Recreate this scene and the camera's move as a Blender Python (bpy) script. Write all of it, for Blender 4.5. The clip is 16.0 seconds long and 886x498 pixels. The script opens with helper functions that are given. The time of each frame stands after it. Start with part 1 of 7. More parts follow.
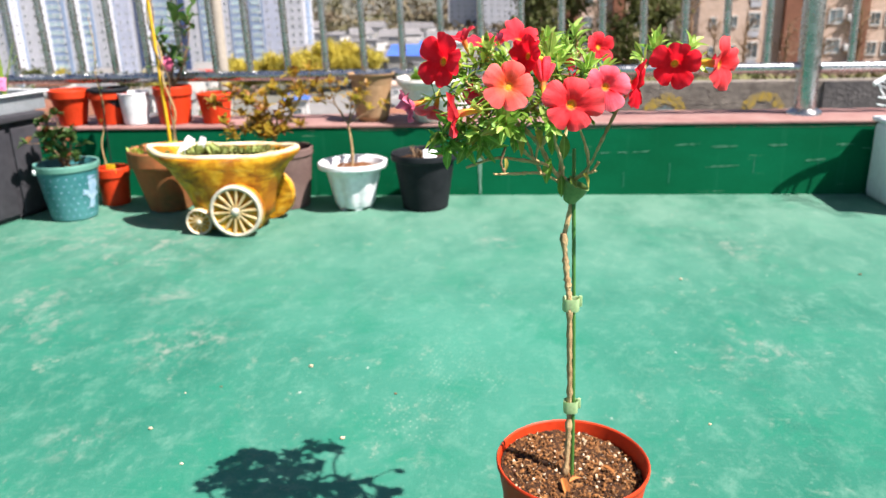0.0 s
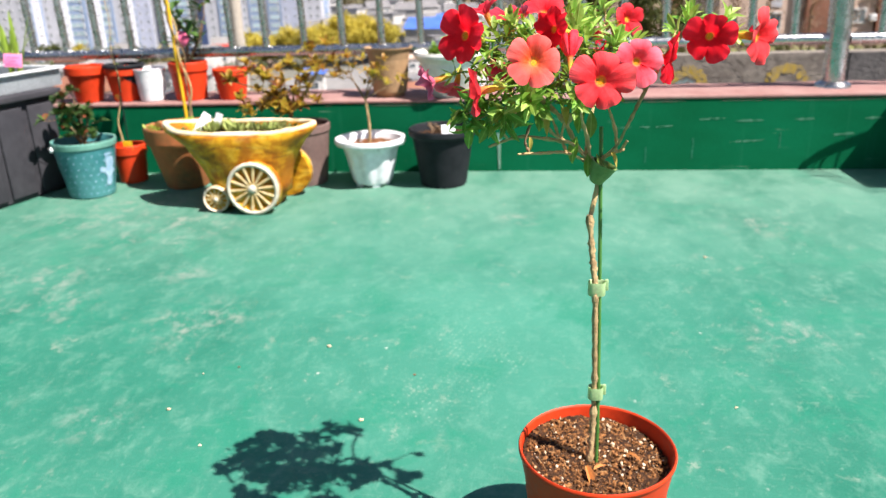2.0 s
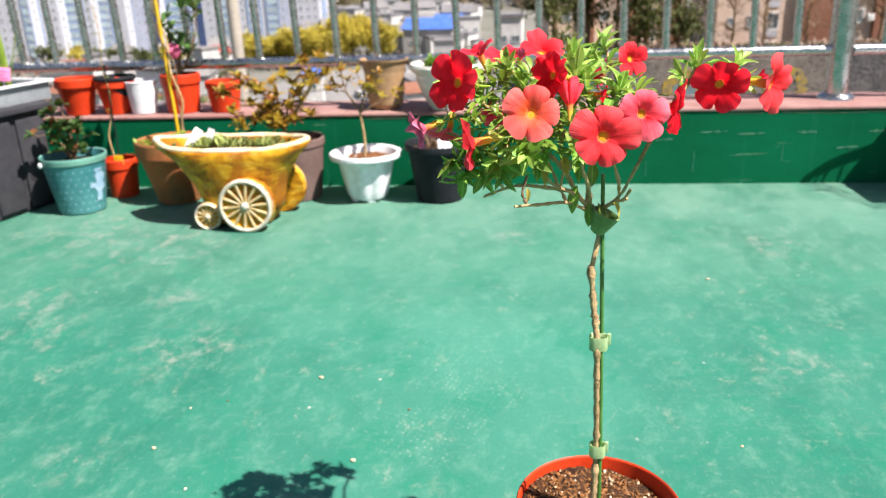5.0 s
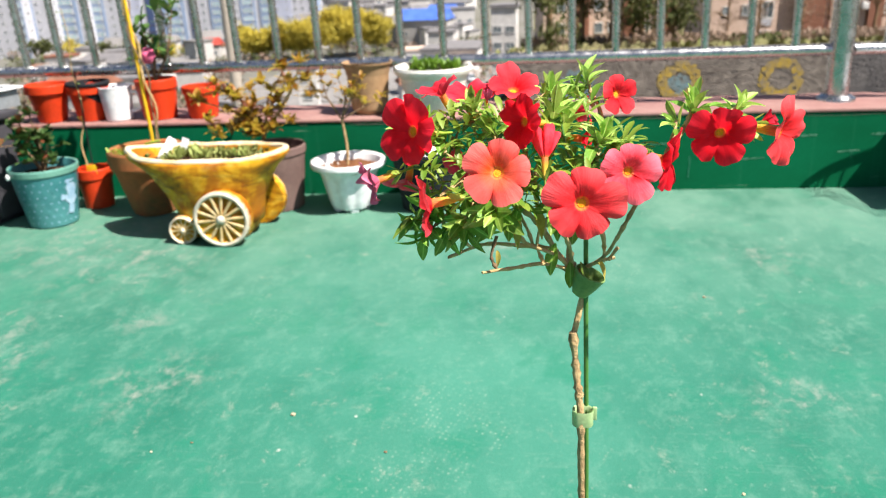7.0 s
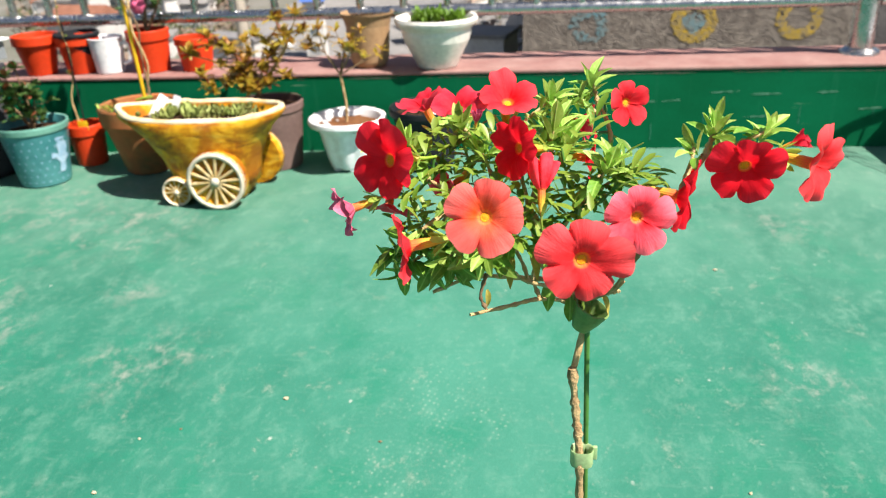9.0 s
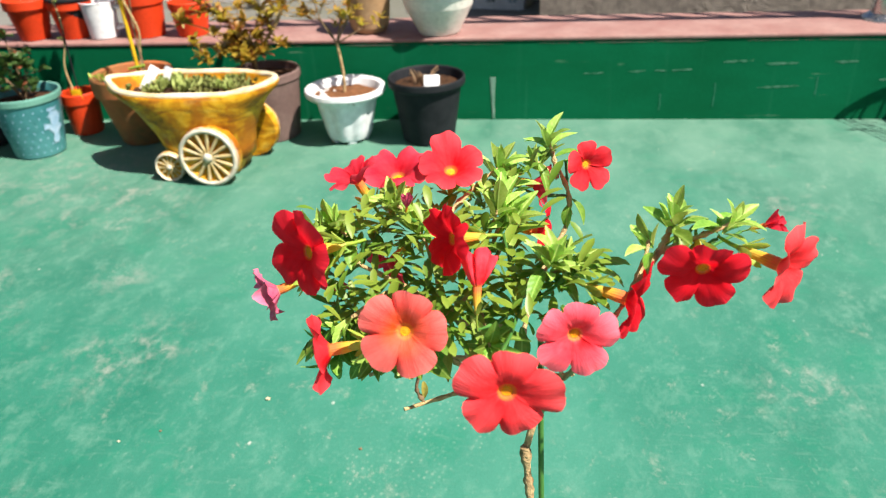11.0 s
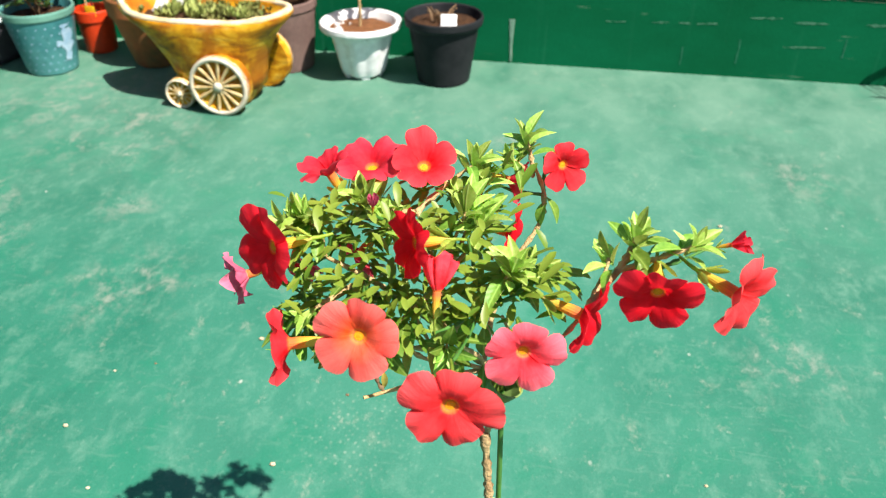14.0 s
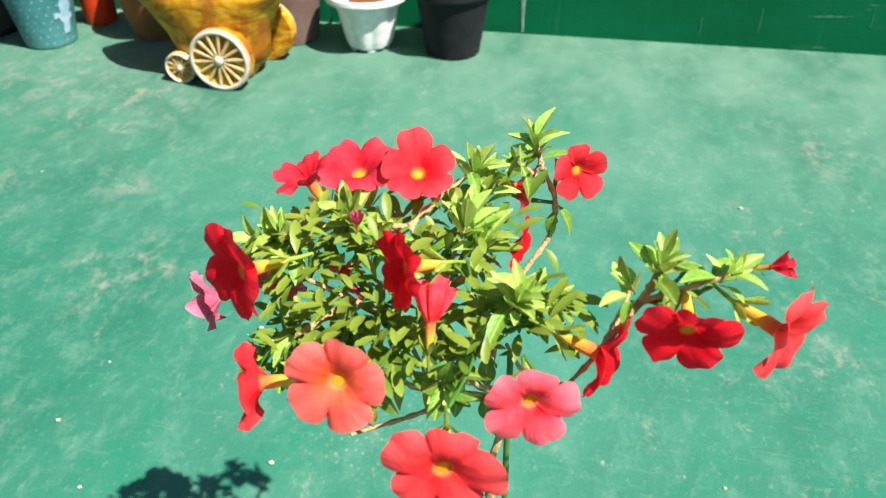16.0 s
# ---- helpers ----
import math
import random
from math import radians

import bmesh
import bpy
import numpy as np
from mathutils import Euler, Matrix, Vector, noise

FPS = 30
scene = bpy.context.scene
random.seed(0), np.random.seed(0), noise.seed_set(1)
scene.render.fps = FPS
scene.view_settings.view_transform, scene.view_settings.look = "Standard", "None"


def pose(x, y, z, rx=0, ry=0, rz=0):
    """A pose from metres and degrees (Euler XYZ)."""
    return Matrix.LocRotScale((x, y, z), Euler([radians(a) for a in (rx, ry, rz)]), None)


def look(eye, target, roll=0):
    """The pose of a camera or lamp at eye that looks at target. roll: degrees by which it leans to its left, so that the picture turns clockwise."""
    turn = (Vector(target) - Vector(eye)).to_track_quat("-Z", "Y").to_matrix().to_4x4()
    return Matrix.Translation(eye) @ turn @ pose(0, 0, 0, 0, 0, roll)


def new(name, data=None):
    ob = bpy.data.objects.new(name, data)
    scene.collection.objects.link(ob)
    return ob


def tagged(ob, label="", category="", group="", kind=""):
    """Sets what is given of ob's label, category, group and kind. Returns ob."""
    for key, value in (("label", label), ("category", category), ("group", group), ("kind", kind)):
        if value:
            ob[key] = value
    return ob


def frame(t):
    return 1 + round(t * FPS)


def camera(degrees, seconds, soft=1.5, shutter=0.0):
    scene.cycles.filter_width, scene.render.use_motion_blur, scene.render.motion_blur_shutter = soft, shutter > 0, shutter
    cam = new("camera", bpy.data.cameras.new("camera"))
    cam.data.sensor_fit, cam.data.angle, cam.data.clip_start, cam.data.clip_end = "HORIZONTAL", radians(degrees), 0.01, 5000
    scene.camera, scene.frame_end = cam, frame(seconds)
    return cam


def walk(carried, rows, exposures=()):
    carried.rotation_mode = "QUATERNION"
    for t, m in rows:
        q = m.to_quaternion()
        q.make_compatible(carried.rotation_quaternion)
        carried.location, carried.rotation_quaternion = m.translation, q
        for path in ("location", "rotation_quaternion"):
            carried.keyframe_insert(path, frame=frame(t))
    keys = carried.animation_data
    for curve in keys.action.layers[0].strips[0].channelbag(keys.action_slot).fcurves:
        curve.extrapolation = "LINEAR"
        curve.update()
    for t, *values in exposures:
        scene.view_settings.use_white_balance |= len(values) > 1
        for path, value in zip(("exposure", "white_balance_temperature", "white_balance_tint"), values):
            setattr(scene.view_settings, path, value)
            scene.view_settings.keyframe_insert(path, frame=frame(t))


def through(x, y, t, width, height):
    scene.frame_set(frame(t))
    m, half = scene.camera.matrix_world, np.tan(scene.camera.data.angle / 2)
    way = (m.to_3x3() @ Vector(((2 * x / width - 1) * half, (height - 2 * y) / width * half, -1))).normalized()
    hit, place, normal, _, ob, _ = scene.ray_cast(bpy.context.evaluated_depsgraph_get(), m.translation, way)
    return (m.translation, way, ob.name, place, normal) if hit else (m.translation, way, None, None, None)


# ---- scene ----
cam = camera(60.1, 16.0, 1.2)
cam.data.dof.use_dof, cam.data.dof.focus_distance, cam.data.dof.aperture_fstop = True, 0.40, 16.5
PATH = [
    (0, (0.1619, -0.0219, 0.4970), (0.0041, 1.8719, -0.1264), -1.33),
    (0.5, (0.1599, -0.0173, 0.4937), (0.0000, 1.8671, -0.1570), -1.36),
    (1, (0.1604, -0.0122, 0.4927), (-0.0144, 1.8617, -0.1839), -1.53),
    (1.5, (0.1582, -0.0060, 0.4949), (-0.0378, 1.8622, -0.1916), -1.71),
    (2, (0.1574, -0.0015, 0.4963), (-0.0453, 1.8668, -0.1882), -1.85),
    (2.5, (0.1579, 0.0026, 0.4982), (-0.0504, 1.8734, -0.1778), -1.95),
    (3, (0.1575, 0.0116, 0.4981), (-0.0452, 1.8833, -0.1769), -1.78),
    (3.5, (0.1583, 0.0224, 0.5055), (-0.0425, 1.8904, -0.1804), -1.82),
    (4, (0.1577, 0.0273, 0.5120), (-0.0418, 1.8934, -0.1793), -1.89),
    (6.5, (0.1656, 0.0988, 0.5325), (-0.0287, 1.9734, -0.1371), -2.10),
    (7, (0.1736, 0.1253, 0.5384), (-0.0159, 1.9875, -0.1663), -2.34),
    (7.5, (0.1790, 0.1437, 0.5457), (-0.0143, 1.9849, -0.2110), -2.37),
    (8, (0.1828, 0.1603, 0.5507), (-0.0186, 1.9825, -0.2488), -2.39),
    (8.5, (0.1839, 0.1755, 0.5637), (-0.0166, 1.9867, -0.2606), -2.36),
    (9, (0.1811, 0.1908, 0.5661), (-0.0288, 1.9888, -0.2843), -2.49),
    (11.5, (0.2185, 0.2603, 0.6145), (-0.0369, 1.9764, -0.3804), -2.95),
    (12, (0.2032, 0.2580, 0.6160), (-0.0159, 1.9718, -0.3913), -2.21),
    (12.5, (0.2036, 0.2575, 0.6177), (0.0003, 1.9648, -0.4039), -1.92),
    (13, (0.2113, 0.2613, 0.6281), (0.0041, 1.9453, -0.4308), -1.50),
    (13.5, (0.2321, 0.2757, 0.6394), (-0.0096, 1.9252, -0.4654), -0.95),
    (14, (0.2347, 0.2725, 0.6348), (-0.0462, 1.8971, -0.4973), 0.04),
    (14.5, (0.2389, 0.2611, 0.6403), (-0.1158, 1.8658, -0.4995), 0.38),
    (15, (0.2591, 0.2653, 0.6429), (-0.1433, 1.8677, -0.4843), -0.17),
    (15.5, (0.2461, 0.2856, 0.6368), (-0.1499, 1.8764, -0.5088), 0.01),
    (16, (0.2327, 0.3201, 0.6271), (-0.0706, 1.8926, -0.5710), -0.59),
]
walk(cam, [(t, look(eye, target, roll)) for t, eye, target, roll in PATH], exposures=((0.0, 1.27, 6500, 16), (4.0, 1.24, 6520, 16), (8.0, 1.15, 6700, 13), (11.5, 1.06, 6780, 12), (16.0, 1.05, 6780, 12)))

# ---------------------------------------------------------------- light
SUN = Vector((0.600, -0.300, 1.0)).normalized()
world = bpy.data.worlds.new("sky")
scene.world = world
world.use_nodes = True
wn = world.node_tree.nodes
sky = wn.new("ShaderNodeTexSky")
sky.sky_type, sky.sun_disc = "NISHITA", False
sky.sun_elevation, sky.sun_rotation = math.asin(SUN.z), math.atan2(SUN.x, SUN.y)
sky.air_density, sky.dust_density = 1.0, 1.0
world.node_tree.links.new(sky.outputs[0], wn["Background"].inputs[0])
wn["Background"].inputs[1].default_value = 0.047
sun_data = bpy.data.lights.new("sun", "SUN")
sun_data.energy, sun_data.angle, sun_data.color = 5.0, radians(0.53), (1.0, 0.95, 0.87)
sun_ob = new("sun", sun_data)
sun_ob.matrix_world = look(SUN * 20, (0, 0, 0))


# ---------------------------------------------------------------- materials
def nodes_of(name):
    m = bpy.data.materials.new(name)
    m.use_nodes = True
    t = m.node_tree
    return m, t, t.nodes["Principled BSDF"]


def noise_node(t, vec, scale, detail=6.0, rough=0.6, distort=0.0):
    n = t.nodes.new("ShaderNodeTexNoise")
    n.inputs["Scale"].default_value, n.inputs["Detail"].default_value = scale, detail
    n.inputs["Roughness"].default_value, n.inputs["Distortion"].default_value = rough, distort
    t.links.new(vec, n.inputs["Vector"])
    return n.outputs["Fac"]


def ramp(t, fac, stops):
    r = t.nodes.new("ShaderNodeValToRGB")
    e = r.color_ramp.elements
    while len(e) < len(stops):
        e.new(0.5)
    for el, (p, c) in zip(e, stops):
        el.position = p
        el.color = (c, c, c, 1) if isinstance(c, (int, float)) else (*c, 1)
    t.links.new(fac, r.inputs[0])
    return r.outputs[0]


def blend(t, fac, a, b, kind="MIX"):
    n = t.nodes.new("ShaderNodeMix")
    n.data_type, n.blend_type = "RGBA", kind
    for sock, v in ((n.inputs[0], fac), (n.inputs[6], a), (n.inputs[7], b)):
        if isinstance(v, (int, float)):
            sock.default_value = v
        elif isinstance(v, tuple):
            sock.default_value = (*v, 1)
        else:
            t.links.new(v, sock)
    return n.outputs[2]


def coords(t, scale=(1, 1, 1), rot=(0, 0, 0), kind="Object"):
    c = t.nodes.new("ShaderNodeTexCoord")
    m = t.nodes.new("ShaderNodeMapping")
    m.inputs["Scale"].default_value = scale
    m.inputs["Rotation"].default_value = [radians(a) for a in rot]
    t.links.new(c.outputs[kind], m.inputs[0])
    return m.outputs[0]


def bump(t, p, height, strength=0.3, dist=0.002):
    b = t.nodes.new("ShaderNodeBump")
    b.inputs["Strength"].default_value, b.inputs["Distance"].default_value = strength, dist
    t.links.new(height, b.inputs["Height"])
    t.links.new(b.outputs[0], p.inputs["Normal"])


def plain(name, a, b=None, rough=0.6, metal=0.0, scale=30.0, relief=0.25, dist=0.001, fine=6.0, vary=0.0, through=0.0, gloss=None):
    """A two-scale surface: colour from a to b in patches, finer grain and relief, and a change from object to object."""
    b = b or tuple(v * 0.75 for v in a)
    m, t, p = nodes_of(name)
    v = coords(t)
    big = noise_node(t, v, scale)
    small = noise_node(t, v, scale * fine, 4)
    col = blend(t, ramp(t, big, ((0.35, 0.0), (0.68, 1.0))), a, b)
    col = blend(t, 0.35, col, ramp(t, small, ((0.3, 0.35), (0.7, 1.0))), "MULTIPLY")
    if vary:
        info = t.nodes.new("ShaderNodeObjectInfo")
        h = t.nodes.new("ShaderNodeHueSaturation")
        mr = t.nodes.new("ShaderNodeMapRange")
        mr.inputs[3].default_value, mr.inputs[4].default_value = 1 - vary, 1 + vary
        t.links.new(info.outputs["Random"], mr.inputs[0])
        t.links.new(mr.outputs[0], h.inputs["Value"])
        t.links.new(col, h.inputs["Color"])
        col = h.outputs[0]
    t.links.new(col, p.inputs["Base Color"])
    rr = ramp(t, small, ((0.2, max(0.02, rough - 0.12)), (0.8, min(1.0, rough + 0.12))))
    t.links.new(rr, p.inputs["Roughness"])
    p.inputs["Metallic"].default_value = metal
    p.inputs["Specular IOR Level"].default_value = gloss if gloss is not None else (0.5 if rough < 0.5 else 0.25)
    bump(t, p, small, relief, dist)
    if through:
        tr = t.nodes.new("ShaderNodeBsdfTranslucent")
        mx = t.nodes.new("ShaderNodeMixShader")
        mx.inputs[0].default_value = through
        t.links.new(col, tr.inputs[0])
        t.links.new(p.outputs[0], mx.inputs[1])
        t.links.new(tr.outputs[0], mx.inputs[2])
        t.links.new(mx.outputs[0], t.nodes["Material Output"].inputs[0])
    return m


WORN = ((-0.689, 1.18, 0.13), (-0.609, 1.083, 0.10), (-0.351, 0.746, 0.06), (-0.332, 1.025, 0.12), (0.535, 1.012, 0.09), (-0.44, 1.22, 0.07), (0.148, 1.531, 0.07), (0.484, 1.314, 0.03), (-0.64, 1.41, 0.10), (-0.76, 1.58, 0.24), (-0.55, 1.48, 0.18), (0.63, 1.497, 0.10))
PRINTS = ((0.052, 0.821, 0.085), (0.080, 0.971, 0.080), (0.123, 0.904, 0.070), (0.370, 1.416, 0.060), (-0.440, 1.226, 0.050), (-0.233, 1.230, 0.050))


def spots(t, v, places, inner=0.2):
    """One in the middle of each (x, y, radius) and nought outside of it."""
    out = None
    for x, y, r in places:
        d = t.nodes.new("ShaderNodeVectorMath")
        d.operation = "DISTANCE"
        d.inputs[1].default_value = (x, y, 0)
        t.links.new(v, d.inputs[0])
        mr = t.nodes.new("ShaderNodeMapRange")
        mr.inputs[1].default_value, mr.inputs[2].default_value = r, r * inner
        t.links.new(d.outputs["Value"], mr.inputs[0])
        if out is None:
            out = mr.outputs[0]
        else:
            mx = t.nodes.new("ShaderNodeMath")
            mx.operation = "MAXIMUM"
            t.links.new(out, mx.inputs[0])
            t.links.new(mr.outputs[0], mx.inputs[1])
            out = mx.outputs[0]
    return out


def times(t, a, b):
    m = t.nodes.new("ShaderNodeMath")
    m.operation = "MULTIPLY"
    t.links.new(a, m.inputs[0])
    t.links.new(b, m.inputs[1])
    return m.outputs[0]


def floor_material():
    """Green roof paint, chalky where it is dusty, with pale scuffs, dotted shoe prints and grey worn streaks."""
    m, t, p = nodes_of("green_roof_paint")
    v = coords(t)
    wide = noise_node(t, coords(t, (1, 0.75, 1), (0, 0, 14)), 2.4, 6, 0.6, 0.2)
    blot = noise_node(t, coords(t, (1, 0.62, 1), (0, 0, -22)), 8.0, 8, 0.62, 0.2)
    mottle = noise_node(t, coords(t, (1, 0.62, 1), (0, 0, -26)), 30.0, 10, 0.74, 0.2)
    fine = noise_node(t, coords(t, (1, 0.7, 1), (0, 0, -30)), 130.0, 6, 0.72)
    grit = noise_node(t, v, 420.0, 3, 0.7)
    brushed = noise_node(t, coords(t, (1, 5, 1), (0, 0, 42)), 20.0, 8, 0.68, 0.5)
    scuff = noise_node(t, coords(t, (1, 0.8, 1), (0, 0, 30)), 24.0, 12, 0.78, 0.25)
    col = blend(t, ramp(t, blot, ((0.36, 0.0), (0.66, 1.0))), (0.0028, 0.1122, 0.0699), (0.0129, 0.1454, 0.0957))
    col = blend(t, ramp(t, wide, ((0.38, 0.0), (0.68, 0.5))), col, (0.0386, 0.1886, 0.1306))
    col = blend(t, ramp(t, mottle, ((0.50, 0.0), (0.66, 0.55))), col, (0.115, 0.2502, 0.1886))
    col = blend(t, ramp(t, mottle, ((0.30, 0.30), (0.44, 0.0))), col, (0.0014, 0.0957, 0.0607))
    # the middle of the roof is paler than its sides
    far = t.nodes.new("ShaderNodeVectorMath")
    far.operation = "DISTANCE"
    far.inputs[1].default_value = (0.10, 1.05, 0)
    t.links.new(v, far.inputs[0])
    pale_mid = t.nodes.new("ShaderNodeMapRange")
    pale_mid.inputs[1].default_value, pale_mid.inputs[2].default_value = 0.75, 0.12
    t.links.new(far.outputs["Value"], pale_mid.inputs[0])
    col = blend(t, times(t, pale_mid.outputs[0], ramp(t, wide, ((0.28, 0.20), (0.66, 0.78)))), col, (0.057, 0.2346, 0.1693))
    # cleaner patches where the paint kept its colour
    kept = noise_node(t, coords(t, (1, 0.8, 1), (0, 0, 8)), 6.5, 9, 0.66, 0.35)
    col = blend(t, ramp(t, kept, ((0.52, 0.0), (0.60, 0.62))), col, (0.0074, 0.1638, 0.0994))
    # dust lies thicker towards the parapet, where nobody walks
    sep = t.nodes.new("ShaderNodeSeparateXYZ")
    t.links.new(v, sep.inputs[0])
    near = t.nodes.new("ShaderNodeMapRange")
    near.inputs[1].default_value, near.inputs[2].default_value = 1.05, 1.9
    t.links.new(sep.outputs[1], near.inputs[0])
    col = blend(t, times(t, near.outputs[0], ramp(t, blot, ((0.30, 0.25), (0.66, 0.75)))), col, (0.148, 0.270, 0.203))
    # brush marks, fine flecks and scuffs with crisp edges
    col = blend(t, ramp(t, brushed, ((0.56, 0.0), (0.72, 0.30))), col, (0.138, 0.2622, 0.2024))
    col = blend(t, ramp(t, fine, ((0.57, 0.0), (0.70, 0.50))), col, (0.1472, 0.276, 0.2134))
    gate = noise_node(t, coords(t, (1, 1, 1), (0, 0, 50)), 3.4, 4, 0.6)
    col = blend(t, times(t, ramp(t, scuff, ((0.57, 0.0), (0.635, 0.60))), ramp(t, gate, ((0.44, 0.0), (0.60, 1.0)))), col, (0.23, 0.276, 0.2208))
    # larger worn places where the pale ground shows
    col = blend(t, times(t, spots(t, v, WORN), ramp(t, scuff, ((0.495, 0.0), (0.585, 0.38)))), col, (0.290, 0.282, 0.255))
    # rows of small pale dots that shoe soles left
    dot = t.nodes.new("ShaderNodeTexVoronoi")
    dot.inputs["Scale"].default_value, dot.inputs["Randomness"].default_value = 140.0, 0.35
    t.links.new(coords(t, (1, 0.8, 1), (0, 0, 24)), dot.inputs["Vector"])
    col = blend(t, times(t, ramp(t, dot.outputs["Distance"], ((0.14, 0.36), (0.30, 0.0))), times(t, spots(t, v, PRINTS, 0.5), ramp(t, mottle, ((0.44, 0.1), (0.54, 1.0))))), col, (0.276, 0.3404, 0.2714))
    # single pale flecks and hair scratches
    fleck = t.nodes.new("ShaderNodeTexVoronoi")
    fleck.inputs["Scale"].default_value, fleck.inputs["Randomness"].default_value = 24.0, 1.0
    t.links.new(coords(t, (1, 0.7, 1), (0, 0, 24)), fleck.inputs["Vector"])
    col = blend(t, times(t, ramp(t, fleck.outputs["Distance"], ((0.030, 1.0), (0.065, 0.0))), ramp(t, gate, ((0.48, 0.0), (0.60, 0.8)))), col, (0.3864, 0.414, 0.368))
    hair = noise_node(t, coords(t, (1, 22, 1), (0, 0, 38)), 14.0, 4, 0.6, 0.9)
    col = blend(t, ramp(t, hair, ((0.69, 0.0), (0.75, 0.28))), col, (0.2392, 0.3128, 0.2576))
    col = blend(t, 0.22, col, ramp(t, grit, ((0.3, 0.4), (0.65, 1.0))), "MULTIPLY")
    t.links.new(col, p.inputs["Base Color"])
    t.links.new(ramp(t, blot, ((0.3, 0.5), (0.7, 0.8))), p.inputs["Roughness"])
    p.inputs["Specular IOR Level"].default_value = 0.3
    bump(t, p, blend(t, 0.5, fine, grit), 0.4, 0.002)
    return m


def kerb_material():
    """Darker green paint with horizontal scratches, drips and a dusty foot."""
    m, t, p = nodes_of("green_parapet_paint")
    v = coords(t)
    wide = noise_node(t, coords(t, (1, 1, 2)), 3.0, 5)
    streak = noise_node(t, coords(t, (2.2, 1, 60)), 1.6, 4, 0.6, 0.2)
    gate = noise_node(t, coords(t, (1, 1, 1.6)), 5.5, 3)
    drip = noise_node(t, coords(t, (34, 1, 1.4)), 1.2, 3, 0.5)
    grit = noise_node(t, v, 160.0, 4)
    col = blend(t, ramp(t, wide, ((0.35, 0.0), (0.68, 1.0))), (0.0, 0.096, 0.038), (0.0, 0.128, 0.056))
    s = t.nodes.new("ShaderNodeMath")
    s.operation = "MULTIPLY"
    t.links.new(ramp(t, streak, ((0.625, 0.0), (0.665, 1.0))), s.inputs[0])
    t.links.new(ramp(t, gate, ((0.56, 0.0), (0.64, 0.35))), s.inputs[1])
    col = blend(t, s.outputs[0], col, (0.368, 0.4784, 0.3864))
    col = blend(t, ramp(t, drip, ((0.62, 0.0), (0.80, 0.28))), col, (0.0368, 0.2024, 0.1288))
    col = blend(t, 0.2, col, ramp(t, grit, ((0.3, 0.5), (0.7, 1.0))), "MULTIPLY")
    t.links.new(col, p.inputs["Base Color"])
    p.inputs["Roughness"].default_value = 0.6
    p.inputs["Specular IOR Level"].default_value = 0.06
    bump(t, p, grit, 0.25, 0.0015)
    return m


def petal_material(name, mid, edge, deep, throat=(0.95, 0.45, 0.02), spread=0.30, vein=0.24, thin=0.24):
    """Petal colour by the distance from the flower's own axis, with radiating veins; thin, so light passes through it."""
    m, t, p = nodes_of(name)
    c = t.nodes.new("ShaderNodeTexCoord")
    sep = t.nodes.new("ShaderNodeSeparateXYZ")
    t.links.new(c.outputs["Object"], sep.inputs[0])
    comb = t.nodes.new("ShaderNodeCombineXYZ")
    t.links.new(sep.outputs[0], comb.inputs[0])
    t.links.new(sep.outputs[1], comb.inputs[1])
    ln = t.nodes.new("ShaderNodeVectorMath")
    ln.operation = "LENGTH"
    t.links.new(comb.outputs[0], ln.inputs[0])
    ang = t.nodes.new("ShaderNodeMath")
    ang.operation = "ARCTAN2"
    t.links.new(sep.outputs[1], ang.inputs[0])
    t.links.new(sep.outputs[0], ang.inputs[1])
    pv = t.nodes.new("ShaderNodeCombineXYZ")
    sc = t.nodes.new("ShaderNodeMath")
    sc.operation = "MULTIPLY"
    sc.inputs[1].default_value = 9.0
    t.links.new(ang.outputs[0], sc.inputs[0])
    t.links.new(sc.outputs[0], pv.inputs[0])
    t.links.new(ln.outputs["Value"], pv.inputs[1])
    veins = noise_node(t, pv.outputs[0], 1.6, 4, 0.6)
    patch = noise_node(t, c.outputs["Object"], 1.6, 3)
    col = ramp(t, ln.outputs["Value"], ((0.08, throat), (0.130, throat), (spread - 0.07, deep), (0.60, mid), (0.97, edge)))
    col = blend(t, ramp(t, patch, ((0.38, 0.0), (0.66, 0.45))), col, edge)
    col = blend(t, vein, col, ramp(t, veins, ((0.34, 0.58), (0.54, 1.0))), "MULTIPLY")
    info = t.nodes.new("ShaderNodeObjectInfo")
    h = t.nodes.new("ShaderNodeHueSaturation")
    mr = t.nodes.new("ShaderNodeMapRange")
    mr.inputs[3].default_value, mr.inputs[4].default_value = 0.9, 1.12
    t.links.new(info.outputs["Random"], mr.inputs[0])
    t.links.new(mr.outputs[0], h.inputs["Value"])
    t.links.new(col, h.inputs["Color"])
    col = h.outputs[0]
    t.links.new(col, p.inputs["Base Color"])
    p.inputs["Roughness"].default_value = 0.6
    p.inputs["Specular IOR Level"].default_value = 0.08
    bump(t, p, veins, 0.18, 0.03)
    tr = t.nodes.new("ShaderNodeBsdfTranslucent")
    mx = t.nodes.new("ShaderNodeMixShader")
    mx.inputs[0].default_value = thin
    t.links.new(col, tr.inputs[0])
    t.links.new(p.outputs[0], mx.inputs[1])
    t.links.new(tr.outputs[0], mx.inputs[2])
    t.links.new(mx.outputs[0], t.nodes["Material Output"].inputs[0])
    return m


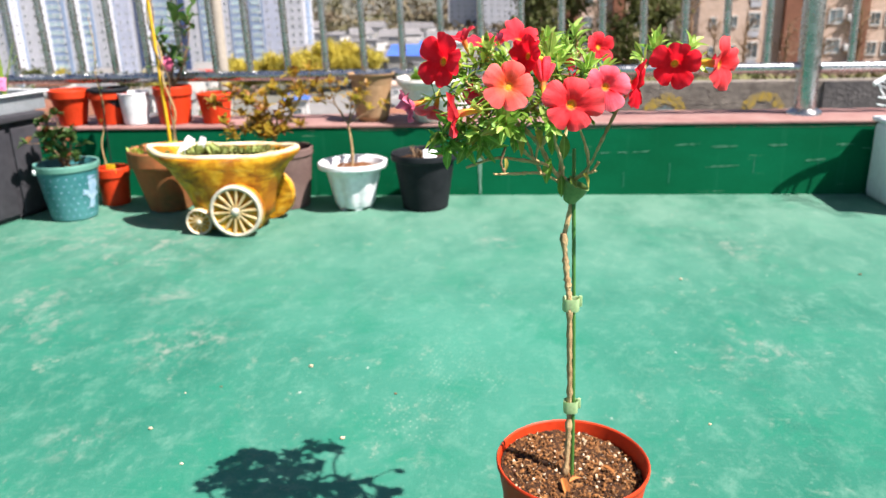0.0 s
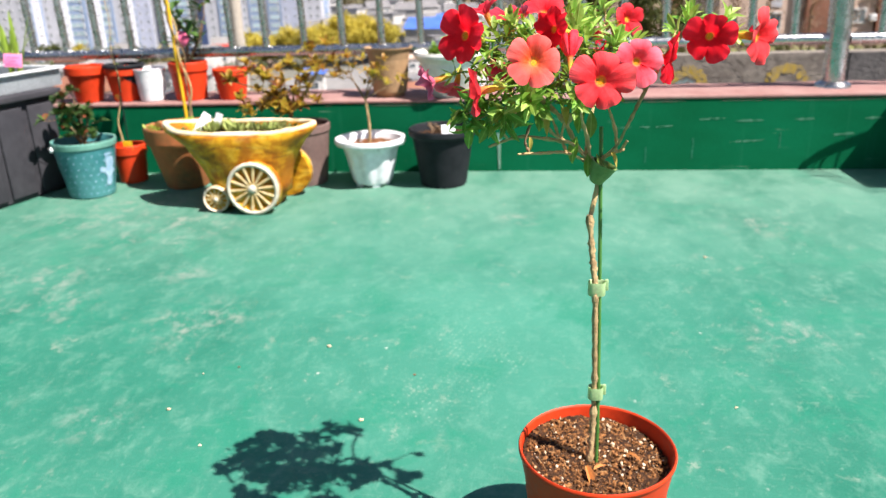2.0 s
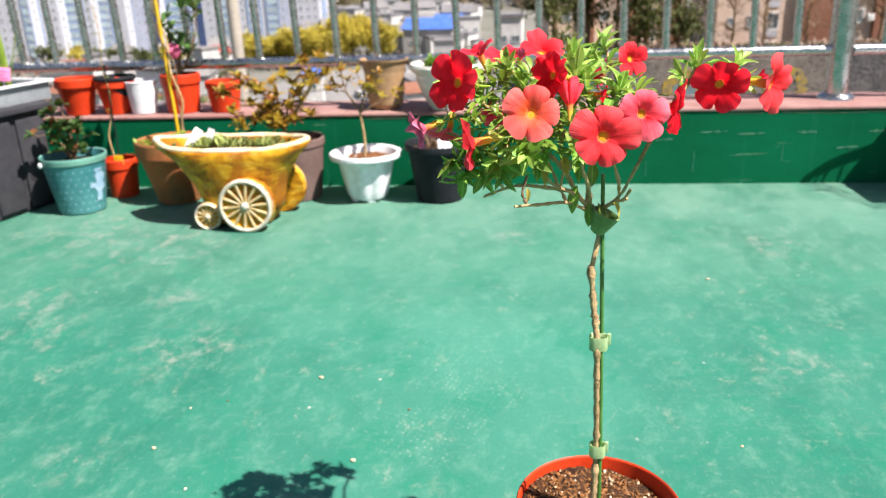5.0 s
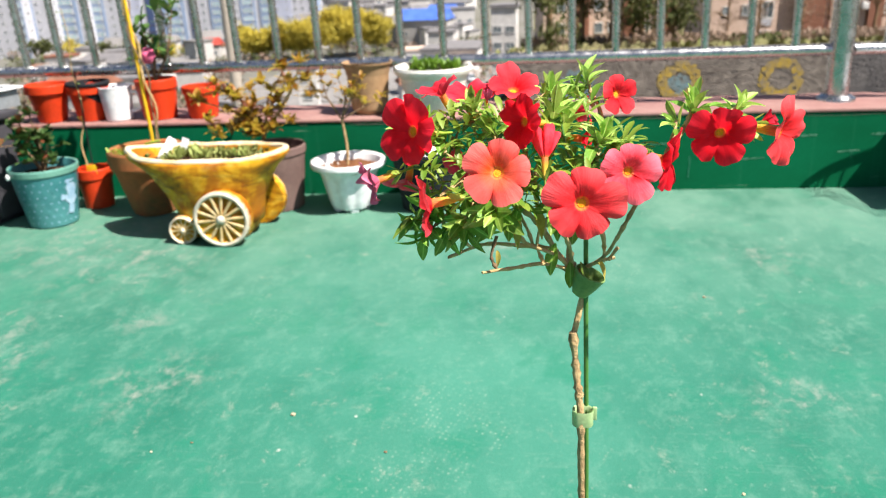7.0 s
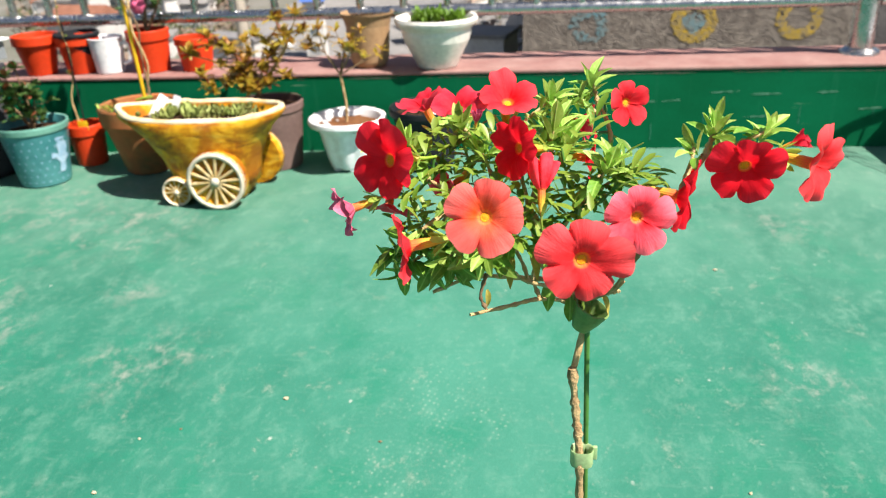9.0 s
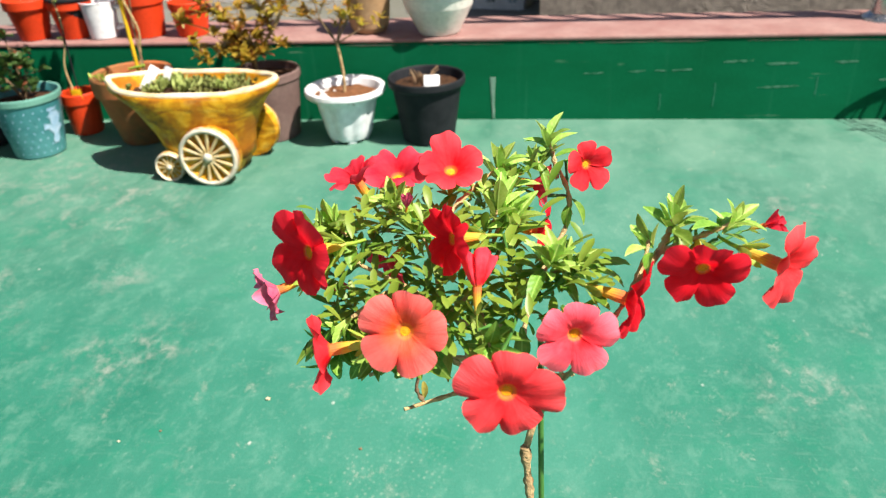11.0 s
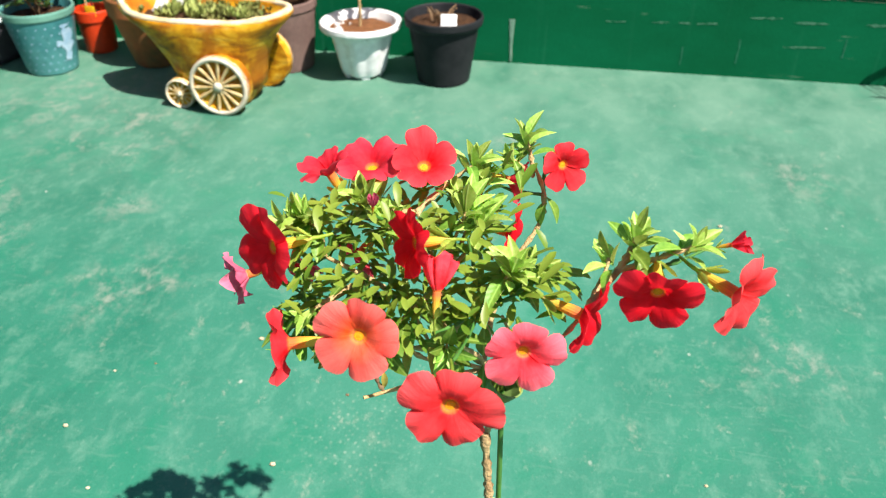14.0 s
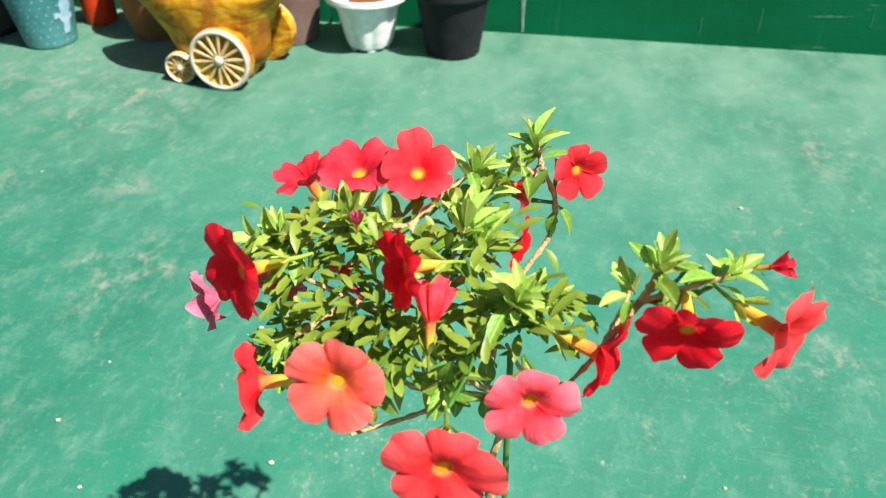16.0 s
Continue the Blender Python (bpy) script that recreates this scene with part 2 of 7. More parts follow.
FLOOR, KERB = floor_material(), kerb_material()
PINK = plain("pink_primer", (0.2679, 0.1363, 0.1222), (0.3337, 0.2021, 0.1805), 0.75, scale=14, relief=0.4)
CONCRETE = plain("grey_concrete", (0.30, 0.29, 0.27), (0.40, 0.39, 0.36), 0.85, scale=2)
STEEL = plain("stainless_steel", (0.55, 0.55, 0.55), (0.49, 0.49, 0.49), 0.27, 1.0, scale=9, relief=0.0)
TERRA = plain("orange_plastic", (0.62, 0.046, 0.009), (0.54, 0.042, 0.009), 0.52, scale=25, relief=0.08, vary=0.08)
TERRA_OLD = plain("weathered_terracotta", (0.46, 0.125, 0.042), (0.17, 0.120, 0.046), 0.8, scale=11, relief=0.5)
SOIL = plain("potting_soil", (0.022, 0.010, 0.005), (0.105, 0.047, 0.019), 0.95, scale=160, relief=0.9, dist=0.004, fine=3)
CRUMB = plain("soil_crumb", (0.055, 0.021, 0.008), (0.42, 0.185, 0.062), 0.95, scale=300, vary=0.3)
SOIL_FIBRE = plain("soil_fibre", (0.25, 0.115, 0.045), (0.42, 0.24, 0.10), 0.95, scale=200)
PERLITE = plain("perlite", (0.70, 0.60, 0.46), (0.56, 0.38, 0.20), 0.9, scale=200, vary=0.15)
BARK = plain("pale_bark", (0.66, 0.49, 0.245), (0.40, 0.26, 0.115), 0.85, scale=120, relief=0.7, dist=0.002)
STEM_BARK = plain("knobbly_brown_bark", (0.60, 0.430, 0.220), (0.28, 0.170, 0.080), 0.85, scale=95, relief=0.9, dist=0.002)
BARK_DARK = plain("brown_bark", (0.17, 0.105, 0.060), (0.27, 0.175, 0.095), 0.85, scale=120, relief=0.6)
STAKE = plain("green_coated_stake", (0.045, 0.16, 0.028), (0.085, 0.23, 0.045), 0.4, scale=60, relief=0.15)
CLIP = plain("pale_green_plastic", (0.58, 0.76, 0.42), (0.48, 0.68, 0.34), 0.45, scale=60, relief=0.1, through=0.4)
CUP = plain("green_translucent_plastic", (0.21, 0.36, 0.10), (0.31, 0.46, 0.16), 0.35, scale=60, relief=0.1, through=0.35)
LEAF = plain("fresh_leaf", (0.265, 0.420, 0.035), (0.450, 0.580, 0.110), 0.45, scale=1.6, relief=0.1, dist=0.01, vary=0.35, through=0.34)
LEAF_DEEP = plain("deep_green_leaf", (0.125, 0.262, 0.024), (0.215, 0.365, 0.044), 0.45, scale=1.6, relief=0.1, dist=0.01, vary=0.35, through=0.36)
LEAF_SUCC = plain("pale_succulent_leaf", (0.26, 0.34, 0.085), (0.36, 0.40, 0.13), 0.6, scale=30, vary=0.2, through=0.15)
LEAF_DULL = plain("olive_succulent_leaf", (0.170, 0.230, 0.050), (0.29, 0.280, 0.085), 0.6, scale=30, vary=0.3, through=0.15)
LEAF_YELLOW = plain("yellowed_leaf", (0.55, 0.46, 0.10), (0.36, 0.30, 0.06), 0.6, scale=2.2, vary=0.2, through=0.3)
LEAF_BRONZE = plain("bronze_leaf", (0.52, 0.46, 0.060), (0.46, 0.180, 0.032), 0.42, scale=38.0, through=0.50)
LEAF_ROSE = plain("dark_rose_leaf", (0.045, 0.110, 0.028), (0.085, 0.150, 0.035), 0.5, scale=2.0, vary=0.4, through=0.2)
LEAF_RED = plain("reddish_young_leaf", (0.22, 0.055, 0.028), (0.14, 0.07, 0.025), 0.5, scale=2.0, vary=0.3, through=0.25)
RED = petal_material("deep_red_petal", (0.950, 0.010, 0.024), (0.960, 0.030, 0.058), (0.700, 0.003, 0.010), (0.90, 0.30, 0.01), 0.25, thin=0.52)
CORAL = petal_material("coral_petal", (0.940, 0.055, 0.085), (0.940, 0.160, 0.215), (0.880, 0.012, 0.018), (0.85, 0.40, 0.015), 0.27)
CORAL_DEEP = petal_material("deep_coral_petal", (0.970, 0.040, 0.050), (0.970, 0.098, 0.108), (0.880, 0.010, 0.014), (0.85, 0.40, 0.015), 0.27)
HOT = petal_material("bright_red_petal", (0.950, 0.026, 0.042), (0.950, 0.075, 0.095), (0.820, 0.006, 0.012), (0.88, 0.36, 0.012), 0.27, thin=0.40)
SALMON = petal_material("salmon_petal", (0.965, 0.086, 0.068), (0.960, 0.190, 0.172), (0.950, 0.110, 0.014), (0.85, 0.42, 0.015), 0.28)
ROSE = petal_material("rose_pink_petal", (0.920, 0.035, 0.075), (0.930, 0.110, 0.165), (0.760, 0.010, 0.022), (0.88, 0.45, 0.04), 0.26, thin=0.58)
PLUM = petal_material("faded_plum_petal", (0.620, 0.095, 0.190), (0.720, 0.220, 0.330), (0.400, 0.030, 0.080), (0.70, 0.40, 0.08), 0.25)


def striped(name, stops, stripe, amount, rough=0.55, thin=0.3):
    """A flower's tube or throat: colour along its own axis, with stripes that run lengthwise."""
    m, t, p = nodes_of(name)
    c = t.nodes.new("ShaderNodeTexCoord")
    sep = t.nodes.new("ShaderNodeSeparateXYZ")
    t.links.new(c.outputs["Object"], sep.inputs[0])
    ang = t.nodes.new("ShaderNodeMath")
    ang.operation = "ARCTAN2"
    t.links.new(sep.outputs[1], ang.inputs[0])
    t.links.new(sep.outputs[0], ang.inputs[1])
    wave = t.nodes.new("ShaderNodeMath")
    wave.operation = "MULTIPLY"
    wave.inputs[1].default_value = 15.0
    t.links.new(ang.outputs[0], wave.inputs[0])
    sine = t.nodes.new("ShaderNodeMath")
    sine.operation = "SINE"
    t.links.new(wave.outputs[0], sine.inputs[0])
    along = t.nodes.new("ShaderNodeMapRange")
    along.inputs[1].default_value, along.inputs[2].default_value = -1.22, -0.36
    t.links.new(sep.outputs[2], along.inputs[0])
    col = ramp(t, along.outputs[0], stops)
    col = blend(t, ramp(t, sine.outputs[0], ((0.30, 0.0), (0.90, amount))), col, stripe)
    t.links.new(col, p.inputs["Base Color"])
    p.inputs["Roughness"].default_value = rough
    p.inputs["Specular IOR Level"].default_value = 0.2
    bump(t, p, sine.outputs[0], 0.2, 0.02)
    tr = t.nodes.new("ShaderNodeBsdfTranslucent")
    mx = t.nodes.new("ShaderNodeMixShader")
    mx.inputs[0].default_value = thin
    t.links.new(col, tr.inputs[0])
    t.links.new(p.outputs[0], mx.inputs[1])
    t.links.new(tr.outputs[0], mx.inputs[2])
    t.links.new(mx.outputs[0], t.nodes["Material Output"].inputs[0])
    return m


def blade(name, a, b, vary=0.3, through=0.34):
    """A leaf's blade: colour that drifts along it, a paler midrib and slanting side veins."""
    m, t, p = nodes_of(name)
    c = t.nodes.new("ShaderNodeTexCoord")
    sep = t.nodes.new("ShaderNodeSeparateXYZ")
    t.links.new(c.outputs["Object"], sep.inputs[0])
    side = t.nodes.new("ShaderNodeMath")
    side.operation = "ABSOLUTE"
    t.links.new(sep.outputs[0], side.inputs[0])
    info = t.nodes.new("ShaderNodeObjectInfo")
    patch = noise_node(t, c.outputs["Object"], 3.2, 4)
    col = blend(t, ramp(t, patch, ((0.35, 0.0), (0.68, 1.0))), a, b)
    slant = t.nodes.new("ShaderNodeMath")
    slant.operation = "MULTIPLY_ADD"
    slant.inputs[1].default_value = -1.1
    t.links.new(side.outputs[0], slant.inputs[0])
    t.links.new(sep.outputs[1], slant.inputs[2])
    rate = t.nodes.new("ShaderNodeMath")
    rate.operation = "MULTIPLY"
    rate.inputs[1].default_value = 46.0
    t.links.new(slant.outputs[0], rate.inputs[0])
    veins = t.nodes.new("ShaderNodeMath")
    veins.operation = "SINE"
    t.links.new(rate.outputs[0], veins.inputs[0])
    col = blend(t, 0.14, col, ramp(t, veins.outputs[0], ((0.0, 0.75), (0.8, 1.0))), "MULTIPLY")
    rib = tuple(min(0.85, 1.35 * v + 0.05) for v in b)
    col = blend(t, ramp(t, side.outputs[0], ((0.010, 0.65), (0.030, 0.0))), col, rib)
    h = t.nodes.new("ShaderNodeHueSaturation")
    for low, high, key in ((1 - vary, 1 + vary, "Value"), (0.485, 0.515, "Hue")):
        mr = t.nodes.new("ShaderNodeMapRange")
        mr.inputs[3].default_value, mr.inputs[4].default_value = low, high
        t.links.new(info.outputs["Random"], mr.inputs[0])
        t.links.new(mr.outputs[0], h.inputs[key])
    t.links.new(col, h.inputs["Color"])
    t.links.new(h.outputs[0], p.inputs["Base Color"])
    p.inputs["Roughness"].default_value = 0.46
    p.inputs["Specular IOR Level"].default_value = 0.4
    bump(t, p, veins.outputs[0], 0.06, 0.01)
    tr = t.nodes.new("ShaderNodeBsdfTranslucent")
    mx = t.nodes.new("ShaderNodeMixShader")
    mx.inputs[0].default_value = through
    t.links.new(h.outputs[0], tr.inputs[0])
    t.links.new(p.outputs[0], mx.inputs[1])
    t.links.new(tr.outputs[0], mx.inputs[2])
    t.links.new(mx.outputs[0], t.nodes["Material Output"].inputs[0])
    return m


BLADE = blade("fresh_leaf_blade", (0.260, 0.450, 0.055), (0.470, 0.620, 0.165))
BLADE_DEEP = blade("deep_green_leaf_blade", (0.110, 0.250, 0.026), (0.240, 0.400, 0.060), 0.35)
THROAT = striped("orange_flower_throat", ((0.0, (0.80, 0.34, 0.014)), (1.0, (0.86, 0.38, 0.016))), (0.42, 0.115, 0.006), 0.7, thin=0.15)
TUBE = striped("yellow_flower_tube", ((0.05, (0.62, 0.60, 0.20)), (0.35, (0.80, 0.62, 0.10)), (0.70, (0.86, 0.50, 0.06)), (0.98, (0.90, 0.22, 0.08))), (0.72, 0.26, 0.03), 0.55)
TEAL = plain("teal_glaze", (0.032, 0.185, 0.205), (0.080, 0.275, 0.285), 0.35, scale=14, relief=0.06)
TEAL_RIM = plain("pale_teal_glaze", (0.155, 0.370, 0.300), (0.120, 0.300, 0.245), 0.4, scale=30, relief=0.06)
WHITE = plain("white_plastic", (0.8091, 0.8277, 0.8463), (0.744, 0.7719, 0.7998), 0.4, scale=12, relief=0.05)
CREAM = plain("cream_glaze", (0.855, 0.836, 0.779), (0.76, 0.7315, 0.6555), 0.35, scale=20, relief=0.1)
BLACK = plain("black_plastic", (0.014, 0.016, 0.019), (0.022, 0.024, 0.028), 0.6, scale=30, relief=0.1, gloss=0.12)
GREY = plain("charcoal_board", (0.038, 0.038, 0.045), (0.058, 0.057, 0.065), 0.7, gloss=0.12, scale=9, relief=0.3)
MAUVE = plain("mauve_brown_clay", (0.145, 0.090, 0.082), (0.19, 0.125, 0.110), 0.75, scale=18, relief=0.2)
TAN = plain("tan_clay", (0.34, 0.205, 0.105), (0.40, 0.26, 0.145), 0.7, scale=22, relief=0.3)
YELLOW = plain("yellow_plastic", (0.78, 0.47, 0.015), (0.70, 0.40, 0.012), 0.45, scale=40, relief=0.05)
PALE_BLUE = plain("pale_blue_print", (0.26, 0.45, 0.62), (0.42, 0.58, 0.72), 0.45, scale=60, relief=0.02)


def ochre_material():
    """Glazed planter: honey ochre run over with rust brown and olive, worn pale in places."""
    m, t, p = nodes_of("ochre_glaze")
    v = coords(t)
    n1 = noise_node(t, coords(t, (1, 1, 2.2)), 16, 7, 0.62, 0.8)
    n2 = noise_node(t, coords(t, (1.6, 1.6, 1), (20, 0, 30)), 11, 6, 0.6, 0.5)
    n3 = noise_node(t, v, 90, 5)
    col = ramp(t, n1, ((0.34, (0.186, 0.0791, 0.0056)), (0.43, (0.465, 0.186, 0.0065)), (0.53, (0.651, 0.3255, 0.013)), (0.66, (0.744, 0.4557, 0.0558))))
    col = blend(t, ramp(t, n2, ((0.47, 0.0), (0.59, 0.8))), col, (0.3348, 0.093, 0.0056))
    crack = noise_node(t, coords(t, (1.0, 1.0, 7.0), (0, 8, 0)), 9, 7, 0.7, 0.6)
    col = blend(t, ramp(t, crack, ((0.34, 0.80), (0.45, 0.0))), col, (0.1209, 0.0418, 0.0047))
    pale = noise_node(t, coords(t, (1, 1, 1.5)), 13, 5, 0.6)
    col = blend(t, ramp(t, pale, ((0.60, 0.0), (0.72, 0.3))), col, (0.6882, 0.4836, 0.1674))
    col = blend(t, 0.35, col, ramp(t, n3, ((0.3, 0.45), (0.7, 1.0))), "MULTIPLY")
    t.links.new(col, p.inputs["Base Color"])
    p.inputs["Roughness"].default_value = 0.5
    p.inputs["Specular IOR Level"].default_value = 0.25
    bump(t, p, blend(t, 0.5, n3, ramp(t, crack, ((0.30, 0.0), (0.42, 1.0)))), 0.5, 0.003)
    return m


OCHRE = ochre_material()


# ---------------------------------------------------------------- mesh helpers
def finish(name, bm, material, smooth=True):
    bmesh.ops.recalc_face_normals(bm, faces=bm.faces)
    if smooth:
        for e in bm.edges:
            if e.calc_face_angle(0.0) > 1.15:
                e.smooth = False
    me = bpy.data.meshes.new(name)
    for f in bm.faces:
        f.smooth = smooth
    bm.to_mesh(me)
    bm.free()
    me.materials.append(material)
    return me


def part(name, bm, material, parent, label="", smooth=True):
    ob = new(name, finish(name, bm, material, smooth) if isinstance(bm, bmesh.types.BMesh) else bm)
    ob.parent = parent
    if label:
        ob["label"] = label
    return ob


def thing(name, place, label, category, group="", turn=0.0):
    e = new(name)
    e.empty_display_size = 0.05
    e.matrix_basis = pose(*place, 0, 0, turn)
    return tagged(e, label, category, group)


def structure(name, bm, material, label, category, smooth=False):
    return tagged(new(name, finish(name, bm, material, smooth)), label, category, kind="structure")


def add_box(bm, lo, hi, bevel=0.0, m=None):
    c = [(a + b) / 2 for a, b in zip(lo, hi)]
    s = [b - a for a, b in zip(lo, hi)]
    mat = Matrix.Translation(c) @ Matrix.Diagonal((*s, 1))
    v = bmesh.ops.create_cube(bm, size=1, matrix=(m @ mat) if m else mat)["verts"]
    if bevel:
        e = list({x for q in v for x in q.link_edges})
        bmesh.ops.bevel(bm, geom=e, offset=bevel, segments=2, affect="EDGES", profile=0.6)
    return bm


def box(lo, hi, bevel=0.0, m=None):
    return add_box(bmesh.new(), lo, hi, bevel, m)


def add_lathe(bm, profile, n=32, m=None, wave=None):
    """Turns a profile of (radius, height) round z. wave(angle, height) scales the radius."""
    rings = []
    crisp = [profile[0]]
    for (r0, z0), (r1, z1) in zip(profile, profile[1:]):
        d = math.hypot(r1 - r0, z1 - z0)
        if d > 0.006:
            k = 0.0007 / d
            crisp += [(r0 + (r1 - r0) * k, z0 + (z1 - z0) * k), (r1 - (r1 - r0) * k, z1 - (z1 - z0) * k)]
        crisp.append((r1, z1))
    for r, z in crisp:
        if r <= 1e-6:
            co = Vector((0, 0, z))
            rings.append([bm.verts.new(m @ co if m else co)])
        else:
            ring = []
            for i in range(n):
                a = 2 * math.pi * i / n
                q = r * (wave(a, z) if wave else 1)
                co = Vector((q * math.cos(a), q * math.sin(a), z))
                ring.append(bm.verts.new(m @ co if m else co))
            rings.append(ring)
    for a, b in zip(rings, rings[1:]):
        for i in range(n):
            j = (i + 1) % n
            if len(a) == 1 and len(b) > 1:
                bm.faces.new((a[0], b[i], b[j]))
            elif len(b) == 1 and len(a) > 1:
                bm.faces.new((a[i], b[0], a[j]))
            elif len(a) > 1:
                bm.faces.new((a[i], b[i], b[j], a[j]))
    return bm


def lathe(profile, n=32, m=None, wave=None):
    return add_lathe(bmesh.new(), profile, n, m, wave)


def smooth_line(points, k=4):
    pts = [Vector(p) for p in points]
    if len(pts) < 3:
        return pts
    ext = [2 * pts[0] - pts[1]] + pts + [2 * pts[-1] - pts[-2]]
    out = []
    for i in range(1, len(ext) - 2):
        a, b, c, d = ext[i - 1:i + 3]
        for s in range(k):
            u = s / k
            out.append(0.5 * ((2 * b) + (c - a) * u + (2 * a - 5 * b + 4 * c - d) * u * u + (3 * b - a - 3 * c + d) * u ** 3))
    out.append(pts[-1])
    return out


def add_tube(bm, points, r0, r1=None, n=7, k=4, rough=0.0, knots=0.0):
    """A tapering tube through the points, closed at both ends."""
    r1 = r0 if r1 is None else r1
    pts = smooth_line(points, k)
    side = None
    rings = []
    for i, p in enumerate(pts):
        d = (pts[min(i + 1, len(pts) - 1)] - pts[max(i - 1, 0)]).normalized()
        side = (side - d * side.dot(d)) if side else d.orthogonal()
        side.normalize()
        up = d.cross(side)
        r = r0 + (r1 - r0) * i / max(1, len(pts) - 1)
        r *= 1 + knots * random.random() ** 3
        ring = []
        for j in range(n):
            a = 2 * math.pi * j / n
            q = r * (1 + rough * (random.random() - 0.5))
            ring.append(bm.verts.new(p + side * (q * math.cos(a)) + up * (q * math.sin(a))))
        rings.append(ring)
    for a, b in zip(rings, rings[1:]):
        for j in range(n):
            bm.faces.new((a[j], b[j], b[(j + 1) % n], a[(j + 1) % n]))
    bm.faces.new(rings[0])
    bm.faces.new(rings[-1])
    return bm


def tube(points, r0, r1=None, n=7, k=4, rough=0.0, knots=0.0):
    return add_tube(bmesh.new(), points, r0, r1, n, k, rough, knots)


def aim(place, axis, up=(0, 0, 1), size=1.0, spin=0.0):
    """A pose whose z points along axis."""
    z = Vector(axis).normalized()
    x = Vector(up).cross(z)
    x = x.normalized() if x.length > 1e-4 else z.orthogonal().normalized()
    y = z.cross(x)
    m = Matrix((x, y, z)).transposed().to_4x4()
    return Matrix.Translation(place) @ m @ Matrix.Rotation(spin, 4, "Z") @ Matrix.Diagonal((size, size, size, 1))


# ---------------------------------------------------------------- leaves and flowers
def leaf_mesh(name, material, width=0.30, fold=0.10, curl=0.25, tip=0.8, rows=6):
    """One leaf, one unit long from its foot along y, folded along the midrib and curling back at its tip."""
    bm = bmesh.new()
    grid = []
    for i in range(rows + 1):
        u = i / rows
        w = width * 0.5 * (max(0.0, math.sin(math.pi * min(1.0, u * 0.93 + 0.05) ** (1.15 * tip)))) ** 0.70 * (1 - 0.35 * u ** 4)
        w = max(w, 0.008)
        row = []
        for s in (-1, -0.5, 0, 0.5, 1):
            row.append(bm.verts.new((s * w, u, fold * abs(s) * w * 3.2 - curl * u * u)))
        grid.append(row)
    for a, b in zip(grid, grid[1:]):
        for j in range(4):
            bm.faces.new((a[j], a[j + 1], b[j + 1], b[j]))
    return finish(name, bm, material)


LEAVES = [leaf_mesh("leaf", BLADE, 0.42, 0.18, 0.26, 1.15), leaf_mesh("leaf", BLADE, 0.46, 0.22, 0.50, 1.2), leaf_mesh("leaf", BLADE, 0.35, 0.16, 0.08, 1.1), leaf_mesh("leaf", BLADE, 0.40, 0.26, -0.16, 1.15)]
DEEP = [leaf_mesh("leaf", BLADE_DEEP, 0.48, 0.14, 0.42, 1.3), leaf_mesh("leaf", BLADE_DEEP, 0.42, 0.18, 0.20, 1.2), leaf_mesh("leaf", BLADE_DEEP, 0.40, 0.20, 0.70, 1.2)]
DRY = leaf_mesh("dry_leaf", plain("dry_orange_leaf", (0.50, 0.20, 0.05), (0.30, 0.12, 0.04), 0.7, scale=3, vary=0.2), 0.34, 0.35, 0.3)
PALE = [leaf_mesh("leaf", LEAF_YELLOW, 0.36, 0.2, 0.5)]


def put_leaf(mesh, foot, way, length, parent, up=None):
    way = Vector(way).normalized()
    up = Vector(up) if up else Vector((0, 0, 1))
    x = way.cross(up)
    x = x.normalized() if x.length > 1e-3 else way.orthogonal().normalized()
    z = x.cross(way)
    m = Matrix((x, way, z)).transposed().to_4x4()
    ob = new("leaf", mesh)
    ob.parent = parent
    ob.matrix_basis = Matrix.Translation(foot) @ m @ Matrix.Diagonal((length, length, length, 1))
    return ob


def add_leaf(bm, foot, way, length, width=0.34, curl=0.25, up=None):
    """A leaf of a few faces, added to a joined crown."""
    way = Vector(way).normalized()
    x = way.cross(Vector(up) if up else Vector((0, 0, 1)))
    x = x.normalized() if x.length > 1e-3 else way.orthogonal().normalized()
    z = x.cross(way)
    foot = Vector(foot)
    prev = None
    for u, w in ((0, 0.10), (0.3, 0.75), (0.62, 1.0), (0.86, 0.80), (1.0, 0.15)):
        c = foot + way * (u * length) - z * (curl * u * u * length)
        h = w * width * length * 0.5
        row = [bm.verts.new(c - x * h + z * h * 0.35), bm.verts.new(c), bm.verts.new(c + x * h + z * h * 0.35)]
        if prev:
            for j in range(2):
                bm.faces.new((prev[j], prev[j + 1], row[j + 1], row[j]))
        prev = row


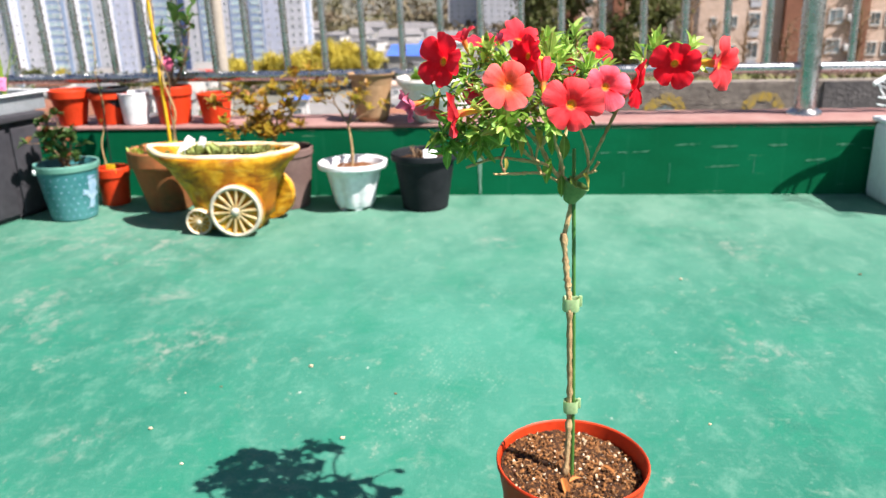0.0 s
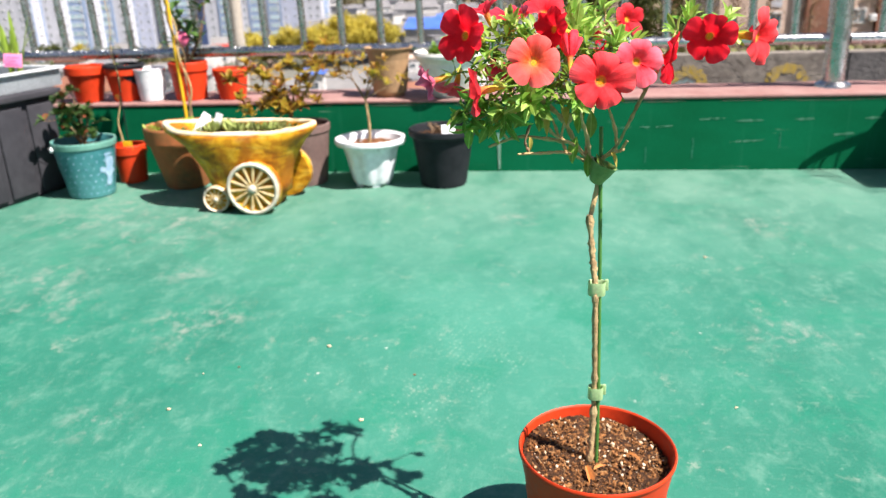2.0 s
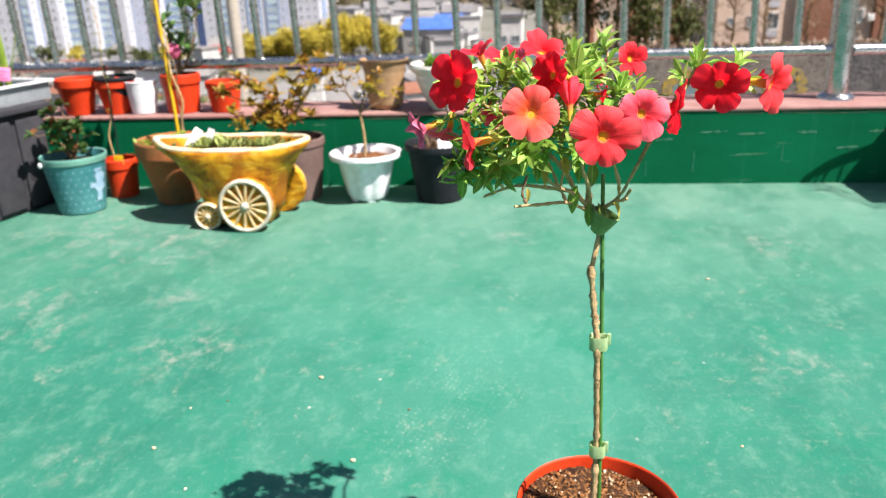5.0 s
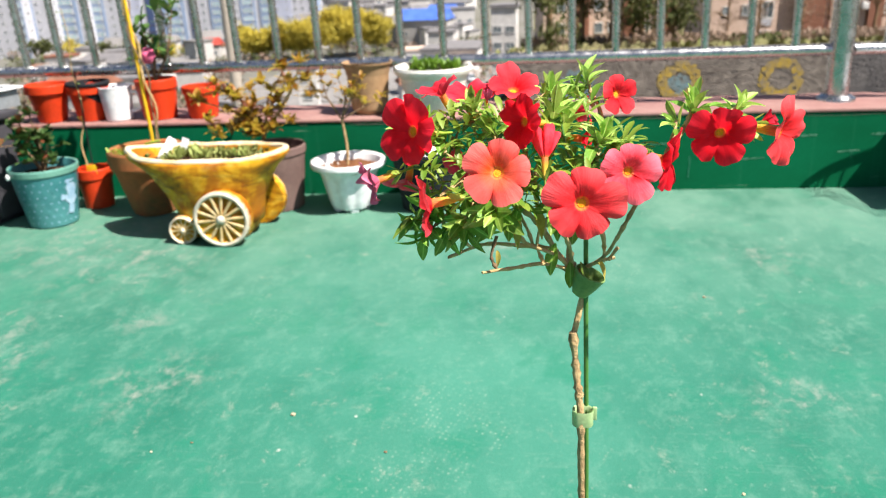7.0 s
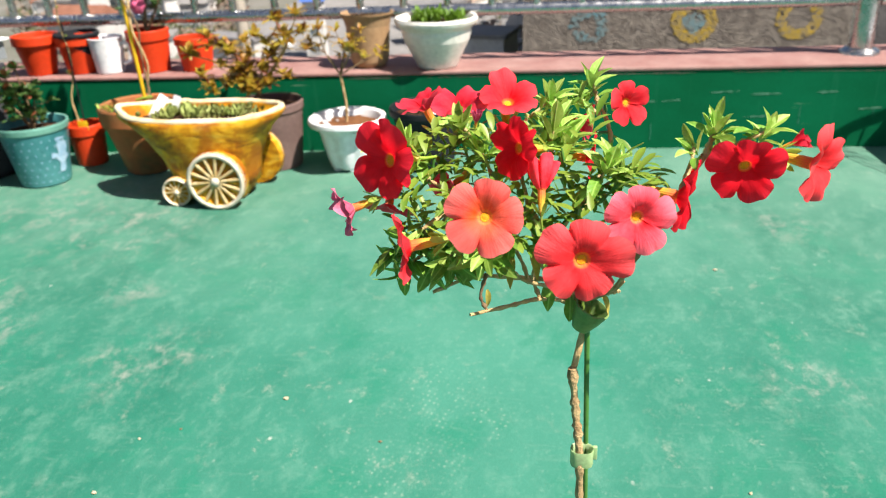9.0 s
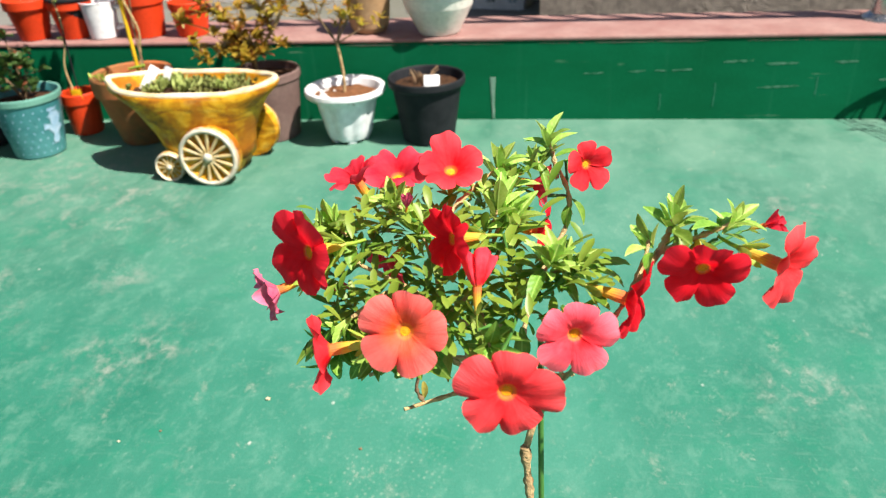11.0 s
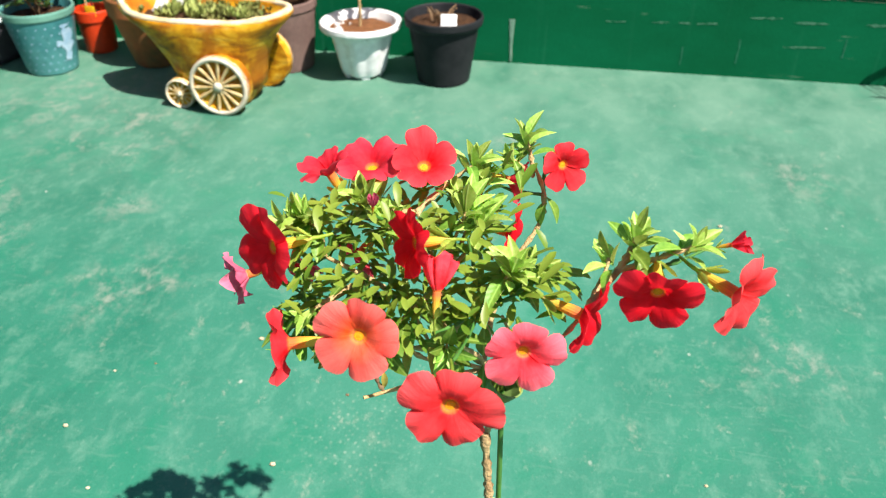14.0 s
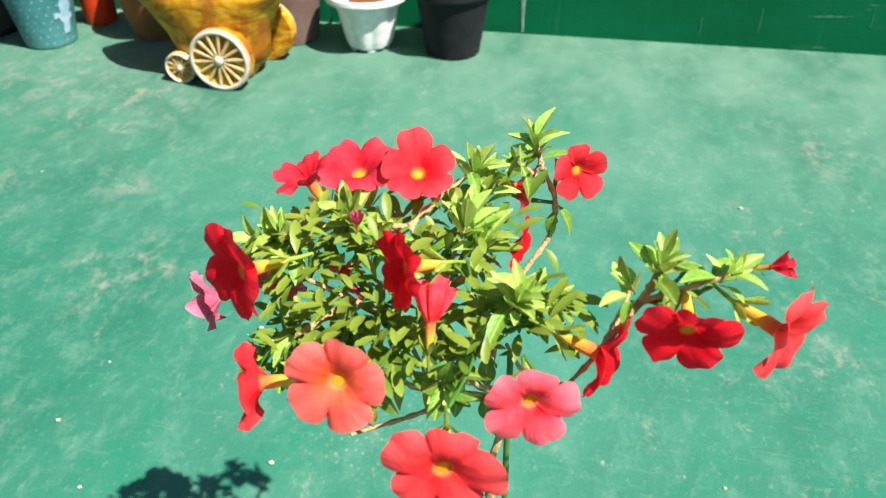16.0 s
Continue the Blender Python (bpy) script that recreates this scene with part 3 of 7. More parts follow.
def corolla_mesh(name, material, cup=0.0, notch=0.16, ruffle=0.05, back=0.08, seed=1, nr=10, nt=80):
    """An open five-lobed trumpet of unit radius that faces z: broad petals with shallow tips, creased where they meet."""
    rnd = random.Random(seed)
    bm = bmesh.new()
    size = [1 + rnd.uniform(-0.11, 0.08) for _ in range(5)]
    tilt = [rnd.uniform(-0.16, 0.16) for _ in range(5)]
    twist = [rnd.uniform(-0.07, 0.07) for _ in range(5)]
    ph = [rnd.uniform(0, 6.28) for _ in range(4)]
    rings = []
    for i in range(nr + 1):
        u = i / nr
        ring = []
        for j in range(nt):
            a = 2 * math.pi * j / nt
            k = a / (2 * math.pi) * 5
            q = int(round(k)) % 5
            d = k - round(k)
            edge = min(1.0, (abs(d) / 0.5))
            shape = (1 - notch * edge ** 3.6 - notch * 0.9 * max(0, edge - 0.86) / 0.14 * 0.6) - 0.035 * math.exp(-(d / 0.09) ** 2)
            blendq = 1 - edge ** 4
            rim = shape * (1 + (size[q] - 1) * blendq)
            r = 0.10 + (rim - 0.10) * u ** 0.92
            z = -0.30 * (1 - u) ** 3.4 + cup * u ** 1.5 - back * max(0, u - 0.5) ** 1.5 * 3.2
            z += tilt[q] * u * u * blendq + twist[q] * d * 2 * u * u * (1 - edge ** 6)
            z += ruffle * u ** 3 * (math.sin(10 * a + ph[0]) * 0.5 + math.sin(7 * a + ph[1]) * 0.5 + math.sin(15 * a + ph[2]) * 0.3)
            z += 0.05 * u * (1 - u * 0.5) * math.cos(math.pi * d * 2) - 0.09 * u * edge ** 5
            shrink = 1 - 0.35 * max(0, cup) * u
            ring.append(bm.verts.new((r * shrink * math.cos(a), r * shrink * math.sin(a), z)))
        rings.append(ring)
    for a, b in zip(rings, rings[1:]):
        for j in range(nt):
            bm.faces.new((a[j], a[(j + 1) % nt], b[(j + 1) % nt], b[j]))
    return finish(name, bm, material)


def tube_mesh():
    bm = lathe([(0.0, -0.38), (0.096, -0.302), (0.112, -0.288), (0.146, -0.258), (0.145, -0.50), (0.115, -0.80), (0.080, -1.08), (0.060, -1.20), (0.0, -1.22)], 14)
    return finish("flower_tube", bm, TUBE)


def calyx_mesh():
    bm = bmesh.new()
    for i in range(5):
        a = 2 * math.pi * i / 5
        add_leaf(bm, (0.05 * math.cos(a), 0.05 * math.sin(a), -1.22), (0.36 * math.cos(a), 0.36 * math.sin(a), 0.75), 0.62, 0.30, -0.2, (math.cos(a), math.sin(a), 0.2))
    add_tube(bm, [(0, 0, -1.18), (0.02, 0, -1.45), (0.05, 0.03, -1.75)], 0.055, 0.035, 6)
    return finish("calyx", bm, LEAF)


def throat_mesh():
    bm = lathe([(0.112, -0.266), (0.07, -0.273), (0.04, -0.269), (0.0, -0.265)], 14)
    return finish("throat", bm, THROAT)


TUBE_MESH, CALYX_MESH, THROAT_MESH = tube_mesh(), calyx_mesh(), throat_mesh()


def flower(plant, place, face, across, material, label, seed, cup=0.0, notch=0.16, ruffle=0.05, back=0.08, spin=0.0):
    """A trumpet flower of the plant, with its yellow tube and green calyx behind it."""
    me = corolla_mesh("flower", material, cup, notch, ruffle, back, seed)
    ob = part("flower", me, None, plant, label)
    ob.matrix_basis = aim(Vector(place) - BASE, face, (0, 0, 1), across / 2, spin)
    part("flower_tube", TUBE_MESH, None, ob)
    part("calyx", CALYX_MESH, None, ob)
    part("throat", THROAT_MESH, None, ob)
    foot = Vector(place) - Vector(face).normalized() * across * 0.86
    return foot


# ---------------------------------------------------------------- roof, parapet and railing
structure("floor", box((-3.2, -4.0, -0.25), (3.2, 1.945, 0.0)), FLOOR, "green painted rooftop floor with dusty scuffs", "floor")
structure("wall_parapet", box((-3.2, 1.945, -0.25), (3.2, 2.150, 0.180), 0.004), KERB, "low dark green painted parapet with pale scratches", "parapet")
structure("trim_parapet_top", box((-3.2, 1.942, 0.180), (3.2, 2.153, 0.188), 0.003), PINK, "faded pink coating on the parapet's top", "parapet top")
crack = bmesh.new()
last = None
for k in range(260):
    x = -0.35 + 0.0065 * k
    thick = max(0.0002, 0.0022 * (noise.noise(Vector((x * 9, 3, 0))) + 0.35) + 0.0012 * noise.noise(Vector((x * 70, 1, 0))))
    z = 0.1745 - 0.004 * max(0, noise.noise(Vector((x * 5, 7, 0)))) + 0.0012 * noise.noise(Vector((x * 50, 9, 0)))
    row = [crack.verts.new((x, 1.9437, z + thick)), crack.verts.new((x, 1.9437, z - thick * 0.6))]
    if last and thick > 0.0004:
        crack.faces.new((last[0], row[0], row[1], last[1]))
    last = row
tagged(part("flaked_edge", crack, plain("bare_dark_mortar", (0.045, 0.06, 0.045), (0.12, 0.12, 0.09), 0.95, scale=60), bpy.data.objects["wall_parapet"], "dark flaked paint along the top edge", False), kind="stuff")
drip = bmesh.new()
last = None
for k in range(13):
    z = 0.004 + 0.0080 * k
    w = 0.0020 + 0.0040 * (k / 12) ** 2 + 0.0008 * noise.noise(Vector((k * 0.8, 2, 0))) + 0.0008
    c = 0.100 + 0.0015 * noise.noise(Vector((k * 0.3, 5, 0)))
    row = [drip.verts.new((c - w, 1.9438, z)), drip.verts.new((c, 1.9430, z)), drip.verts.new((c + w, 1.9438, z))]
    if last:
        for j in range(2):
            drip.faces.new((last[j], last[j + 1], row[j + 1], row[j]))
    last = row
part("paint_drip", drip, plain("pale_dried_paint", (0.24, 0.36, 0.29), (0.10, 0.26, 0.18), 0.8, scale=80), bpy.data.objects["wall_parapet"], "pale paint drip")
CHALK = plain("chalky_scratch", (0.10, 0.27, 0.18), (0.008, 0.135, 0.066), 0.9, scale=110, relief=0.2)
for n_, (x0, x1, z0, z1, w) in enumerate(((0.398, 0.433, 0.1090, 0.1115, 0.0016), (0.450, 0.479, 0.1114, 0.1112, 0.0014), (0.490, 0.533, 0.1111, 0.1137, 0.0016), (0.595, 0.658, 0.1292, 0.1316, 0.0018), (0.683, 0.750, 0.1241, 0.1251, 0.0024), (0.674, 0.758, 0.0719, 0.0758, 0.0018), (0.919, 0.969, 0.0878, 0.0904, 0.0026), (0.823, 0.870, 0.1270, 0.1275, 0.0024), (0.989, 1.032, 0.1274, 0.1285, 0.0022), (1.051, 1.090, 0.1184, 0.1181, 0.0016), (0.300, 0.345, 0.1060, 0.1075, 0.0012))):
    scratch = bmesh.new()
    last = None
    for k in range(25):
        u = k / 24
        x = x0 + (x1 - x0) * u
        z = z0 + (z1 - z0) * u + 0.0008 * noise.noise(Vector((x * 60, n_, 0)))
        half = w * (0.25 + 0.9 * max(0.0, 0.4 + noise.noise(Vector((x * 90, n_, 4))))) * math.sin(math.pi * (0.06 + 0.88 * u)) ** 0.5
        row = [scratch.verts.new((x, 1.9444, z + half * 1.6)), scratch.verts.new((x, 1.9444, z - half * 1.6))]
        if last:
            scratch.faces.new((last[0], row[0], row[1], last[1]))
        last = row
    part("scratch", scratch, CHALK, bpy.data.objects["wall_parapet"], "pale chalky scratch" if n_ == 0 else "")
for n_, (x, z0, z1) in enumerate(((0.585, 0.030, 0.083), (0.795, 0.055, 0.096), (0.470, 0.020, 0.060), (0.952, 0.072, 0.088))):
    run = bmesh.new()
    last = None
    for k in range(13):
        z = z0 + (z1 - z0) * k / 12
        c = x + 0.002 * noise.noise(Vector((z * 40, n_, 7)))
        half = 0.0010 + 0.0009 * noise.noise(Vector((z * 110, n_, 2)))
        row = [run.verts.new((c - half * 1.6, 1.9444, z)), run.verts.new((c + half * 1.6, 1.9444, z))]
        if last:
            run.faces.new((last[0], last[1], row[1], row[0]))
        last = row
    part("paint_run", run, plain("faint_paint_run", (0.020, 0.17, 0.10), (0.006, 0.125, 0.065), 0.8, scale=90), bpy.data.objects["wall_parapet"], "faint run of paler paint" if n_ == 0 else "")
structure("wall_parapet_rear", box((-3.2, -4.2, -0.25), (3.2, -4.0, 0.180), 0.004), KERB, "dark green painted parapet behind", "parapet")
structure("wall_parapet_west", box((-3.4, -4.2, -0.25), (-3.2, 2.150, 0.180), 0.004), KERB, "dark green painted parapet at the side", "parapet")
structure("wall_parapet_east", box((3.2, -4.2, -0.25), (3.4, 2.150, 0.180), 0.004), KERB, "dark green painted parapet at the side", "parapet")
structure("wall_building", box((-3.15, -3.95, -24.5), (3.15, 2.10, -0.25)), CONCRETE, "grey concrete wall of the building under the roof", "building")

rail = thing("railing", (0, 2.06, 0.188), "stainless steel railing with round upright bars", "railing")


def rod(name, a, b, r, n, parent, label=""):
    return part(name, tube([a, b], r, r, n, 1), STEEL, parent, label)


LEANX = 0.026
rod("bottom_rail", (-2.6, 0, 0.118), (0.92, 0, 0.118), 0.0135, 16, rail)
rod("bottom_rail", (0.97, 0, 0.118), (2.6, 0, 0.118), 0.0135, 16, rail)
rod("top_rail", (-2.6, 0, 1.0), (2.6, 0, 1.0), 0.025, 16, rail)
for i in range(-18, 0):
    x = -0.524 + 0.0945 * i
    rod("bar", (x, 0, 0.118), (x - LEANX * 0.88, 0, 1.0), 0.0095, 12, rail)
for i in range(0, 28):
    x = -0.524 + 0.1046 * i
    if abs(x - 0.945) > 0.05:
        rod("bar", (x, 0, 0.118), (x - LEANX * 0.88, 0, 1.0), 0.0095, 12, rail)
for x in (-1.42, 0.945):
    post = part("post", lathe([(0, 0), (0.0275, 0), (0.0275, 1.0), (0, 1.0)], 24, Matrix.Translation((x, 0, 0.004)) @ Matrix.Shear("XY", 4, (-LEANX, 0))), STEEL, rail)
    part("flange", lathe([(0, 0), (0.044, 0), (0.043, 0.006), (0.034, 0.013), (0.0285, 0.014), (0, 0.014)], 28, Matrix.Translation((x, 0, 0.0))), STEEL, post)

# ---------------------------------------------------------------- main plant
BASE = Vector((0.2215, 0.556, 0.0))
tree = thing("potted_flower_tree", BASE, "standard trained red flowering plant in a round terracotta-coloured pot", "potted plant")
part("pot", lathe([(0, 0), (0.046, 0), (0.048, 0.003), (0.0606, 0.093), (0.0612, 0.0935), (0.0640, 0.1115), (0.0653, 0.1125), (0.0656, 0.1155), (0.0645, 0.1168), (0.0630, 0.1158), (0.0612, 0.101), (0.058, 0.065), (0, 0.065)], 64), TERRA, tree, "terracotta-coloured plastic pot")


def soil_disc(r, z, h, seed, n=48):
    bm = bmesh.new()
    noise_off = Vector((seed * 3.1, seed * 1.7, 0))
    rings = [[bm.verts.new((0, 0, z + h))]]
    for i in range(1, 13):
        rr = r * i / 12
        ring = []
        for j in range(n):
            a = 2 * math.pi * j / n
            p = Vector((rr * math.cos(a), rr * math.sin(a), 0))
            q = noise.noise(p * 60 + noise_off) * 0.0032 + noise.noise(p * 190 + noise_off) * 0.002
            ring.append(bm.verts.new((p.x, p.y, z + h * (1 - (i / 12) ** 2) + q)))
        rings.append(ring)
    for a, b in zip(rings, rings[1:]):
        for j in range(n):
            k = (j + 1) % n
            if len(a) == 1:
                bm.faces.new((a[0], b[j], b[k]))
            else:
                bm.faces.new((a[j], b[j], b[k], a[k]))
    return bm


# the soil is heaped towards the stem's far side and sinks towards the rim that the sun comes over
HEAP = Matrix.Translation((0, 0, 0.1055)) @ Euler((radians(1.5), radians(5.0), 0)).to_matrix().to_4x4() @ Matrix.Translation((0, 0, -0.1105))
part("soil", soil_disc(0.0615, 0.1090, 0.004, 3, 96), SOIL, tree, "dark brown crumbly potting soil").matrix_basis = HEAP


def crumbs(n, r, z, size, seed, long=1.0):
    """Loose, lumpy grains of very different size lying on the soil."""
    rnd = random.Random(seed)
    bm = bmesh.new()
    for _ in range(n):
        a, q = rnd.uniform(0, 6.283), r * math.sqrt(rnd.random())
        s = size * (0.3 + 1.5 * rnd.random() ** 3)
        m = Matrix.Translation((q * math.cos(a), q * math.sin(a), z + 0.004 * (1 - (q / r) ** 2) + s * 0.15)) @ Euler((rnd.random() * 0.8, rnd.random() * 0.8, rnd.random() * 6)).to_matrix().to_4x4() @ Matrix.Diagonal((s * long, s * rnd.uniform(0.45, 1), s * rnd.uniform(0.4, 0.9), 1))
        made = bmesh.ops.create_icosphere(bm, subdivisions=1, radius=1, matrix=m)["verts"]
        for v in made:
            v.co += noise.noise_vector(v.co * 900) * s * 0.55
    return bm


for name, bm, material, words in (("soil_crumb_layer", crumbs(2600, 0.0605, 0.1097, 0.00135, 5), CRUMB, "loose brown soil crumbs"), ("soil_fibre_layer", crumbs(260, 0.059, 0.1112, 0.0006, 8, 5.0), SOIL_FIBRE, "brown fibres in the soil"), ("perlite_grit", crumbs(150, 0.0595, 0.1112, 0.00122, 6), PERLITE, "pale perlite grains in the soil")):
    layer = tagged(part(name, bm, material, tree, words, False), kind="stuff")
    layer.matrix_basis = HEAP
for foot, way, size in (((0.211, 0.532, 0.113), (0.25, -0.75, -0.35), 0.020), ((0.2175, 0.531, 0.1100), (0.75, 0.5, 0.25), 0.012), ((0.247, 0.556, 0.1092), (0.8, -0.5, 0.1), 0.012)):
    put_leaf(DRY, Vector(foot) - BASE, way, size, tree)
stem_pts = [(0.2145, 0.5455, 0.098), (0.2165, 0.5475, 0.140), (0.2165, 0.5490, 0.185), (0.2150, 0.5465, 0.230), (0.2140, 0.5475, 0.265), (0.2115, 0.5530, 0.290), (0.2085, 0.5560, 0.320)]
L = lambda pts: [Vector(p) - BASE for p in pts]
part("stem", tube(L(stem_pts), 0.0020, 0.0019, 12, 11, 0.34, 0.70), STEM_BARK, tree, "pale woody stem with cut stub")
part("stem_shoot", tube(L([(0.2082, 0.5560, 0.313), (0.2120, 0.5600, 0.330), (0.2145, 0.5640, 0.345), (0.208, 0.566, 0.362)]), 0.0018, 0.0022, 8, 4, 0.2), BARK, tree)
part("stake", tube(L([(0.2205, 0.5445, 0.085), (0.2200, 0.5500, 0.18), (0.2166, 0.5600, 0.33), (0.2155, 0.5650, 0.385)]), 0.0016, 0.0015, 10, 3), STAKE, tree, "green coated plant stake")


def clip(z, x, y, r=0.0056, h=0.0108):
    """A closed plastic band round stem and stake, a little wider than deep, with a small tab."""
    bm = bmesh.new()
    rows = []
    for i in range(28):
        a = 2 * math.pi * i / 28
        c, s_ = math.cos(a), math.sin(a)
        dx, dy = math.copysign(abs(c) ** 0.65, c) * 1.08, math.copysign(abs(s_) ** 0.8, s_) * 0.85
        rows.append([bm.verts.new((q * dx, q * dy, zz)) for q, zz in ((r * 0.97, 0.0), (r, 0.001), (r, h - 0.001), (r * 0.97, h), (r - 0.0012, h - 0.0006), (r - 0.0012, 0.0006))])
    for a, b in zip(rows, rows[1:] + rows[:1]):
        for j in range(6):
            bm.faces.new((a[j], a[(j + 1) % 6], b[(j + 1) % 6], b[j]))
    add_box(bm, (r * 0.98, -0.0010, 0.0034), (r + 0.0026, 0.0012, h + 0.0016), 0.0004)
    part("tie_clip", bm, CLIP, tree, "pale green plastic tie clip").matrix_basis = Matrix.Translation(Vector((x, y, z - h / 2)) - BASE)


clip(0.172, 0.2178, 0.5490)
clip(0.263, 0.2155, 0.5500, 0.0062)
cone = lathe([(0.0030, 0), (0.0050, 0.0012), (0.0078, 0.0085), (0.0100, 0.0162), (0.0091, 0.0165), (0.0070, 0.0085), (0.0042, 0.003), (0.0030, 0)], 28)
part("crown_cup", cone, CUP, tree, "green plastic cup holding the crown").matrix_basis = Matrix.Translation(Vector((0.2115, 0.5575, 0.3445)) - BASE) @ Euler((0.08, 0.42, 0)).to_matrix().to_4x4()

HUB = Vector((0.2085, 0.566, 0.357))
rng = random.Random(11)


def branch(points, r0=0.0022, r1=0.0009, material=None, rough=0.15):
    return part("branch", tube(L(points), r0 * 0.66, r1 * 0.75, 7, 7, rough + 0.12, 0.9), material or BARK, tree)


def blocked(p):
    """True for a place right in front of an open flower's face."""
    for q, face, across, *rest in FLOWERS:
        f = Vector(face).normalized()
        d = Vector(p) - Vector(q)
        h = d.dot(f)
        if -0.003 < h < 0.022 and (d - f * h).length < across * 0.44:
            return True
    return False


def rosette(place, axis, n=9, length=0.015, deep=0, spread=1.0):
    """A shoot tip: young leaves close to the axis, older ones spread below them."""
    axis = Vector(axis).normalized()
    side = axis.orthogonal().normalized()
    place = Vector(place)
    n = int(n * 1.35)
    for i in range(n):
        a = i * 2.4 + rng.random() * 0.5
        open_ = (0.22 + 0.85 * (i / n)) * spread
        out = side * math.cos(a) + axis.cross(side) * math.sin(a)
        way = axis * math.cos(open_) + out * math.sin(open_)
        foot = place - axis * (0.0085 * i / n) + out * 0.0008
        # shoots below 0.428 m mostly take the deeper green leaf
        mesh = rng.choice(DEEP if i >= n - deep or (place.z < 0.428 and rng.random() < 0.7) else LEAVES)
        size = 0.86 * length * rng.uniform(0.7, 1.25)
        if not blocked(foot + way * size * 0.6) and not blocked(foot + way * size):
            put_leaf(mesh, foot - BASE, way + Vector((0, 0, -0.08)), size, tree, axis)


def shoot(points, axis=None, n=9, length=0.015, deep=1, r0=0.0018, side_leaves=3, spread=1.0):
    branch(points, r0, 0.0008)
    p, q = Vector(points[-1]), Vector(points[-2])
    rosette(p, axis or (p - q), n, length, deep, spread)
    line = smooth_line(points, 5)
    for _ in range(side_leaves):
        k = rng.randrange(len(line) // 2, len(line) - 1)
        way = Vector((rng.uniform(-1, 1), rng.uniform(-1, 1), rng.uniform(-0.4, 0.5)))
        size = length * rng.uniform(0.8, 1.3)
        if not blocked(line[k] + way.normalized() * size * 0.7):
            put_leaf(rng.choice(DEEP + LEAVES[:1]), line[k] - BASE, way, size, tree)


# limbs that fork from the cup
branch([(0.2145, 0.564, 0.345), HUB, (0.198, 0.560, 0.372), (0.188, 0.552, 0.392)], 0.0024, 0.0018)
branch([HUB, (0.190, 0.545, 0.3700), (0.172, 0.530, 0.3735), (0.155, 0.517, 0.376)], 0.0017, 0.0011, BARK)
branch([(0.163, 0.5235, 0.3752), (0.160, 0.524, 0.383), (0.163, 0.527, 0.394)], 0.0012, 0.0009, BARK_DARK)
branch([(0.196, 0.559, 0.374), (0.175, 0.552, 0.379), (0.155, 0.547, 0.3815), (0.134, 0.540, 0.376)], 0.0018, 0.0010, BARK)
branch([(0.212, 0.564, 0.358), (0.224, 0.545, 0.374), (0.229, 0.528, 0.392), (0.2385, 0.518, 0.418), (0.250, 0.520, 0.438), (0.262, 0.532, 0.452)], 0.0015, 0.0010, STEM_BARK)
branch([(0.205, 0.566, 0.360), (0.208, 0.578, 0.385), (0.216, 0.592, 0.408), (0.227, 0.604, 0.425), (0.228, 0.606, 0.441), (0.222, 0.608, 0.457)], 0.0020, 0.0010, BARK)
branch([(0.188, 0.552, 0.392), (0.170, 0.548, 0.410), (0.152, 0.545, 0.425), (0.135, 0.540, 0.438)], 0.0020, 0.0012)
branch([(0.188, 0.552, 0.392), (0.184, 0.555, 0.415), (0.178, 0.560, 0.438), (0.172, 0.565, 0.452)], 0.0020, 0.0012)
branch([(0.190, 0.553, 0.390), (0.200, 0.545, 0.410), (0.207, 0.538, 0.426)], 0.0018, 0.0011)

for pts, r0 in (([HUB, (0.196, 0.550, 0.374), (0.179, 0.538, 0.386), (0.168, 0.530, 0.405)], 0.0017), ([HUB, (0.205, 0.551, 0.378), (0.199, 0.537, 0.396), (0.197, 0.525, 0.412)], 0.0017), ([(0.212, 0.562, 0.359), (0.224, 0.557, 0.367), (0.228, 0.556, 0.3685), (0.232, 0.555, 0.3700)], 0.0017), ([(0.226, 0.557, 0.368), (0.224, 0.551, 0.385), (0.215, 0.546, 0.410)], 0.0014), ([(0.184, 0.541, 0.381), (0.180, 0.545, 0.392), (0.170, 0.548, 0.410)], 0.0014), ([(0.190, 0.545, 0.370), (0.186, 0.548, 0.380), (0.188, 0.546, 0.395)], 0.0012), ([(0.148, 0.545, 0.3800), (0.143, 0.540, 0.388), (0.136, 0.541, 0.402)], 0.0012), ([(0.229, 0.556, 0.3688), (0.233, 0.553, 0.377)], 0.0012)):
    branch(pts, r0, 0.0011)

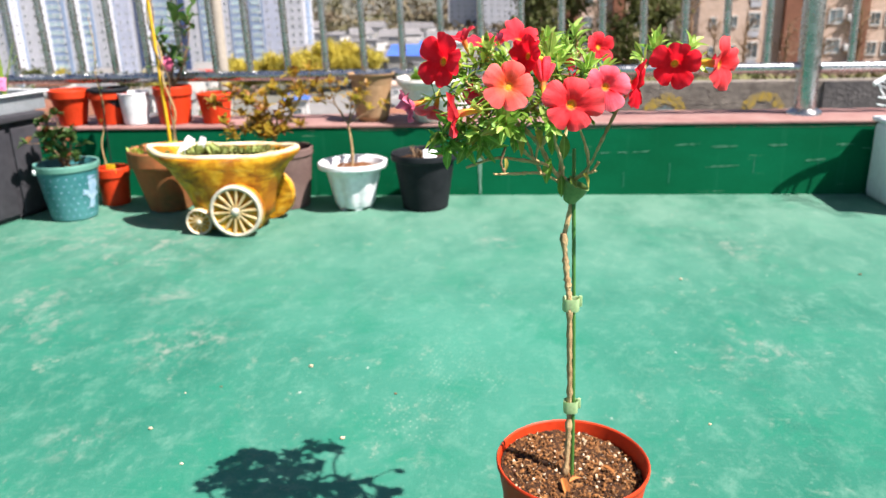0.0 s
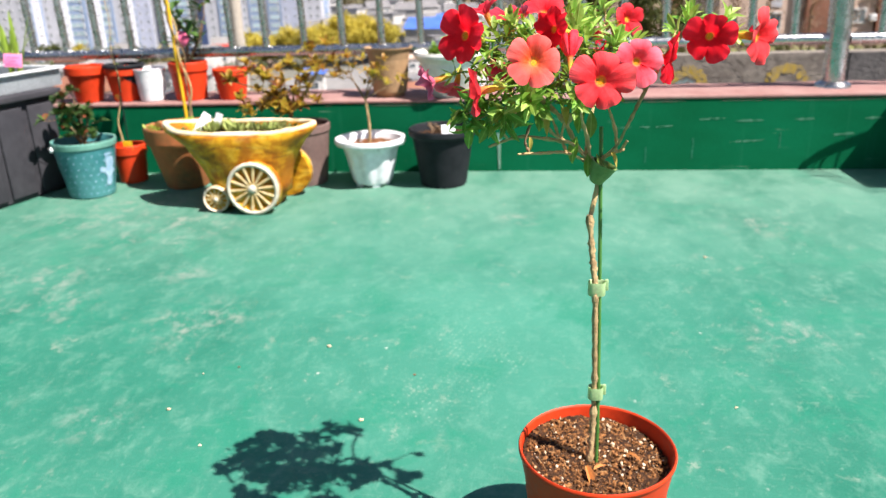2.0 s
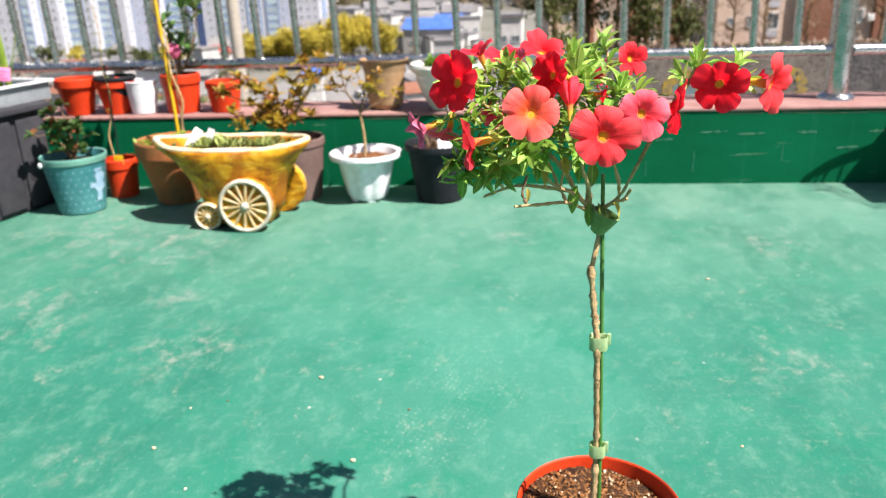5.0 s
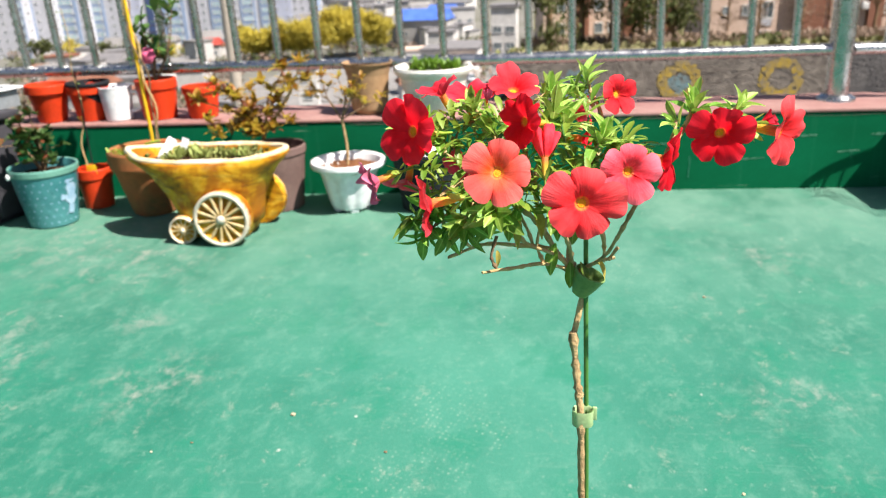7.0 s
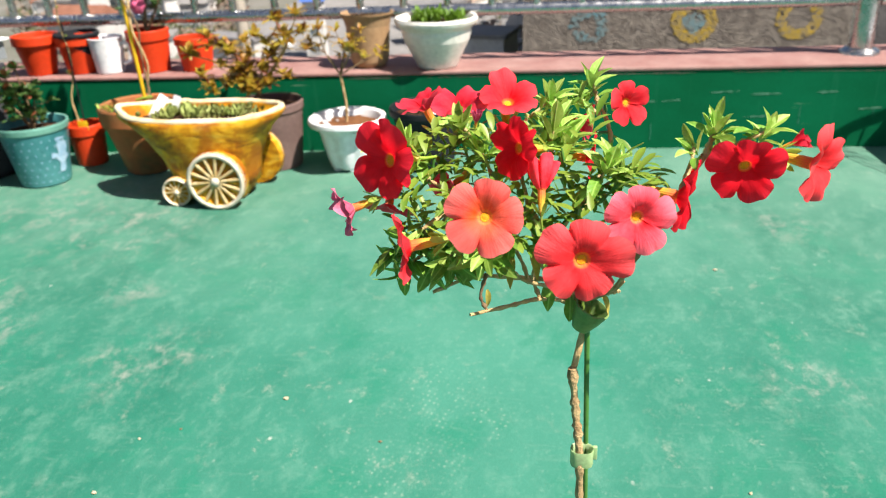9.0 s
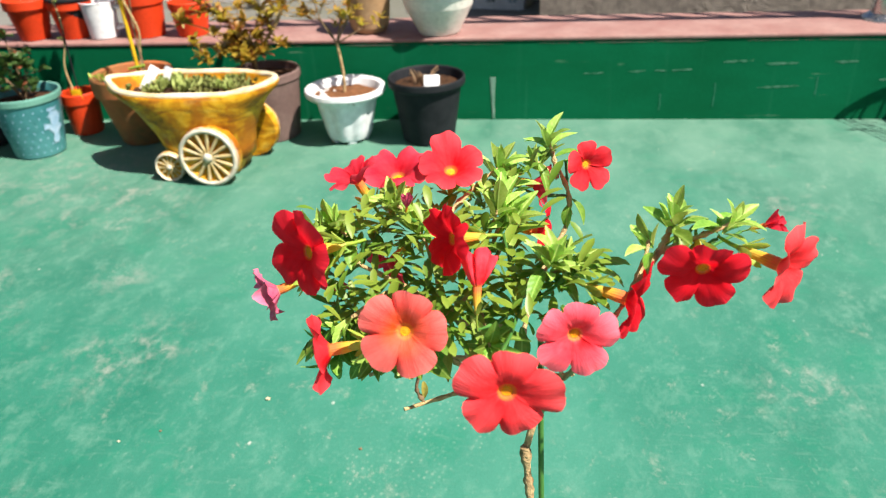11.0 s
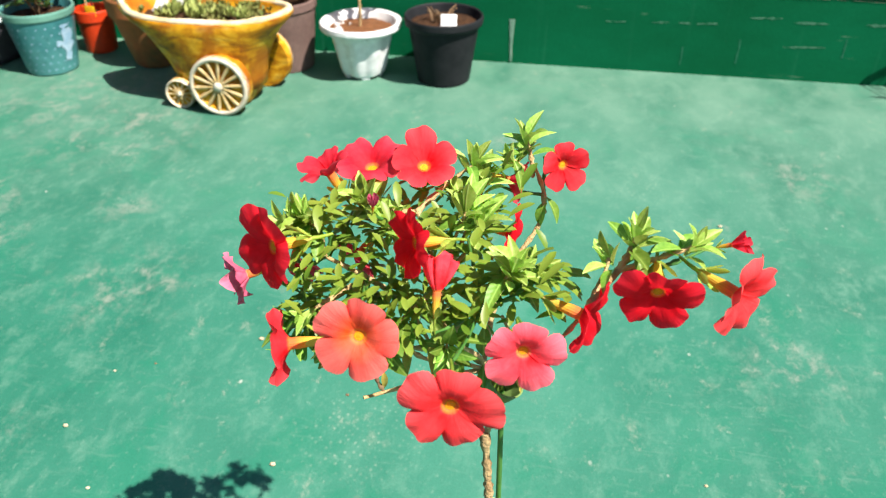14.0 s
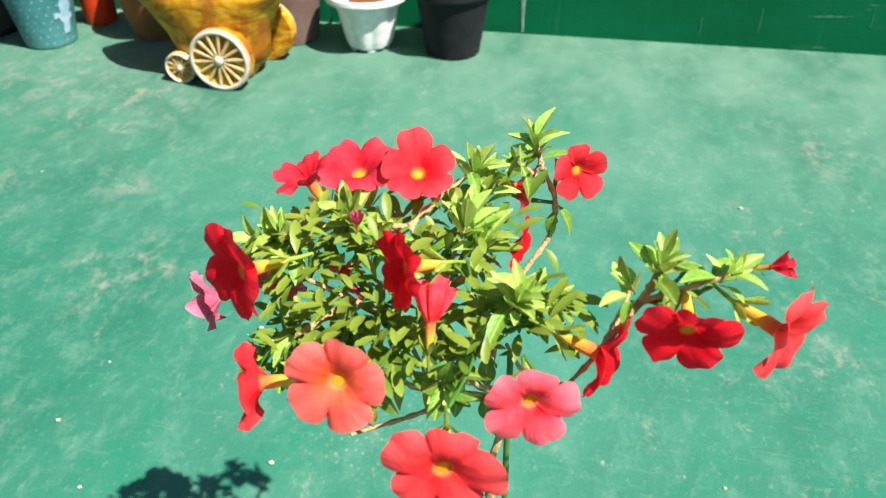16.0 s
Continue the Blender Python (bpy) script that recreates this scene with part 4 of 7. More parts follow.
FLOWERS = (
    # place, facing, width, material, words, cup, notch, ruffle
    ((0.1170, 0.5165, 0.4559), (-0.60, -0.74, 0.20), 0.039, RED, "deep red open flower", 0.04, 0.17, 0.05),
    ((0.1650, 0.4830, 0.4425), (0.05, -0.92, 0.38), 0.0355, SALMON, "salmon orange open flower", 0.02, 0.17, 0.04),
    ((0.2045, 0.4615, 0.4321), (0.12, -0.98, 0.12), 0.0375, CORAL_DEEP, "coral red open flower", 0.00, 0.18, 0.05),
    ((0.2285, 0.4870, 0.4400), (0.18, -0.97, 0.12), 0.0315, CORAL, "pinkish coral open flower", 0.06, 0.18, 0.05),
    ((0.2772, 0.5168, 0.4502), (0.00, -0.97, -0.22), 0.0345, RED, "deep red open flower at the branch end", 0.04, 0.18, 0.06),
    ((0.3112, 0.5240, 0.4495), (0.74, -0.66, -0.05), 0.0375, CORAL_DEEP, "coral flower turned aside", 0.10, 0.18, 0.06),
    ((0.2532, 0.5164, 0.4377), (0.92, -0.36, -0.10), 0.0360, RED, "red flower seen edge on", 0.10, 0.18, 0.05),
    ((0.2373, 0.6064, 0.4579), (0.45, -0.85, 0.25), 0.0275, HOT, "small coral flower on the upright twig", 0.12, 0.24, 0.04),
    ((0.1752, 0.5282, 0.4576), (-0.80, -0.55, 0.18), 0.0335, RED, "deep red flower among the leaves", 0.06, 0.18, 0.08),
    ((0.1729, 0.5792, 0.4689), (0.10, -0.42, 0.90), 0.0345, HOT, "coral red flower on the crown's top", 0.20, 0.18, 0.06),
    ((0.1462, 0.5831, 0.4655), (-0.10, -0.15, 0.98), 0.0390, ROSE, "rose red flower facing away", 0.10, 0.18, 0.07),
    ((0.1305, 0.5650, 0.4699), (-0.40, -0.10, 0.90), 0.0300, ROSE, "rose pink half-open flower", 0.30, 0.24, 0.06),
    ((0.0930, 0.5384, 0.4225), (-0.88, -0.42, -0.22), 0.0300, PLUM, "faded plum flower, wilting", 0.28, 0.26, 0.20),
    ((0.1269, 0.4973, 0.4217), (-0.96, -0.20, -0.12), 0.0350, HOT, "red flower seen edge on", 0.10, 0.18, 0.05),
    ((0.1090, 0.5630, 0.4120), (-0.15, -0.50, -0.85), 0.0320, CORAL, "rose pink flower under the crown's edge", 0.05, 0.18, 0.06),
    ((0.1430, 0.5600, 0.4250), (-0.50, -0.60, -0.40), 0.0300, ROSE, "rose red flower inside the crown", 0.10, 0.18, 0.06),
    ((0.1890, 0.5236, 0.4422), (0.00, 0.45, 0.89), 0.0250, CORAL, "rose pink half-open trumpet", 1.00, 0.29, 0.05),
    ((0.2133, 0.6068, 0.4466), (0.85, 0.05, -0.25), 0.0260, ROSE, "rose red flower seen from its side", 0.35, 0.24, 0.08),
    ((0.2165, 0.5749, 0.4366), (0.96, -0.15, -0.10), 0.0300, RED, "red flower seen edge on", 0.12, 0.18, 0.05),
    ((0.3138, 0.5670, 0.4475), (0.80, -0.25, 0.45), 0.0150, ROSE, "rose pink opening bud", 0.75, 0.39, 0.05),
    ((0.1586, 0.5393, 0.4681), (0.10, -0.25, 0.95), 0.0085, PLUM, "dried purple bud", 1.10, 0.39, 0.10),
)
feet = []
for i, (place, face, across, material, words, cup, notch, ruffle) in enumerate(FLOWERS):
    feet.append(flower(tree, place, face, across, material, words, 20 + i, cup, notch, ruffle, 0.08, spin=1.3 * i))
HOLD = ((0.135, 0.540, 0.438), (0.184, 0.552, 0.418), (0.207, 0.540, 0.424), (0.2385, 0.520, 0.418), (0.262, 0.532, 0.452), (0.228, 0.606, 0.441), (0.172, 0.565, 0.450), (0.152, 0.545, 0.425))
for f in feet:
    h = min((Vector(p) for p in HOLD), key=lambda p: (p - f).length)
    branch([h, (h + f) / 2 + Vector((0, 0, -0.004)), f], 0.0012, 0.0008, STAKE)

# leafy shoots
shoot([(0.172, 0.565, 0.450), (0.158, 0.560, 0.453), (0.150, 0.556, 0.460)], (-0.1, -0.2, 1), 9, 0.016)
shoot([(0.172, 0.565, 0.450), (0.184, 0.580, 0.458), (0.195, 0.590, 0.464)], (0.2, 0, 1), 10, 0.015)
shoot([(0.135, 0.540, 0.438), (0.130, 0.548, 0.446), (0.124, 0.547, 0.453)], (-0.2, -0.35, 1), 12, 0.016)
shoot([(0.135, 0.540, 0.438), (0.126, 0.545, 0.445), (0.117, 0.545, 0.450)], (-0.6, -0.3, 0.7), 9, 0.015)
shoot([(0.152, 0.545, 0.425), (0.138, 0.532, 0.420), (0.125, 0.528, 0.412)], (-0.8, -0.5, 0.1), 9, 0.014)
shoot([(0.152, 0.545, 0.425), (0.150, 0.530, 0.412), (0.145, 0.520, 0.405)], (-0.3, -0.8, -0.1), 10, 0.016, 4)
shoot([(0.152, 0.545, 0.425), (0.140, 0.550, 0.412), (0.128, 0.548, 0.402)], (-0.6, -0.2, -0.5), 9, 0.014, 5)
shoot([(0.184, 0.552, 0.418), (0.172, 0.530, 0.415), (0.163, 0.515, 0.412)], (-0.2, -0.9, 0.3), 11, 0.019, 5)
shoot([(0.184, 0.552, 0.418), (0.190, 0.535, 0.415), (0.194, 0.518, 0.412)], (0.1, -0.9, 0.4), 9, 0.015, 4)
shoot([(0.184, 0.552, 0.418), (0.190, 0.556, 0.440), (0.196, 0.560, 0.458)], (0.2, 0.1, 1), 11, 0.016)
shoot([(0.184, 0.552, 0.418), (0.196, 0.558, 0.436), (0.202, 0.560, 0.450)], (0.3, 0, 1), 11, 0.016)
shoot([(0.207, 0.540, 0.424), (0.214, 0.535, 0.436), (0.220, 0.530, 0.449)], (0.25, -0.2, 1), 11, 0.016)
shoot([(0.207, 0.540, 0.424), (0.216, 0.545, 0.430), (0.226, 0.540, 0.440)], (0.8, -0.2, 0.6), 8, 0.016)
shoot([(0.188, 0.570, 0.420), (0.196, 0.585, 0.440), (0.199, 0.590, 0.455)], (0, 0.2, 1), 10, 0.015)
shoot([(0.222, 0.608, 0.450), (0.220, 0.610, 0.460), (0.2175, 0.612, 0.468)], (-0.05, 0, 1), 8, 0.014)
shoot([(0.222, 0.608, 0.450), (0.216, 0.606, 0.456), (0.211, 0.604, 0.461)], (-0.5, 0, 0.9), 6, 0.012)
shoot([(0.262, 0.532, 0.452), (0.266, 0.538, 0.458), (0.268, 0.541, 0.464)], (0.0, -0.1, 1), 9, 0.0145)
shoot([(0.262, 0.532, 0.452), (0.280, 0.538, 0.457), (0.291, 0.541, 0.461)], (0.5, -0.1, 0.9), 8, 0.013)
shoot([(0.250, 0.520, 0.438), (0.256, 0.530, 0.448), (0.258, 0.536, 0.455)], (-0.5, 0.2, 0.8), 5, 0.014, 2, spread=1.3)
shoot([(0.170, 0.548, 0.410), (0.166, 0.556, 0.430), (0.160, 0.556, 0.448)], (-0.2, -0.4, 1), 10, 0.016)
# darker leaves that hang under the crown
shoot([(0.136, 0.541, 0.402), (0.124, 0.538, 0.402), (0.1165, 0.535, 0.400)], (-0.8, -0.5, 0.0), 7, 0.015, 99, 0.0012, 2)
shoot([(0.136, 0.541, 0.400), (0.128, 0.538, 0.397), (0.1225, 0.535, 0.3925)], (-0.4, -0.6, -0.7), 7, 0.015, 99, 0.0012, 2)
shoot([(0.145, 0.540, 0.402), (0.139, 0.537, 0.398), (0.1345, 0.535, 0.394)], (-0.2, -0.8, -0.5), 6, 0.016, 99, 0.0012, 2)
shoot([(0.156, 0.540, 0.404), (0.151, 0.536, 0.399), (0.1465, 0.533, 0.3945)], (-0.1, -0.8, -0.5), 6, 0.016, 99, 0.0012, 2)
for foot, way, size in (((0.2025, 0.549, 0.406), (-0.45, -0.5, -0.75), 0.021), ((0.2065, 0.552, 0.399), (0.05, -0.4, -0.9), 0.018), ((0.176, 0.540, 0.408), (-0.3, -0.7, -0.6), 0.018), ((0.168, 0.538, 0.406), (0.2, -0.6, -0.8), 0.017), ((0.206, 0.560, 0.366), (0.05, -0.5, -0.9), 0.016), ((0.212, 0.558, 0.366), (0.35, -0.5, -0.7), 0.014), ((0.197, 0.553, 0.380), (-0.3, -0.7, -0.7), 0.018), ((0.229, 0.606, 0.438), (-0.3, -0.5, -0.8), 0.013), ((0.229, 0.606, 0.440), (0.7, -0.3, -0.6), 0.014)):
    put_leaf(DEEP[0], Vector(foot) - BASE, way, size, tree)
for foot, way, size in (((0.176, 0.528, 0.402), (-0.2, -0.6, -0.7), 0.014), ((0.186, 0.532, 0.405), (0.1, -0.9, -0.1), 0.016), ((0.222, 0.556, 0.368), (0.5, -0.6, -0.5), 0.011), ((0.163, 0.525, 0.386), (0.2, -0.4, -0.9), 0.009)):
    put_leaf(PALE[0], Vector(foot) - BASE, way, size, tree)


extra = bmesh.new()
deep_extra = bmesh.new()
for c, spread in (((0.150, 0.556, 0.448), 0.020), ((0.180, 0.560, 0.448), 0.022), ((0.130, 0.548, 0.440), 0.016), ((0.205, 0.548, 0.432), 0.020), ((0.165, 0.545, 0.428), 0.022), ((0.145, 0.535, 0.420), 0.016), ((0.190, 0.535, 0.424), 0.016), ((0.166, 0.530, 0.416), 0.014), ((0.195, 0.575, 0.445), 0.016), ((0.222, 0.534, 0.440), 0.012), ((0.133, 0.545, 0.412), 0.011)):
    for i in range(58):
        off = Vector((rng.gauss(0, 1), rng.gauss(0, 1), rng.gauss(0, 0.75))) * spread * 0.62
        foot = Vector(c) + off - BASE
        way = Vector((rng.uniform(-1, 1), rng.uniform(-1, 1), rng.uniform(-0.3, 1.1))) + off * 40
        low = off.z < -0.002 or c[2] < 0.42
        top = Vector(c) + off
        if top.z > 0.468 or (top.x < 0.14 and top.z > 0.458) or blocked(top) or blocked(Vector(c) + off + way.normalized() * 0.008):
            continue
        # leaves low in a clump or at its back mostly get the deeper green
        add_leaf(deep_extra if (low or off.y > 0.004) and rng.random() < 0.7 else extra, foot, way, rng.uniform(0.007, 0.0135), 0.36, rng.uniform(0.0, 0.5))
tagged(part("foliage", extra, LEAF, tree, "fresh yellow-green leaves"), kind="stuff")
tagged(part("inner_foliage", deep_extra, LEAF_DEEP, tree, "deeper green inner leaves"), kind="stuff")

# ---------------------------------------------------------------- pots along the parapet
def pot_profile(rb, rt, h, rim=0.012, lip=0.004, wall=0.004, inner=0.75):
    """Outer wall, a thicker rim, and the inside down to below the soil."""
    return [(0, 0), (rb - 0.002, 0), (rb, 0.002), (rb + (rt - lip - rb) * (1 - rim / h), h - rim), (rt - 0.001, h - rim + 0.001), (rt, h - rim + 0.003), (rt, h - 0.002), (rt - 0.002, h),
            (rt - wall - 0.001, h), (rt - wall - 0.002, h - 0.003), (rb + (rt - rb) * inner - wall, h * inner), (0, h * inner)]


def plain_pot(name, x, y, z, rb, rt, h, material, label, category="plant pot", group="", rim=0.012, soil=True, lip=0.0013, n=40, turn=0.0, wave=None):
    e = thing(name, (x, y, z), label, category, group, turn)
    part("pot", lathe(pot_profile(rb, rt, h, rim, lip), n, None, wave), material, e)
    if soil:
        part("soil", soil_disc(rt - 0.006, h - 0.018, 0.003, x * 10, 28), SOIL, e, "brown soil")
    return e


def bush(e, base, tips, material, n, size, twig=BARK_DARK, r0=0.004, seed=1, spread=0.05, width=0.4, label="", red=None, knots=6):
    """Twigs from a base to their tips, with leaves in small tufts along their outer halves."""
    rnd = random.Random(seed)
    wood, crown, young = bmesh.new(), bmesh.new(), bmesh.new()
    base = Vector(base)
    for t in tips:
        t = Vector(t)
        mid = base.lerp(t, 0.5) + Vector((rnd.uniform(-1, 1), rnd.uniform(-1, 1), rnd.uniform(-0.5, 0.5))) * (t - base).length * 0.12
        add_tube(wood, [base, mid, t], r0, r0 * 0.35, 6, 4, 0.2)
        line = smooth_line([base, mid, t], 8)
        for q in range(knots):
            k = line[-1] if q == 0 else line[rnd.randrange(len(line) // 2, len(line))]
            node = k + (Vector((0, 0, 0)) if q == 0 else Vector((rnd.gauss(0, 1), rnd.gauss(0, 1), rnd.gauss(0, 0.7))) * spread * 0.5)
            if q:
                add_tube(wood, [k, (k + node) / 2 + Vector((0, 0, -0.002)), node], 0.0011, 0.0007, 5, 2)
            axis = Vector((rnd.uniform(-0.6, 0.6), rnd.uniform(-0.6, 0.3), 1))
            for _ in range(max(1, n // knots)):
                way = axis + Vector((rnd.gauss(0, 1), rnd.gauss(0, 1), rnd.gauss(0, 0.5)))
                target = young if red and rnd.random() < 0.12 else crown
                add_leaf(target, node, way, size * rnd.uniform(0.6, 1.25), width, rnd.uniform(0, 0.5))
    part("twig_frame", wood, twig, e)
    tagged(part("foliage", crown, material, e, label), kind="stuff")
    if len(young.verts):
        tagged(part("young_foliage", young, red, e), kind="stuff")


# teal pot with a rose bush
teal = thing("teal_flowerpot", (-0.899, 1.738, 0), "teal glazed flowerpot with white dots and a small rose bush", "potted plant")
body = part("pot", lathe([(0, 0), (0.050, 0), (0.053, 0.004), (0.0710, 0.122), (0.0725, 0.1225), (0.0740, 0.134), (0.0725, 0.138), (0.069, 0.137), (0.062, 0.10), (0, 0.10)], 48), TEAL, teal)
part("rim_band", lathe([(0.0727, 0.1222), (0.0739, 0.124), (0.0751, 0.1345), (0.0735, 0.1388), (0.070, 0.1375)], 48), TEAL_RIM, body)
dots = bmesh.new()
for row in range(7):
    for k in range(12):
        a, z = -2.95 + 0.262 * (k + 0.5 * (row % 2)), 0.014 + 0.0155 * row
        r = 0.0537 + (0.0710 - 0.053) * (z - 0.004) / 0.118
        bmesh.ops.create_circle(dots, cap_ends=True, radius=0.0019 if (k + row) % 3 else 0.0013, segments=8, matrix=aim((r * math.cos(a), r * math.sin(a), z), (math.cos(a), math.sin(a), -0.12)))
tagged(part("dot_print", dots, PALE_BLUE, body, "printed pale dots"), kind="stuff")


def curved_patch(r_at, a0, z0, outline, material, name, parent, label):
    """A flat print bent round a pot: outline in metres round (a0, z0)."""
    bm = bmesh.new()
    centre = bm.verts.new((r_at(z0) * math.cos(a0), r_at(z0) * math.sin(a0), z0))
    ring = []
    for u, v in outline:
        z = z0 + v
        a = a0 + u / r_at(z)
        ring.append(bm.verts.new((r_at(z) * math.cos(a), r_at(z) * math.sin(a), z)))
    for i in range(len(ring)):
        bm.faces.new((centre, ring[i], ring[(i + 1) % len(ring)]))
    return part(name, bm, material, parent, label)


r_teal = lambda z: 0.0542 + (0.0710 - 0.053) * z / 0.122


def blob(rx, rz, k1, k2):
    return [(rx * math.cos(k) * (1 + 0.22 * math.sin(3 * k + k1)), rz * math.sin(k) * (1 + 0.18 * math.cos(5 * k + k2))) for k in [i * math.pi / 12 for i in range(24)]]


for a0, z0, rx, rz, k1 in ((-0.22, 0.084, 0.014, 0.018, 1.0), (-0.52, 0.070, 0.009, 0.006, 2.0), (-0.22, 0.062, 0.016, 0.012, 0.4), (-0.26, 0.042, 0.008, 0.014, 2.6), (-0.30, 0.106, 0.012, 0.0035, 1.7)):
    curved_patch(r_teal, a0, z0, blob(rx, rz, k1, k1 * 2), PALE_BLUE, "printed_patch", body, "pale blue printed patch")
part("knob", lathe([(0, -0.002), (0.006, -0.001), (0.0072, 0.002), (0.005, 0.0045), (0, 0.005)], 16, aim((0.0760 * math.cos(-2.25), 0.0760 * math.sin(-2.25), 0.124), (math.cos(-2.25), math.sin(-2.25), 0))), WHITE, body, "small white knob")
part("soil", soil_disc(0.0668, 0.118, 0.003, 9, 28), SOIL, teal)
bush(teal, (0, 0, 0.118), [(-0.034, 0.0, 0.232), (-0.018, 0.02, 0.250), (0.006, -0.01, 0.215), (-0.040, -0.02, 0.200), (0.014, 0.01, 0.185), (-0.01, -0.03, 0.180), (-0.026, -0.02, 0.212), (0.002, 0.0, 0.160)], LEAF_ROSE, 56, 0.020, seed=2, spread=0.030, width=0.6, r0=0.003, red=LEAF_RED, label="dark green rose leaves")

# small red pot with a vine on a thin stake
vine = plain_pot("small_red_pot", -0.856, 1.868, 0, 0.034, 0.043, 0.098, TERRA, "small orange-red plastic pot with a thin vine on a stake", "potted plant", rim=0.026)
part("stake", tube([(0, 0, 0.07), (0.002, 0.0, 0.33)], 0.0016, 0.0016, 6, 1), BLACK, vine, "thin dark stake")
part("vine", tube([(-0.01, 0, 0.08), (-0.018, 0, 0.15), (-0.006, 0.004, 0.20), (0.004, 0, 0.26), (-0.004, 0, 0.33), (0.004, 0, 0.40), (0, 0, 0.47)], 0.0022, 0.0010, 6, 5, 0.2), BARK, vine, "twisting pale vine")
vl = bmesh.new()
rl = random.Random(8)
for z in (0.205, 0.212, 0.22, 0.30, 0.36, 0.40, 0.43, 0.46):
    add_leaf(vl, (0, 0, z), (rl.uniform(-1, 1), rl.uniform(-1, 0.5), 0.3), 0.014, 0.45)
tagged(part("vine_foliage", vl, LEAF, vine), kind="stuff")
part("tag", box((0.003, -0.034, 0.088), (0.027, -0.0325, 0.112), 0.0004), YELLOW, vine, "yellow plant tag")

# old terracotta pot with a climbing plant on a yellow stake
clay = thing("terracotta_pot", (-0.688, 1.822, 0), "weathered terracotta pot with a climber on a yellow stake", "potted plant")
part("pot", lathe([(0, 0), (0.048, 0), (0.052, 0.004), (0.078, 0.105), (0.080, 0.112), (0.086, 0.114), (0.088, 0.120), (0.089, 0.152), (0.086, 0.156), (0.080, 0.153), (0.074, 0.11), (0, 0.11)], 44), TERRA_OLD, clay)
part("soil", soil_disc(0.078, 0.137, 0.004, 12, 28), SOIL, clay)
part("stake", tube([(0.030, -0.02, 0.12), (0.025, -0.02, 0.30), (0.016, -0.02, 0.62)], 0.0042, 0.0040, 10, 2), YELLOW, clay, "yellow plastic stake")
part("vine", tube([(0.040, -0.015, 0.13), (0.036, -0.012, 0.19), (0.050, -0.02, 0.25), (0.034, -0.026, 0.32), (0.030, -0.012, 0.39), (0.012, -0.02, 0.46), (0.024, -0.02, 0.55), (0.012, -0.02, 0.62)], 0.0028, 0.0018, 7, 5, 0.2), BARK, clay, "brown twining stem")
part("vine", tube([(0.045, -0.02, 0.13), (0.044, -0.024, 0.20), (0.036, -0.012, 0.27), (0.044, -0.02, 0.33), (0.018, -0.028, 0.41), (0.026, -0.014, 0.48), (0.010, -0.02, 0.58)], 0.0024, 0.0016, 7, 5, 0.2), BARK_DARK, clay)
part("tie", tube([(0.010, -0.024, 0.168), (0.030, -0.027, 0.173), (0.048, -0.025, 0.176)], 0.003, 0.003, 6, 2), LEAF, clay, "green twist tie")
cl = bmesh.new()
for i in range(16):
    add_leaf(cl, (0.014 + rl.uniform(-0.03, 0.03), -0.02, 0.50 + rl.uniform(0, 0.1)), (rl.uniform(-1, 1), rl.uniform(-1, 1), rl.uniform(-0.2, 0.8)), 0.03, 0.5)
for i in range(14):
    add_leaf(cl, (-0.05 + rl.uniform(-0.02, 0.02), -0.03 + rl.uniform(-0.02, 0.02), 0.145), (rl.uniform(-1, 1), rl.uniform(-1, 1), 1.2), 0.022, 0.3)
tagged(part("foliage", cl, LEAF, clay), kind="stuff")

# cart planter
cart = thing("cart_planter", (-0.475, 1.665, 0), "ochre glazed wheelbarrow-shaped planter with spoked wheels and succulents", "planter")


def cart_body():
    """A tub that is wide and boat-shaped at its rim and narrow at its foot, hollow inside."""
    bm = bmesh.new()
    n = 48
    rings = []
    levels = ((0.030, 0.084, 0.058, 0.014), (0.032, 0.092, 0.066, 0.013), (0.055, 0.096, 0.073, 0.011), (0.085, 0.106, 0.080, 0.008), (0.115, 0.124, 0.086, 0.005), (0.138, 0.142, 0.089, 0.003), (0.156, 0.163, 0.091, 0.0), (0.168, 0.178, 0.091, -0.003), (0.175, 0.179, 0.088, -0.003), (0.176, 0.163, 0.073, -0.002), (0.158, 0.150, 0.066, 0.0))
    for z, a, b, dx in levels:
        ring = []
        for i in range(n):
            t = 2 * math.pi * i / n
            c, s = math.cos(t), math.sin(t)
            x = a * math.copysign(abs(c) ** 0.80, c)
            y = b * math.copysign(abs(s) ** 0.9, s)
            ends = abs(c) ** 4
            narrow = (0.55 if c < 0 else 0.22) * ends
            lift = (0.012 if c < 0 else 0.007) * ends if z > 0.13 else 0
            zz = z + lift + 0.0035 * noise.noise(Vector((x * 22, y * 22, z * 22)))
            ring.append(bm.verts.new((x + dx, y * (1 - narrow) + 0.0015 * noise.noise(Vector((x * 40, 3, z * 40))), zz)))
        rings.append(ring)
    for p, q in zip(rings, rings[1:]):
        for i in range(n):
            bm.faces.new((p[i], q[i], q[(i + 1) % n], p[(i + 1) % n]))
    bm.faces.new(rings[0])
    bm.faces.new(rings[-1])
    return bm


tub = part("tub", cart_body(), OCHRE, cart)
rimbm = bmesh.new()
ringpts = []
for i in range(49):
    t = 2 * math.pi * i / 48
    c, s = math.cos(t), math.sin(t)
    ends = abs(c) ** 4
    narrow = (0.55 if c < 0 else 0.22) * ends
    ringpts.append((-0.003 + 0.171 * math.copysign(abs(c) ** 0.8, c), 0.081 * math.copysign(abs(s) ** 0.9, s) * (1 - narrow), 0.1755 + (0.012 if c < 0 else 0.007) * ends))
add_tube(rimbm, ringpts, 0.0068, 0.0068, 8, 1, 0.5)
RIMC = plain("worn_honey_glaze", (0.80, 0.72, 0.54), (0.64, 0.46, 0.20), 0.6, scale=28, relief=0.3)
